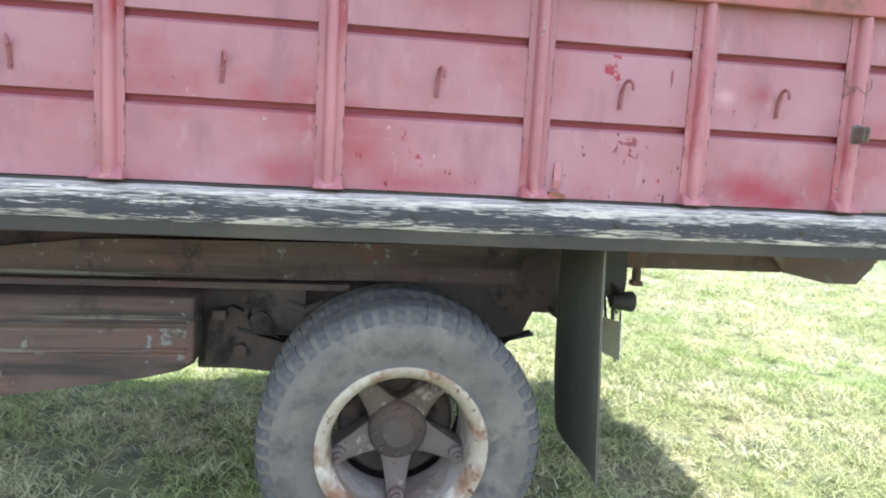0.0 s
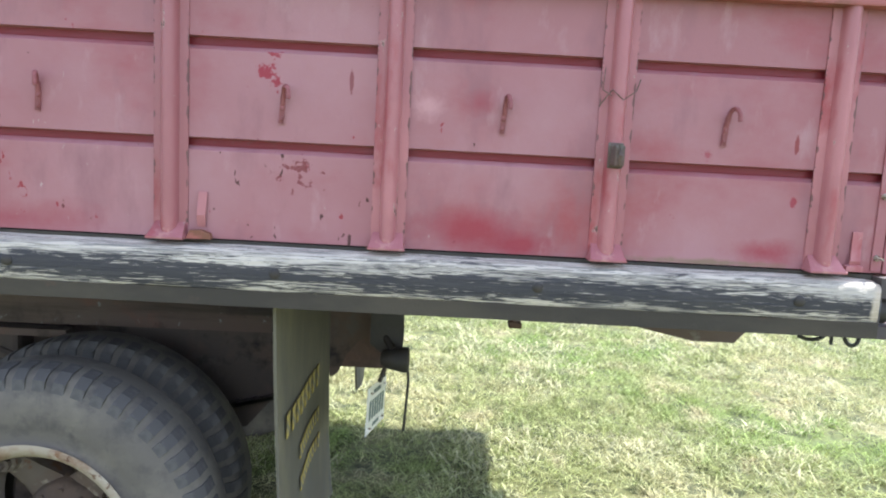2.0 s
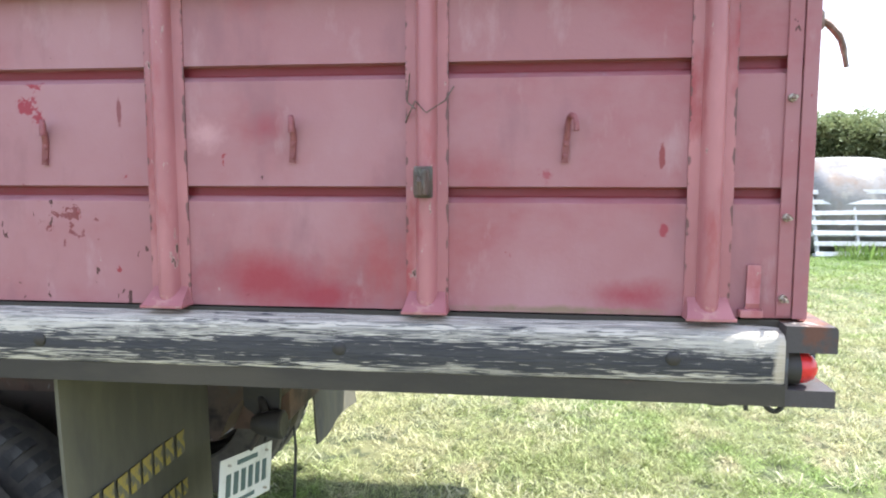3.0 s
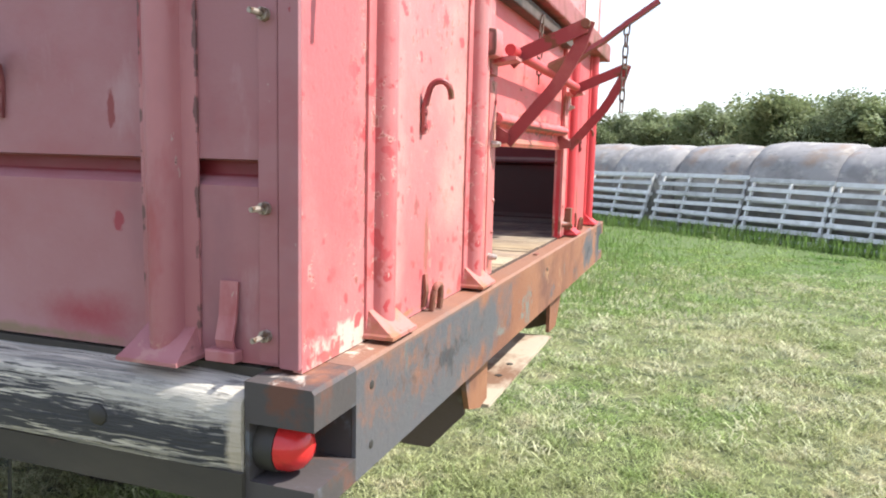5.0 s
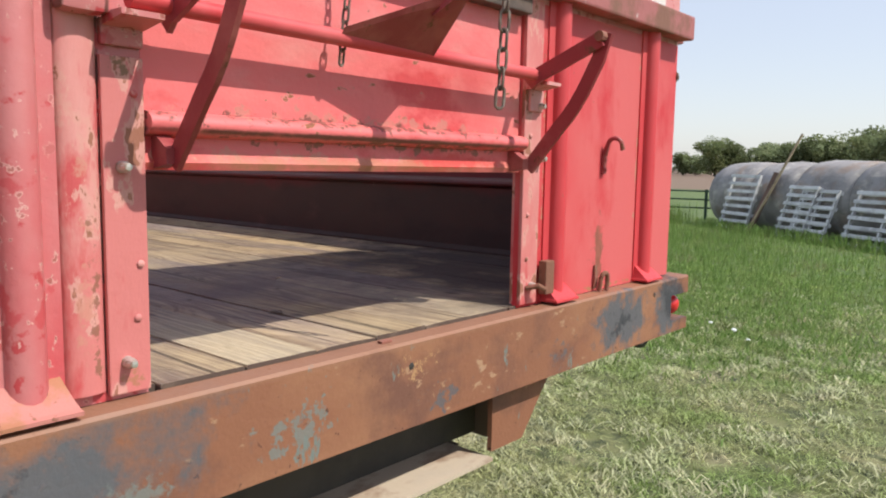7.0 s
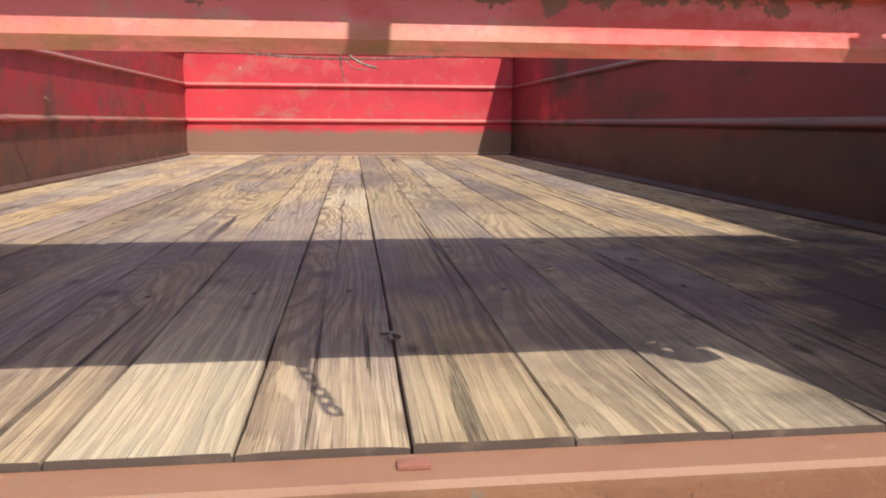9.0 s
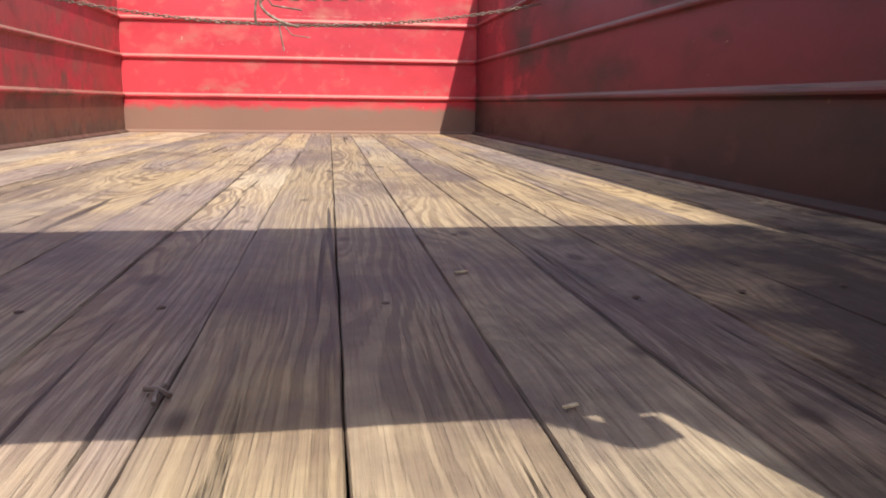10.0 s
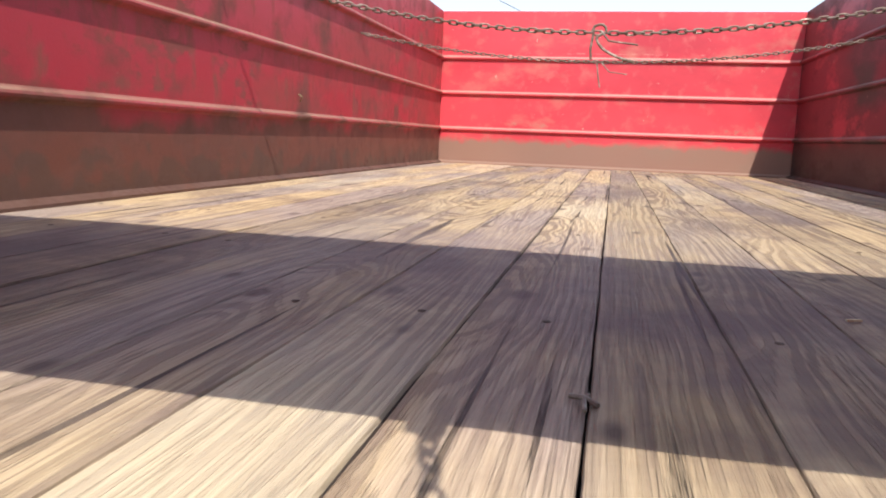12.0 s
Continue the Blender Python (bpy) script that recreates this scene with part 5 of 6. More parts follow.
box(bm, 0.014, 0.026, 1.245, 1.270, 1.3635, 1.368, 0.001)
part("slot", bm, BRACKET, bumper)
for y in (-0.012, 2.462):
    bm = bmesh.new()
    at = (0.016 if y < 1 else 0.026, y, 1.275)
    lathe(bm, [(0, 0.006), (0.014, 0.003), (0.025, -0.005), (0.031, -0.018), (0.032, -0.032), (0, -0.032)], at, "x", 24)
    lamp = part("tail_lamp", bm, LAMP_RED, bumper, "round red plastic tail lamp", 35)
    bm = bmesh.new()
    lathe(bm, [(0, -0.0325), (0.034, -0.0325), (0.035, -0.040), (0.033, -0.0595), (0, -0.0595)], at, "x", 24)
    part("lamp_housing", bm, GREASE, lamp, "black lamp housing", 35)

bm = bmesh.new()
tube(bm, curve_through([(-0.02, 2.26, 1.215), (0.0, 2.262, 1.190), (0.0, 2.30, 1.180), (-0.01, 2.352, 1.198), (-0.03, 2.39, 1.212)]), 0.011, 8)
part("cable_loop", bm, GREASE, bumper, "black cable looped under the bumper", 40)

# timber rub rail with coach bolts and steel channel below it
bm = bmesh.new()
N = 260
ring0 = []
for i in range(N + 1):
    x = -L + (L - 0.052) * i / N
    k = max(0.0, (i - (N - 8)) / 8.0)
    top = 1.352 - 0.006 * abs(noise.noise((x * 3, 1, 0))) - 0.006 * k * k
    bot = 1.250 + 0.004 * noise.noise((x * 4, 5, 0)) 
    out = -0.062 - 0.003 * noise.noise((x * 5, 2, 0)) - 0.0022 * noise.noise((x * 31, 6, 0)) + 0.008 * k * k
    chip = 0.006 + 0.007 * max(0, noise.noise((x * 2.2, 9, 0))) + 0.004 * max(0, noise.noise((x * 19, 4, 0)))
    ring0.append([bm.verts.new(p) for p in ((x, -0.003, bot), (x, out + chip * 0.6, bot), (x, out, bot + chip), (x, out - 0.001, (top + bot) / 2), (x, out, top - chip * 2.0), (x, out + chip * 1.6, top), (x, -0.003, top + 0.006))])
for q, s in zip(ring0, ring0[1:]):
    for k in range(7):
        bm.faces.new((q[k], q[(k + 1) % 7], s[(k + 1) % 7], s[k]))
bm.faces.new(ring0[0][::-1])
bm.faces.new(ring0[-1])
rail = tpart("rub_rail", bm, RAIL_WOOD, None, "weathered timber rub rail with worn black and white paint", 50)
COACH = bolt_mesh("coach_bolt", 0.015, -0.008, GREASE, "y")
for x in (-0.262, -0.93, -1.597, -2.27, -2.94, -3.61, -4.28):
    shared("coach_bolt", COACH, rail, Matrix.Translation((x, -0.062, 1.297)))
for y, s in ((-0.058, 1), (W + 0.058, -1)):
    bm = bmesh.new()
    prism(bm, [(y, 1.207), (y + s * 0.055, 1.207), (y + s * 0.055, 1.214), (y + s * 0.008, 1.214), (y + s * 0.008, 1.249), (y, 1.249)], -L, -0.05)
    tpart("side_channel", bm, DARK_STEEL, None, "dirty dark steel channel")
for y0, y1 in ((-0.003, 0.012), (W - 0.012, W + 0.003)):
    bm = bmesh.new()
    box(bm, -L, -0.05, y0, y1, 1.208, 1.366)
    tpart("side_sill", bm, DARK_STEEL)

# cross bearers under the floor
for i in range(13):
    x = -0.32 - 0.38 * i
    bm = bmesh.new()
    prism(bm, [(x - 0.03, 1.21), (x + 0.03, 1.21), (x + 0.03, 1.22), (x + 0.006, 1.22), (x + 0.006, 1.318), (x - 0.03, 1.318)], 0.012, W - 0.012, "y")
    tpart("cross_bearer", bm, RUST_STEEL)

# long sills, chassis rails, rear cross channel with its raking end plates
for y in (0.79, 1.60):
    bm = bmesh.new()
    prism(bm, [(y, 1.018), (y + 0.06, 1.018), (y + 0.06, 1.028), (y + 0.008, 1.028), (y + 0.008, 1.20), (y + 0.06, 1.20), (y + 0.06, 1.209), (y, 1.209)], -L, -0.14)
    tpart("long_sill", bm, RUST_STEEL)
    bm = bmesh.new()
    prism(bm, [(-1.36, 0.80), (-1.36, 1.016), (-3.38, 1.016), (-3.62, 0.865), (-L - 0.3, 0.865), (-L - 0.3, 0.66), (-3.62, 0.66), (-3.38, 0.80)], y, y + 0.06, "y")
    tpart("chassis_rail", bm, RUST_STEEL, None, "rusty steel chassis rail")
for pts in ([(0.665, 1.204), (0.86, 1.204), (0.86, 1.068), (0.80, 1.062), (0.72, 1.085)], [(1.602, 1.204), (1.835, 1.204), (1.80, 1.165), (1.715, 1.062), (1.602, 1.062)]):
    bm = bmesh.new()
    prism(bm, pts, -0.012, 0.0, "x")
    plate2 = tpart("hitch_plate", bm, BUMPER, None, "rusty raking steel plate")
    bm = bmesh.new()
    near = pts[0][0] < 1
    inner, low = (0.72, 0.984) if near else (1.70, 1.045)
    prism(bm, [(-0.62, 1.204), (-0.46, 1.028), (-0.245, low), (-0.09, low), (-0.012, 1.07), (-0.012, 1.204)], inner, inner + 0.010, "y")
    part("web", bm, RUST_STEEL, plate2)
bm = bmesh.new()
prism(bm, [(-0.13, 1.043), (0.006, 1.043), (0.006, 1.051), (-0.13, 1.051)], 0.862, 1.600, "y")
channel = tpart("cross_channel", bm, LEDGE, None, "rusty cross channel with a sunlit dusty ledge")
# the same channel's web, given a darker steel to stand for its shade
bm = bmesh.new()
prism(bm, [(-0.13, 1.0515), (-0.122, 1.0515), (-0.122, 1.204), (-0.13, 1.204)], 0.862, 1.698, "y")
part("channel_web", bm, DARK_STEEL, channel, "steel back of the channel, coloured dark for shade")
for y in (1.10, 1.22):
    bm = bmesh.new()
    lathe(bm, [(0, 0.001), (0.010, 0.001), (0.010, 0.0)], (0, 0, 0), "x", 10)
    ob = part("ledge_hole", bm, GREASE, channel)
    ob.matrix_basis = Matrix.Translation((-0.035, y, 1.0515)) @ pose(0, 0, 0, 0, -90, 0)
bm = bmesh.new()
tube(bm, [(-0.79, 1.612, 1.03), (-0.79, 1.612, 0.80)], 0.026, 8)
box(bm, -0.822, -0.758, 1.58, 1.644, 0.785, 0.815, 0.008)
tpart("hanger_stub", bm, RUST_STEEL)
for pts, r in (([(-0.172, 0.10, 1.168), (-0.14, 0.10, 1.160), (-0.105, 0.10, 1.168), (-0.085, 0.10, 1.200)], 0.006), ([(-0.080, 0.10, 1.205), (-0.078, 0.10, 1.148)], 0.005),
               ([(-0.048, 0.10, 1.205), (-0.040, 0.10, 1.165), (-0.022, 0.10, 1.148), (-0.004, 0.10, 1.160), (0.002, 0.10, 1.206)], 0.006)):
    bm = bmesh.new()
    tube(bm, curve_through(pts) if len(pts) > 2 else pts, r, 6)
    tpart("loose_cable", bm, CABLE)

# rusty side plates and hoist frame ahead of the wheels
bm = bmesh.new()
prism(bm, [(-L - 0.3, 0.93), (-1.75, 0.96), (-1.75, 1.12), (-3.30, 1.095), (-3.48, 1.088), (-3.78, 1.050), (-L - 0.3, 0.96)], 0.62, 0.66, "y")
prism(bm, [(-L - 0.3, 0.905), (-2.45, 0.915), (-2.45, 0.940), (-L - 0.3, 0.93)], 0.59, 0.66, "y")
tpart("hoist_frame", bm, TANK_RUST, None, "rusty hoist frame rail")
bm = bmesh.new()
prism(bm, [(-L - 0.3, 0.36), (-3.74, 0.515), (-3.20, 0.595), (-3.09, 0.615), (-3.035, 0.645), (-3.03, 0.66), (-3.03, 0.905), (-L - 0.3, 0.905)], 0.44, 0.66, "y")
bmesh.ops.bevel(bm, geom=bm.edges[:], offset=0.018, segments=3, affect="EDGES", profile=0.5)
tpart("fuel_tank", bm, TANK_RUST, None, "dented rusty tank with flaking paint", 40)
for z in (0.70, 0.80):
    bm = bmesh.new()
    tube(bm, [(-L - 0.3, 0.437, z - 0.02), (-3.06, 0.437, z)], 0.010, 8)
    tpart("tank_rib", bm, TANK_RUST, None, "", 40)
bm = bmesh.new()
for i in range(7):
    z = 0.64 - 0.014 * i
    h = 0.62 - 0.07 * i
    strap(bm, [(-2.278 - h, 0.66, z + 0.10), (-2.278 - h / 2, 0.66, z + 0.025), (-2.278, 0.66, z), (-2.278 + h / 2, 0.66, z + 0.025), (-2.278 + h, 0.66, z + 0.10)], 0.065, 0.012)
tpart("leaf_spring", bm, GREASE, None, "greasy leaf spring pack")
bm = bmesh.new()
prism(bm, [(-3.02, 0.585), (-2.72, 0.555), (-2.55, 0.60), (-2.55, 0.68), (-2.78, 0.70), (-2.84, 0.73), (-2.86, 0.80), (-2.92, 0.83), (-3.00, 0.80), (-3.02, 0.70)], 0.64, 0.70, "y")
box(bm, -2.84, -2.62, 0.60, 0.76, 0.72, 0.93, 0.02)
tube(bm, [(-2.80, 0.58, 0.78), (-2.80, 0.80, 0.78)], 0.045, 12)
tube(bm, [(-2.88, 0.60, 0.655), (-2.88, 0.66, 0.655)], 0.028, 8)
box(bm, -2.985, -2.93, 0.56, 0.64, 0.79, 0.83, 0.012)
tube(bm, [(-2.86, 0.60, 0.80), (-2.85, 0.58, 0.84), (-2.845, 0.60, 0.88)], 0.010, 7)
tube(bm, [(-2.70, 0.60, 0.86), (-2.62, 0.60, 0.83), (-2.55, 0.60, 0.86)], 0.018, 8)
box(bm, -3.06, -2.50, 0.70, 0.716, 0.555, 0.94)
tpart("spring_hanger", bm, DARK_RUST)
bm = bmesh.new()
prism(bm, [(-1.80, 1.197), (-1.36, 1.197), (-1.315, 1.13), (-1.305, 0.99), (-1.325, 0.945), (-1.365, 0.93), (-1.41, 0.955), (-1.45, 0.935), (-1.49, 0.885), (-1.52, 0.815), (-1.545, 0.80), (-1.56, 0.86), (-1.61, 0.855), (-1.66, 0.83), (-1.70, 0.74), (-1.74, 0.72), (-1.84, 0.60), (-2.05, 0.56), (-2.30, 0.60), (-2.30, 1.197)], 0.66, 0.78, "y")
tpart("rear_hanger", bm, DARK_RUST, None, "oily dark rusty spring hanger")
bm = bmesh.new()
box(bm, -1.36, -1.33, 0.78, 1.62, 0.84, 1.06, 0.006)
tpart("rear_crossmember", bm, RUST_STEEL)
bm = bmesh.new()
tube(bm, [(-2.278, 0.35, 0.49), (-2.278, 1.05, 0.49), (-2.278, 1.10, 0.49), (-2.278, 1.34, 0.49), (-2.278, 1.40, 0.49), (-2.278, 2.08, 0.49)], [0.06, 0.065, 0.16, 0.17, 0.065, 0.06], 16)
tpart("rear_axle", bm, GREASE, None, "greasy rear axle with a round differential", 40)


def wheel(y_out, s):
    """A pair of tyres on a five-spoke cast wheel; y_out is the outer sidewall and s points inwards."""
    cx, cz, R, rr = -2.267, 0.483, 0.499, 0.292
    e = new("dual_wheel")
    e.parent = truck
    e.matrix_parent_inverse = OFF
    e.location = (cx, y_out, cz)
    tagged(e, "dusty dual truck wheel with rusty cream rim")
    for k, d in enumerate((0.0, 0.285)):
        bm = bmesh.new()
        prof = [(rr - 0.012, d + 0.03), (rr, d + 0.006), (rr + 0.02, d + 0.012), (rr + 0.05, d + 0.002), (rr + 0.10, d - 0.004), (rr + 0.145, d + 0.0),
                (R - 0.045, d + 0.012), (R - 0.018, d + 0.026), (R - 0.006, d + 0.05), (R, d + 0.12), (R - 0.006, d + 0.19), (R - 0.045, d + 0.228), (rr + 0.1, d + 0.244), (rr, d + 0.235), (rr - 0.012, d + 0.21)]
        lathe(bm, [(r, s * a) for r, a in prof], (0, 0, 0), "y", 72)
        tyre = part("tyre", bm, RUBBER, e, "worn grey truck tyre" if k else "dusty grey truck tyre with shoulder lugs", 40)
        bm = bmesh.new()
        outline = [(R - 0.080, s * (d + 0.0020)), (R - 0.024, s * (d + 0.0120)), (R - 0.0015, s * (d + 0.046)), (R + 0.0025, s * (d + 0.105)), (R - 0.02, s * (d + 0.105)), (R - 0.05, s * (d + 0.05))]
        prism(bm, outline, -0.0165, 0.0165, "z")
        lug = mesh_of("lug", bm, LUG_RUBBER)
        for i in range(54):
            shared("lug", lug, tyre, Matrix.Rotation(-i * math.tau / 54, 4, "Y"))
    bm = bmesh.new()
    prof = [(rr - 0.002, 0.004), (rr + 0.006, -0.004), (rr - 0.010, -0.006), (rr - 0.030, 0.010), (rr - 0.042, 0.030), (rr - 0.045, 0.06), (rr - 0.03, 0.06), (rr - 0.02, 0.05)]
    lathe(bm, [(r, s * a) for r, a in prof], (0, 0, 0), "y", 56)
    part("rim", bm, WHEEL_RIM, e, "rusty cream steel rim", 50)
    bm = bmesh.new()
    lathe(bm, [(r, s * a) for r, a in ((rr - 0.0455, 0.055), (rr - 0.048, 0.10), (rr - 0.050, 0.30), (rr - 0.030, 0.31), (rr - 0.03, 0.055))], (0, 0, 0), "y", 56)
    part("rim_barrel", bm, BARREL, e, "dusty cream inner barrel", 50)
    bm = bmesh.new()
    lathe(bm, [(0, s * 0.160), (0.055, s * 0.160), (0.066, s * 0.172), (0.096, s * 0.178), (0.106, s * 0.190), (0.112, s * 0.215), (0.118, s * 0.350), (0, s * 0.350)], (0, 0, 0), "y", 32)
    for i in range(8):
        a = i * math.tau / 8
        lathe(bm, [(0, s * 0.166), (0.008, s * 0.166), (0.008, s * 0.185)], (0.082 * math.cos(a), 0, 0.082 * math.sin(a)), "y", 6)
    part("hub", bm, DARK_RUST, e, "dark dusty greasy hub", 40)
    bm = bmesh.new()
    lathe(bm, [(r, s * a) for r, a in ((0, 0.30), (0.10, 0.30), (0.205, 0.292), (0.218, 0.305), (0.218, 0.42), (0, 0.42))], (0, 0, 0), "y", 40)
    part("brake_drum", bm, DARK_RUST, e, "dark rusty brake drum", 40)
    for i in range(5):
        a = radians(-90 + 72 * i)
        bm = bmesh.new()
        ring = []
        for r, w, d0, d1 in ((0.09, 0.060, 0.20, 0.29), (0.14, 0.046, 0.18, 0.28), (0.20, 0.036, 0.15, 0.27), (0.232, 0.030, 0.13, 0.26), (rr - 0.046, 0.040, 0.12, 0.26)):
            ring.append([bm.verts.new((r, s * dd, ww)) for ww, dd in ((-w, d1), (-w, d0 + 0.012), (-w * 0.55, d0), (w * 0.55, d0), (w, d0 + 0.012), (w, d1))])
        for q, t2 in zip(ring, ring[1:]):
            for k in range(6):
                bm.faces.new((q[k], q[(k + 1) % 6], t2[(k + 1) % 6], t2[k]))
        bm.faces.new(ring[-1])
        lathe(bm, [(0, s * 0.082), (0.010, s * 0.082), (0.010, s * 0.102), (0.020, s * 0.104), (0.020, s * 0.122), (0.030, s * 0.126), (0.034, s * 0.160), (0, s * 0.165)], (0.226, 0, 0), "y", 8)
        bmesh.ops.transform(bm, matrix=Matrix.Rotation(-a, 4, "Y"), verts=bm.verts[:])
        part("spoke", bm, SPOKE, e, "grey cast spoke with a rim clamp", 40)
    return e


wheel(0.005, 1)
wheel(W - 0.005, -1)


def mud_flap(y0, y1, marked):
    bm = bmesh.new()
    n, k = 16, 8
    rows = []
    for j in range(n + 1):
        f = j / n
        z = 1.20 - 0.85 * f
        row = []
        for i in range(k + 1):
            g = i / k
            x = -1.603 + 0.055 * g + 0.025 * f * f + 0.024 * math.sin(g * 5 + 1) * f + 0.05 * max(0, f - 0.7) * (g - 0.3)
            row.append((x, y0 + (y1 - y0) * g, z + (0.02 * g if j == n else 0)))
        rows.append(row)
    fr = [[bm.verts.new(p) for p in r] for r in rows]
    bk = [[bm.verts.new((x - 0.009, y, z)) for x, y, z in r] for r in rows]
    for j in range(n):
        for i in range(k):
            bm.faces.new((fr[j][i], fr[j][i + 1], fr[j + 1][i + 1], fr[j + 1][i]))
            bm.faces.new((bk[j][i], bk[j + 1][i], bk[j + 1][i + 1], bk[j][i + 1]))
    for j in range(n):
        bm.faces.new((fr[j][0], fr[j + 1][0], bk[j + 1][0], bk[j][0]))
        bm.faces.new((fr[j][k], bk[j][k], bk[j + 1][k], fr[j + 1][k]))
    for i in range(k):
        bm.faces.new((fr[n][i], fr[n][i + 1], bk[n][i + 1], bk[n][i]))
        bm.faces.new((fr[0][i], bk[0][i], bk[0][i + 1], fr[0][i + 1]))
    ob = tpart("mud_flap", bm, FLAP, None, "dusty grey rubber mud flap with faded yellow markings" if marked else "dusty grey rubber mud flap", 60)
    if marked:
        # faded raking bars where worn lettering stands
        for cy, cz, length, high, tilt in ((0.275, 0.855, 0.47, 0.068, 2), (0.355, 0.718, 0.32, 0.046, 2), (0.36, 0.62, 0.34, 0.046, 2)):
            bars = 8 if high > 0.05 else 9
            for b in range(bars):
                u = -length / 2 + length * (b + 0.5) / bars
                bm = bmesh.new()
                box(bm, 0, 0.002, -length / bars * 0.37, length / bars * 0.37, -high / 2, high / 2)
                o = part("yellow_bar", bm, YELLOW, ob)
                zz = cz + u * math.sin(radians(tilt))
                f = (1.20 - zz) / 0.85
                o.matrix_basis = Matrix.Translation((-1.5985 + 0.055 * (cy + u * math.cos(radians(tilt)) - y0) / (y1 - y0) + 0.025 * f * f + 0.024 * math.sin((cy + u * math.cos(radians(tilt)) - y0) / (y1 - y0) * 5 + 1) * f, cy + u * math.cos(radians(tilt)), zz)) @ pose(0, 0, 0, tilt, 0, 0)


mud_flap(-0.004, 0.64, True)
mud_flap(1.84, 2.444, False)

# number plate on its hanger, with the rear work lamp beside it
bm = bmesh.new()
box(bm, -0.001, 0.001, -0.152, 0.152, -0.076, 0.076)
plate = tpart("number_plate", bm, PLATE_WHITE, None, "white number plate with dark bars")
PM = Matrix.Translation((-1.365, 0.487, 0.768)) @ pose(0, 0, 0, -9, 0, -7)
plate.matrix_basis = PM
for i in range(6):
    bm = bmesh.new()
    y = -0.105 + 0.042 * i
    box(bm, 0.0012, 0.002, y - 0.013, y + 0.013, -0.034, 0.030)
    part("bar", bm, PLATE_BLUE, plate)
for y0, y1, z0, z1 in ((-0.06, 0.06, 0.046, 0.060), (-0.05, 0.05, -0.062, -0.050)):
    bm = bmesh.new()
    box(bm, 0.0012, 0.002, y0, y1, z0, z1)
    part("bar", bm, PLATE_BLUE, plate)
for y in (-0.11, 0.11):
    for z in (-0.058, 0.056):
        shared("bolt", bpy.data.meshes["bolt.001"] if "bolt.001" in bpy.data.meshes else REAR_BOLT, plate, Matrix.Translation((0.0005, y, z)) @ Matrix.Scale(0.5, 4))
bm = bmesh.new()
tube(bm, [(-1.34, 0.66, 1.0), (-1.32, 0.60, 0.93), (-1.345, 0.54, 0.88), (-1.358, 0.50, 0.845)], 0.008, 7)
tube(bm, [(-1.34, 0.72, 1.0), (-1.34, 0.66, 0.92), (-1.35, 0.60, 0.83)], 0.006, 7)
tpart("plate_hanger", bm, GREASE)
bm = bmesh.new()
lathe(bm, [(0, -0.05), (0.022, -0.046), (0.034, -0.02), (0.043, 0.03), (0.043, 0.045), (0.038, 0.05), (0, 0.046)], (-1.312, 0.53, 0.915), "x", 20)
tube(bm, [(-1.36, 0.60, 1.0), (-1.34, 0.56, 0.97), (-1.32, 0.53, 0.95)], 0.012, 8)
prism(bm, [(-1.40, 1.19), (-1.295, 1.19), (-1.285, 1.00), (-1.292, 0.905), (-1.315, 0.870), (-1.345, 0.878), (-1.362, 0.925), (-1.40, 0.955)], 0.565, 0.580, "y")
tpart("rear_lamp", bm, GREASE, None, "round black rear lamp", 40)
bm = bmesh.new()
tube(bm, [(-1.33, 0.62, 0.93), (-1.29, 0.63, 0.84), (-1.27, 0.64, 0.87), (-1.265, 0.64, 0.80), (-1.275, 0.64, 0.62)], 0.005, 6)
tpart("loose_cable", bm, CABLE)

# ---- things in and on the box ----
chain("chain", "rusty pull chain hanging from the gate handle", [(0.233, 1.303, 1.995), (0.229, 1.294, 1.768)], 0.029, 0.0026, "gate chains")
chain("chain", "thin rusty chain hanging down the gate", [(0.033, 1.165, 2.00), (0.030, 1.16, 1.93), (0.033, 1.145, 1.835)], 0.022, 0.0022, "gate chains")


def sag(a, b, low, n=18):
    a, b = Vector(a), Vector(b)
    return [a.lerp(b, i / n) - Vector((0, 0, low * (1 - (2 * i / n - 1) ** 2))) for i in range(n + 1)]


UP = sag((-1.92, 0.032, 2.045), (-2.05, 2.408, 2.055), 0.186)
chain("chain", "rusty chain sagging across the box between both sides", UP, 0.023, 0.0030, "box chains")
LOW = sag((-3.32, 0.032, 2.038), (-3.47, 2.408, 2.065), 0.125)
chain("chain", "thinner rusty chain sagging across the box", LOW, 0.022, 0.0029, "box chains")
bm = bmesh.new()
tube(bm, curve_through([(-1.985, 1.182, 1.868), (-1.985, 1.190, 1.884), (-1.98, 1.212, 1.886), (-1.98, 1.220, 1.868), (-1.975, 1.196, 1.850), (-1.975, 1.212, 1.822), (-1.975, 1.255, 1.798), (-1.975, 1.300, 1.786)]), 0.0042, 7)
hook = new("chain_hook", mesh_of("chain_hook", bm, IRON, 50))
tagged(hook, "bent iron hook tied into the slack of a chain", "hook")
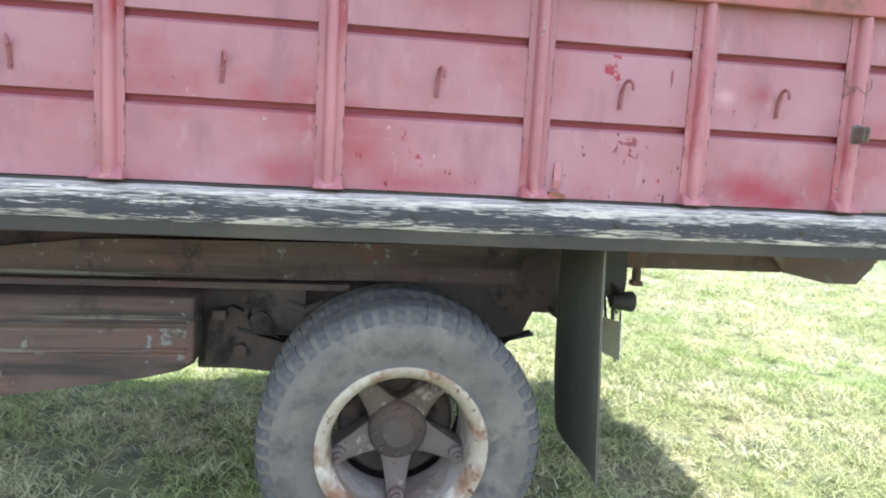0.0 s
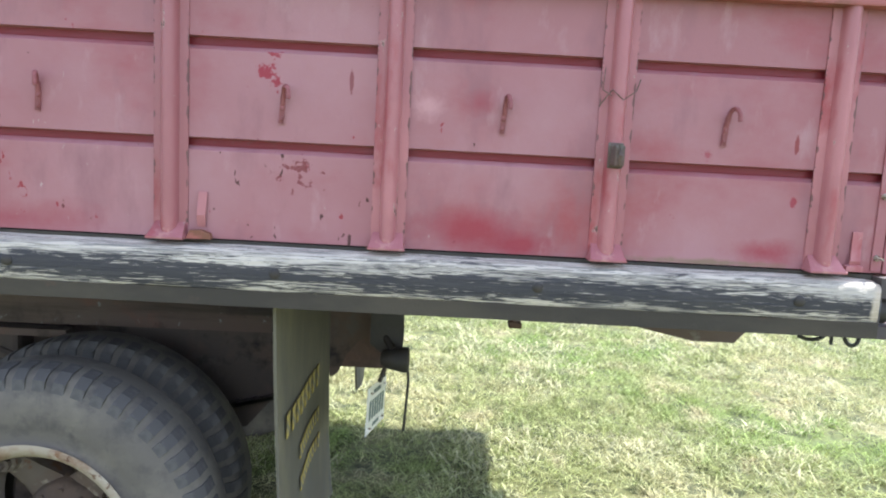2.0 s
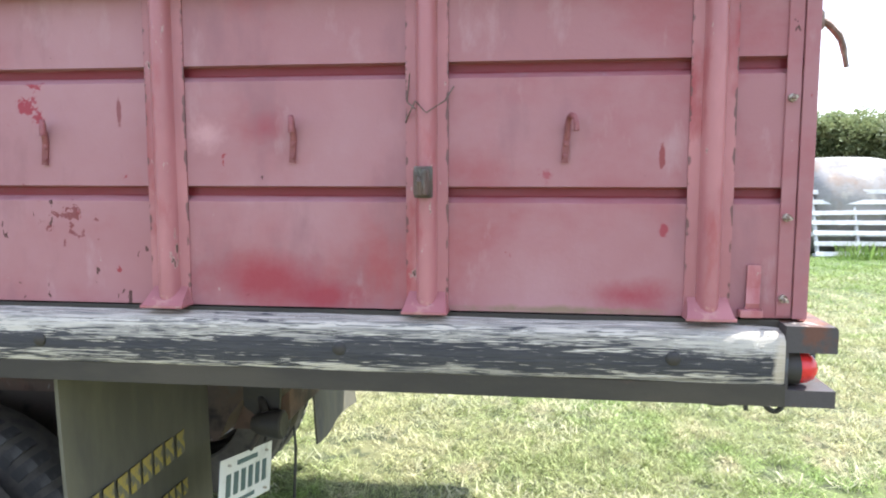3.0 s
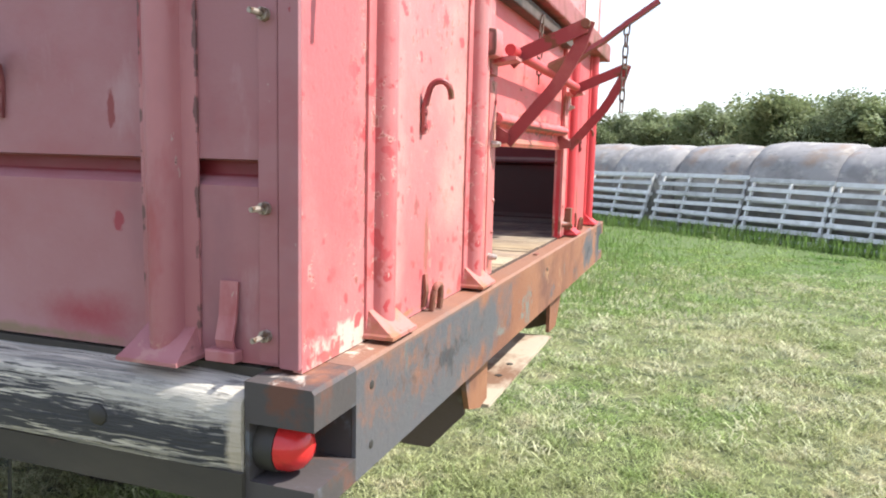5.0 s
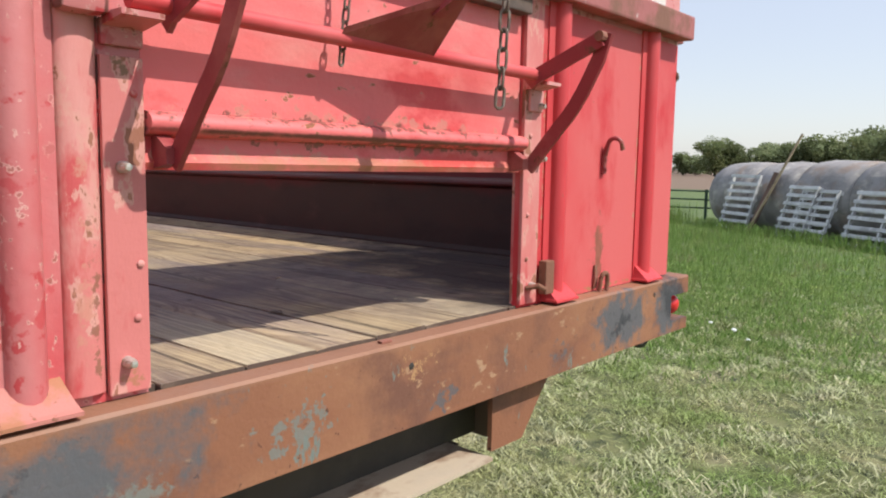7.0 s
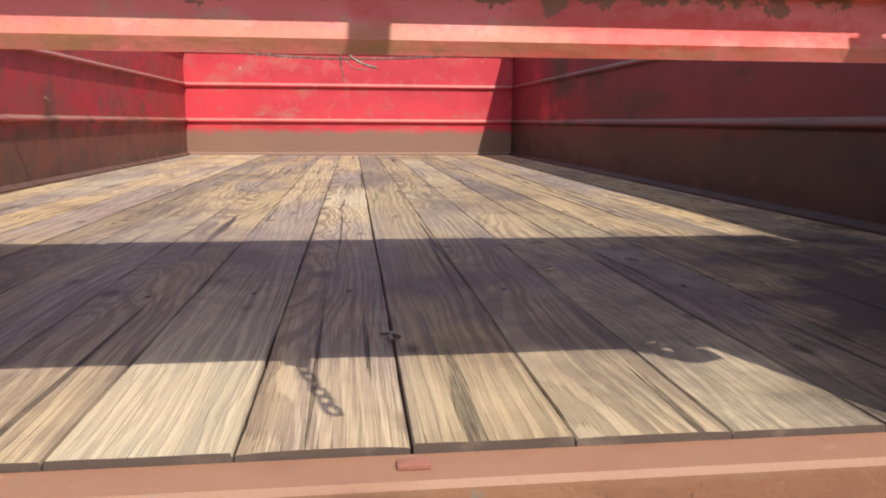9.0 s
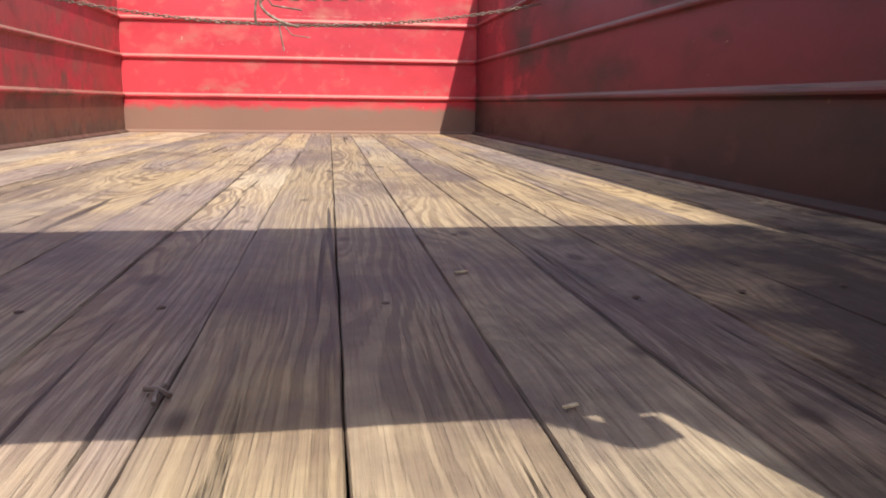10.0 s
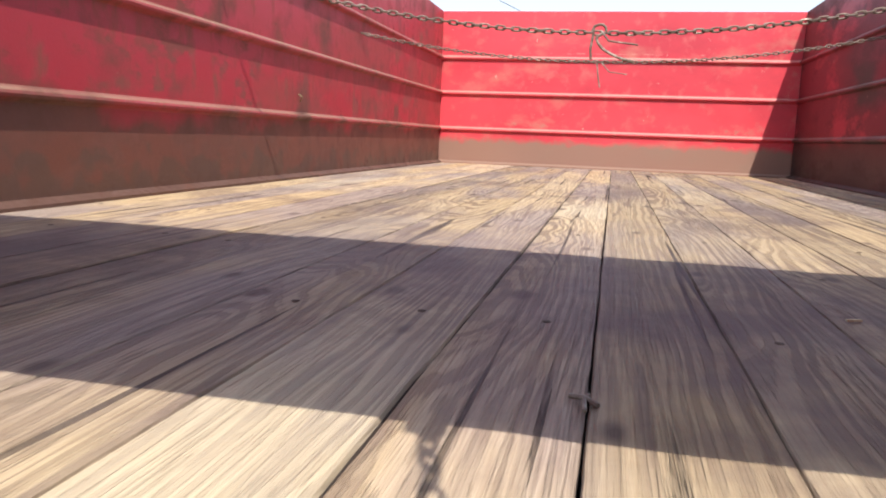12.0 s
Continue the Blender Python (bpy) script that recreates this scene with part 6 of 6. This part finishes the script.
for pts, lab in (([(-1.98, 1.187, 1.87), (-1.982, 1.180, 1.82), (-1.98, 1.183, 1.79)], "frayed wire tail hanging from a chain"), ([(-3.39, 1.16, 1.925), (-3.39, 1.17, 1.86), (-3.388, 1.18, 1.81)], "wire tail hanging from the thinner chain")):
    bm = bmesh.new()
    tube(bm, pts, 0.0035, 6)
    tube(bm, [(pts[0][0], pts[0][1] + 0.02, pts[0][2]), (pts[1][0] + 0.02, pts[1][1] + 0.05, pts[1][2] + 0.02), (pts[1][0] + 0.02, pts[1][1] + 0.13, pts[1][2] + 0.01)], 0.003, 6)
    o = new("wire_tail", mesh_of("wire_tail", bm, IRON, 50))
    tagged(o, lab, "wire")
for x, y, r, s in ((-0.66, 1.54, 20, 0.75), (-0.235, 1.543, 25, 0.55), (-2.35, 2.30, 40, 0.6)):
    bm = bmesh.new()
    box(bm, -0.003, 0.003, -0.012, 0.012, 0, 0.003, 0.0008)
    o = new("wood_chip", mesh_of("wood_chip", bm, SPLINTER))
    o.matrix_basis = Matrix.Translation((x, y, Z0 + 0.002)) @ pose(0, 0, 0, 0, 0, r) @ Matrix.Scale(s, 4)
    tagged(o, "small pale wood chip lying on the planks", "wood chip", "chips on the floor")
bm = bmesh.new()
tube(bm, [(-0.30, 1.245, 1.3735), (-0.292, 1.256, 1.376), (-0.283, 1.266, 1.374)], 0.0022, 6)
tube(bm, [(-0.302, 1.259, 1.375), (-0.292, 1.256, 1.376), (-0.27, 1.257, 1.374)], 0.0018, 6)
o = new("twig", mesh_of("twig", bm, IRON, 50))
tagged(o, "short bent wire twig caught between two floor boards", "twig")
for t0 in (((-2.6, 0.031, 1.675), (-2.55, 0.046, 1.70)),):
    bm = bmesh.new()
    tube(bm, [t0[0], ((t0[0][0] + t0[1][0]) / 2, 0.05, 1.69), t0[1]], 0.003, 5)
    o = new("straw", mesh_of("straw", bm, POLE_WOOD))
    tagged(o, "pale straw caught on the box side", "straw")

# ---- beyond the truck: bales, pallets, fence, trees ----
def bale_mesh(seed):
    """A round hay bale lying along x, sagged and dimpled by its net wrap."""
    rng = random.Random(seed)
    bm = bmesh.new()
    R, H, steps = 1.03, 0.945, 40
    prof = [(0.0, -H), (R * 0.5, -H + 0.02), (R * 0.86, -H + 0.04), (R * 0.95, -H + 0.09), (R * 0.985, -H * 0.6), (R, 0), (R * 0.985, H * 0.6), (R * 0.95, H - 0.09), (R * 0.86, H - 0.04), (R * 0.5, H - 0.02), (0.0, H)]
    lathe(bm, prof, (0, 0, 0), "x", steps)
    for v in bm.verts:
        p = v.co
        k = 1 + 0.03 * noise.noise((p.x * 1.5 + seed, p.y * 1.5, p.z * 1.5)) + 0.012 * noise.noise((p.x * 6 + seed, p.y * 6, p.z * 6))
        p.y *= k
        p.z *= k
        if p.z < -0.90:
            p.z = -0.90 + (p.z + 0.90) * 0.15
        p.z *= 1.0 if p.z < 0 else 0.97
    return mesh_of("wrap", bm, HAY, 60)


ROW = [Vector((-6.7, 23.3, 0)), Vector((4.89, 14.92, 0)), Vector((11.0, 15.5, 0))]


def row_point(d):
    """A place d metres along the row of bales, and its heading."""
    for a, b in zip(ROW, ROW[1:]):
        n = (b - a).length
        if d <= n or b is ROW[-1]:
            w = (b - a) / n
            return a + w * d, math.degrees(math.atan2(w.y, w.x))
        d -= n


WRAPS = [bale_mesh(k) for k in range(4)]
for i, d in enumerate([0.07 + 1.90 * k for k in range(7)] + [13.20] + [15.0 + 1.90 * k for k in range(4)]):
    p, h = row_point(d)
    e = thing("round_bale", "weathered grey net-wrapped round hay bale in a row", "hay bale", (p.x, p.y, GZ), "row of round bales")
    ob = new("wrap", WRAPS[i % 4])
    ob.parent = e
    s = random.uniform(1.0, 1.08)
    ob.matrix_basis = Matrix.Translation((0, random.uniform(-0.06, 0.06) - (0.15 if d > 14 else 0), 0.915 * s)) @ pose(0, 0, 0, 0, 0, h + random.uniform(-4, 4)) @ Matrix.Scale(s, 4)
    bm = bmesh.new()
    lathe(bm, [(0, 0.004), (0.3, 0.003), (0.70, -0.004), (0.84, -0.02), (0.84, -0.05)], (0, 0, 0), "x", 28)
    for v in bm.verts:
        v.co.x += 0.015 * noise.noise(v.co * 5)
    o2 = part("bale_end", bm, HAY_END, e)
    o2.matrix_basis = ob.matrix_basis @ pose(0, 0, 0, 0, 0, 180) @ Matrix.Translation((0.940, 0, 0))


def slat_mesh(name, a, b, c):
    bm = bmesh.new()
    box(bm, -a / 2, a / 2, -b / 2, b / 2, -c / 2, c / 2, 0.004)
    return mesh_of(name, bm, PALLET)


def make_pallet(width, high, stringers, slats):
    e = thing("pallet", "bleached white wooden pallet leaning on the bales", "pallet", (0, 0, 0), "leaning pallets")
    sl = slat_mesh("slat", width, 0.018, 0.09)
    st = slat_mesh("stringer", 0.045, 0.085, high)
    for i in range(stringers):
        x = -width / 2 + 0.07 + (width - 0.14) * i / (stringers - 1)
        shared("stringer", st, e, Matrix.Translation((x, -0.0, high / 2)))
    for j in range(slats):
        z = 0.06 + (high - 0.12) * j / (slats - 1)
        for y in (-0.055, 0.055):
            if y < 0 or j % 2 == 0:
                shared("slat", sl, e, Matrix.Translation((0, y, z)) @ pose(0, 0, 0, 0, random.uniform(-0.7, 0.7), 0))
    return e


for d0, d1, high, stringers, slats, lean, turn in ((0.45, 1.75, 1.62, 2, 8, 15, 0), (2.95, 4.05, 1.40, 3, 7, 19, -2), (3.55, 4.70, 1.34, 3, 7, 21, 2), (5.25, 8.20, 1.36, 4, 7, 20, 0), (8.42, 10.66, 1.40, 4, 7, 20, 1),
                                                    (10.72, 12.50, 1.36, 3, 7, 19, 0), (12.52, 14.20, 1.34, 3, 7, 19, 0), (13.97, 16.45, 1.36, 4, 7, 19, 0), (16.55, 18.75, 1.36, 4, 7, 20, 1)):
    p, h = row_point((d0 + d1) / 2)
    nrm = Vector((math.sin(radians(h)), -math.cos(radians(h)), 0))
    q = p + nrm * (1.52 if d0 > 2 else 1.45)
    e = make_pallet(d1 - d0, high, stringers, slats)
    e.matrix_basis = Matrix.Translation((q.x, q.y, GZ - 0.01)) @ pose(0, 0, 0, 0, 0, h + turn) @ pose(0, 0, 0, -lean, 0, 0)

# boards and a pole that lean on the first bales
p, h = row_point(2.0)
nrm = Vector((math.sin(radians(h)), -math.cos(radians(h)), 0))
bm = bmesh.new()
box(bm, -0.10, 0.10, -0.02, 0.02, 0, 1.75, 0.005)
o = new("old_board", mesh_of("old_board", bm, BROWN_WOOD))
o.matrix_basis = Matrix.Translation(p + nrm * 1.55 + Vector((0, 0, GZ))) @ pose(0, 0, 0, 0, 0, h) @ pose(0, 0, 0, -20, 8, 0)
tagged(o, "dark brown old board leaning on a bale", "board")
bm = bmesh.new()
tube(bm, [(0, 0, 0), (0.02, 0, 1.3), (0, 0.01, 2.9)], [0.04, 0.036, 0.03], 8)
o = new("wooden_pole", mesh_of("wooden_pole", bm, POLE_WOOD, 40))
o.matrix_basis = Matrix.Translation(p + nrm * 1.6 + Vector((0, 0, GZ))) @ pose(0, 0, 0, 0, 0, h) @ pose(0, 0, 0, -20, 14, 0)
tagged(o, "long tan wooden pole leaning on the bales", "pole")

# green pipe fence before the ploughed field
fence = thing("pipe_fence", "green painted pipe fence with rusty joints", "fence", (-11.2, 24.6, GZ))
bm = bmesh.new()
tube(bm, [(0, 0, 0), (0, 0, 1.02)], 0.05, 10)
POSTM = mesh_of("fence_post", bm, FENCE_GREEN, 40)
bm = bmesh.new()
tube(bm, [(0, 0, 0), (2.4, 0, 0)], 0.028, 8)
RAILM = mesh_of("fence_rail", bm, FENCE_GREEN, 40)
for i in range(-5, 6):
    shared("fence_post", POSTM, fence, Matrix.Translation((2.4 * i, 0.35 * i, 0)))
    if i < 5:
        for z in (0.40, 0.68, 0.96):
            shared("fence_rail", RAILM, fence, Matrix.Translation((2.4 * i, 0.35 * i, z)) @ pose(0, 0, 0, 0, 0, math.degrees(math.atan2(0.35, 2.4))))


def tree_variant(seed):
    rng = random.Random(seed)
    e = thing("tree", "leafy dark green tree in a distant hedgerow", "tree", (0, 0, -80), "distant trees")
    high = rng.uniform(6.5, 8.5)
    bm = bmesh.new()
    tube(bm, [(0, 0, -0.2), (0.1, 0.05, high * 0.3), (0.0, 0.1, high * 0.62)], [0.24, 0.17, 0.07], 8)
    for k in range(7):
        a = rng.uniform(0, math.tau)
        z = high * rng.uniform(0.2, 0.5)
        r = rng.uniform(1.2, 2.4)
        tube(bm, [(0.05, 0.05, z), (r * 0.5 * math.cos(a), r * 0.5 * math.sin(a), z + 0.7), (r * math.cos(a), r * math.sin(a), z + 1.7)], [0.09, 0.06, 0.03], 6)
    part("trunk", bm, BARK, e)
    vs, fs = [], []
    blobs = [(rng.gauss(0, 1.35), rng.gauss(0, 1.35), high * rng.uniform(0.18, 0.86), rng.uniform(0.8, 1.6)) for _ in range(34)]
    for bx, by, bz, br in blobs:
        for _ in range(170):
            u = Vector((rng.gauss(0, 1), rng.gauss(0, 1), rng.gauss(0, 0.8))).normalized() * br * rng.uniform(0.55, 1.05)
            c = Vector((bx, by, bz)) + u
            if c.z < 0.3:
                continue
            a = Vector((rng.gauss(0, 1), rng.gauss(0, 1), rng.gauss(0, 0.6))).normalized()
            b = a.orthogonal().normalized()
            s = rng.uniform(0.12, 0.26)
            i = len(vs)
            vs += [tuple(c + a * s), tuple(c + b * s * 0.6), tuple(c - a * s), tuple(c - b * s * 0.6)]
            fs.append((i, i + 1, i + 2, i + 3))
    me = bpy.data.meshes.new("crown")
    me.from_pydata(vs, [], fs)
    me.materials.append(LEAF)
    o = new("crown", me)
    o.parent = e
    return e


FAR = 1.8
VARIANTS = [tree_variant(40 + k) for k in range(6)]
rng = random.Random(5)
made = 0
for row, (ax, ay, bx, by, n) in enumerate(((-150, 138, 8, 95, 46), (-150, 146, 30, 104, 40), (6, 88, 75, 66, 22), (10, 95, 80, 74, 18))):
    for i in range(n):
        f = (i + rng.uniform(-0.35, 0.35)) / (n - 1)
        x, y = ax + (bx - ax) * f, ay + (by - ay) * f + rng.uniform(-3, 3)
        s = rng.uniform(0.72, 1.0) * (1.0 if x < -22 else 1.12 if x < 4 else 1.2)
        s *= FAR * (0.80 if -44 < x < -24 else 0.55 if x <= -44 else 0.92 if x < -8 else 1.0)
        m = Matrix.Translation((x * FAR, y * FAR, GZ)) @ pose(0, 0, 0, 0, 0, rng.uniform(0, 360)) @ Matrix.Diagonal((s * rng.uniform(0.95, 1.3), s * 1.1, s, 1))
        src = VARIANTS[made % 6]
        if made < 6:
            src.matrix_basis = m
        else:
            o = copy_thing(src, m)
            o.matrix_basis = m
        made += 1

# overhead line beyond the front of the box
line = thing("overhead_line", "thin dark overhead cable slung down from a wooden pole", "power line", (-19.8, -12.0, GZ))
bm = bmesh.new()
tube(bm, sag((0, 0, 10.15), (0, 15.5, 2.5), 0.06, 20), 0.012, 6)
part("cable", bm, CABLE, line, "", 40)
for y, z, r in ((0, 10.3, 0.14), (15.5, 2.6, 0.07)):
    bm = bmesh.new()
    tube(bm, [(0, y, -0.3), (0, y, z)], [r, r * 0.75], 10)
    part("pole", bm, POLE_WOOD, line, "weathered wooden pole", 40)


# ---- grass ----
def grass(name, label, spots, mat, kind="stuff", category="grass"):
    """spots: numpy rows of x, y, height, lean, width. One two-faced blade each."""
    rg = np.random.RandomState(3)
    n = len(spots)
    x, y, h, lean, w = spots.T
    z = np.array([ground_height(a, b) for a, b in zip(x, y)])
    a = rg.uniform(0, math.tau, n)
    b = rg.uniform(0, math.tau, n)
    sx, sy = np.cos(a) * w / 2, np.sin(a) * w / 2
    tx, ty = np.cos(b) * lean, np.sin(b) * lean
    v = np.zeros((n, 5, 3))
    v[:, 0] = np.stack([x - sx, y - sy, z - 0.004], 1)
    v[:, 1] = np.stack([x + sx, y + sy, z - 0.004], 1)
    lying = lean > 1.8 * h
    mid, tip = np.where(lying, h, h * 0.65), np.where(lying, h * 0.3, h)
    v[:, 2] = np.stack([x + sx * 0.8 + tx * 0.45, y + sy * 0.8 + ty * 0.45, z + mid], 1)
    v[:, 3] = np.stack([x - sx * 0.8 + tx * 0.45, y - sy * 0.8 + ty * 0.45, z + mid], 1)
    v[:, 4] = np.stack([x + tx + ty * 0.25, y + ty - tx * 0.25, z + tip], 1)
    base = np.arange(n)[:, None] * 5
    quads = base + np.array([[0, 1, 2, 3]])
    tris = base + np.array([[3, 2, 4]])
    me = bpy.data.meshes.new(name)
    me.from_pydata(v.reshape(-1, 3).tolist(), [], quads.tolist() + tris.tolist())
    me.materials.append(mat)
    return tagged(new(name, me), label, category, kind=kind)


def scatter(x0, x1, y0, y1, per, low, high, wide, seed, grain=7.5):
    rg = np.random.RandomState(seed)
    n = int((x1 - x0) * (y1 - y0) * per)
    x, y = rg.uniform(x0, x1, n), rg.uniform(y0, y1, n)
    c = np.array([noise.noise((a * 1.3, b * 1.3, 4.0)) * 0.6 + 0.9 * noise.noise((a * grain, b * grain, 7.0)) for a, b in zip(x, y)])
    keep = rg.uniform(-0.46, 0.42, n) < c
    h = np.clip(rg.uniform(low, high, n) * (1 + 1.1 * c), 0.004, None)
    lean = np.abs(rg.normal(0.75, 0.5, n)) * h
    flat = rg.uniform(0, 1, n) < 0.84
    lean[flat] = rg.uniform(0.05, 0.15, flat.sum())
    h[flat] = rg.uniform(0.010, 0.030, flat.sum()) + 0.035 * np.clip(c[flat], 0, 1)
    w = rg.uniform(0.6, 1.3, n) * wide
    return np.stack([x, y, np.clip(h, 0.006, None), lean, w], 1)[keep]


spots = np.concatenate([
    scatter(-5.2, 3.6, 0.1, 4.2, 5600, 0.012, 0.045, 0.005, 1),
    scatter(-4.0, 4.6, 4.2, 7.5, 3800, 0.012, 0.050, 0.006, 2, 5.0),
    scatter(-5.0, 5.5, 7.5, 10.5, 900, 0.015, 0.055, 0.009, 6, 4.0)])
grass("grass", "short mown grass with dry straw-coloured patches", spots, GRASS)
spots = np.concatenate([
    scatter(-6.5, 6.5, 7.5, 10.0, 500, 0.015, 0.07, 0.011, 5, 2.0),
    scatter(-6.5, 6.5, 10.0, 13.5, 1300, 0.015, 0.07, 0.011, 3, 4.0),
    scatter(-14, 7, 13.5, 26, 200, 0.02, 0.09, 0.022, 4, 2.0)])
grass("grass", "lush green grass towards the hay bales", spots, LUSH)
rg = np.random.RandomState(21)
mats = []
for x0, x1, y0, y1, per in ((-5.0, 5.0, 0.6, 4.5, 10), (-3.5, 5.0, 4.5, 8.0, 11), (-3.5, 5.0, 8.0, 11.0, 4)):
    for _ in range(int((x1 - x0) * (y1 - y0) * per)):
        cx, cy, r = rg.uniform(x0, x1), rg.uniform(y0, y1), rg.uniform(0.05, 0.17)
        n = int(1300 * r * r) + 24
        q = rg.normal(0, 1, (n, 2)) * (r * 0.55)
        mats.append(np.stack([cx + q[:, 0] * 1.3, cy + q[:, 1], np.clip(rg.uniform(0.022, 0.070, n) * (1.2 - np.hypot(q[:, 0], q[:, 1]) / (2.2 * r)), 0.006, None), rg.uniform(0.06, 0.15, n), rg.uniform(0.005, 0.009, n) * (1.0 if cy < 4 else 1.35)], 1))
grass("cut_grass", "pale dried clippings lying in loose mats on the lawn", np.concatenate(mats), CLIPPINGS, category="clippings")
rg = np.random.RandomState(9)
tall = []
for cx, cy, sx, sy, n, lo, hi in ((-1.9, 7.6, 0.9, 0.8, 3500, 0.03, 0.10), (-2.6, 10.0, 1.6, 1.6, 9000, 0.03, 0.12), (-4.5, 14.0, 2.4, 2.4, 9000, 0.06, 0.22), (-9.8, 22.2, 0.7, 0.5, 2600, 0.25, 0.85), (-7.2, 17.5, 1.6, 1.8, 6000, 0.08, 0.30)):
    q = np.stack([rg.normal(cx, sx, n), rg.normal(cy, sy, n), rg.uniform(lo, hi, n), rg.uniform(0.02, 0.10, n), rg.uniform(0.008, 0.016, n)], 1)
    tall.append(q)
for i in range(172):
    p, h = row_point(i * 0.115)
    nrm = Vector((math.sin(radians(h)), -math.cos(radians(h)), 0))
    n = 40
    d = rg.uniform(1.45, 2.0, n)
    k = rg.uniform(-0.1, 0.1, n)
    tall.append(np.stack([p.x + nrm.x * d + k, p.y + nrm.y * d + k, rg.uniform(0.06, 0.38, n), rg.uniform(0.02, 0.15, n), rg.uniform(0.010, 0.020, n)], 1))
grass("weeds", "taller green weeds in tufts and along the pallets", np.concatenate(tall), WEED, category="weeds")
for x, y, s in ((-1.71, 7.95, 0.7), (-2.03, 8.15, 0.6), (-1.45, 7.6, 0.5)):
    bm = bmesh.new()
    bmesh.ops.create_icosphere(bm, subdivisions=2, radius=0.04 * s)
    for v in bm.verts:
        v.co.z *= 0.6
        v.co *= 1 + 0.35 * noise.noise(v.co * 40)
    o = new("litter_scrap", mesh_of("litter_scrap", bm, LITTER))
    o.location = (x, y, GZ + 0.06)
    tagged(o, "crumpled white scrap lying in the grass", "litter", "scraps in the grass")

# ---- floor planks, one by one ----
bm = bmesh.new()
box(bm, -L + 0.01, -0.012, 0.014, W - 0.014, 1.322, 1.334)
floor_base = tpart("bed_floor", bm, GREASE, None, "weathered plank floor of the box")
EDGES = [0.031, 0.182, 0.316, 0.450, 0.584, 0.718, 0.853, 0.989, 1.125, 1.258, 1.387, 1.517, 1.653, 1.786, 1.920, 2.054, 2.188, 2.322, 2.409]
rng = random.Random(11)
for k, (y0, y1) in enumerate(zip(EDGES, EDGES[1:])):
    x = (-0.0005 if 0.80 < (y0 + y1) / 2 < 1.72 else -0.014) - rng.uniform(0, 0.005)
    ends = [x, -L + 0.016]
    wide = 0.0010 if y0 > 1.6 else 0.0004
    g0, g1 = wide + rng.uniform(0, 0.0010), wide + rng.uniform(0, 0.0010)
    bm = bmesh.new()
    n = 110
    rows = []
    cup = rng.uniform(-0.0015, 0.0015)
    lift = rng.uniform(-0.0012, 0.0012)
    for i in range(n + 1):
        f = i / n
        xx = ends[0] + (ends[1] - ends[0]) * f ** 1.6
        e0 = y0 + g0 + 0.0016 * noise.noise((xx * 6, k * 3.7, 0)) + 0.0022 * max(0, noise.noise((xx * 26, k * 5.1, 2)) - 0.15)
        e1 = y1 - g1 - 0.0016 * noise.noise((xx * 6, k * 3.7 + 9, 0)) - 0.0022 * max(0, noise.noise((xx * 26, k * 5.1 + 7, 2)) - 0.15)
        zt = Z0 + lift + 0.0012 * noise.noise((xx * 2, k, 0))
        row = [(xx, e0 + 0.001, 1.334), (xx, e0, zt - 0.0035)]
        for j in range(7):
            g = j / 6
            row.append((xx, e0 + 0.0014 + (e1 - e0 - 0.0028) * g, zt + cup * (4 * (g - 0.5) ** 2) - (0.0008 if j in (0, 6) else 0)))
        row += [(xx, e1, zt - 0.0035), (xx, e1 - 0.001, 1.334)]
        rows.append([bm.verts.new(p) for p in row])
    for q, s in zip(rows, rows[1:]):
        for j in range(len(q) - 1):
            f = bm.faces.new((q[j], q[j + 1], s[j + 1], s[j]))
            f.material_index = 1 if j < 1 or j > len(q) - 3 else 0
    for f in (bm.faces.new(rows[0]), bm.faces.new(rows[-1][::-1])):
        f.material_index = 1
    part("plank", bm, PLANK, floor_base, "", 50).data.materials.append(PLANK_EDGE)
NAIL = bolt_mesh("nail_head", 0.005, 0.001, PLANK_EDGE, "x")
for k, (y0, y1) in enumerate(zip(EDGES, EDGES[1:])):
    for x in (-0.54, -0.92, -1.30, -1.68, -2.06):
        if rng.random() < 0.6:
            shared("nail_head", NAIL, floor_base, Matrix.Translation((x + rng.uniform(-0.02, 0.02), (y0 + y1) / 2 + rng.uniform(-0.02, 0.02), Z0 + 0.0015)) @ pose(0, 0, 0, 0, -90, 0))
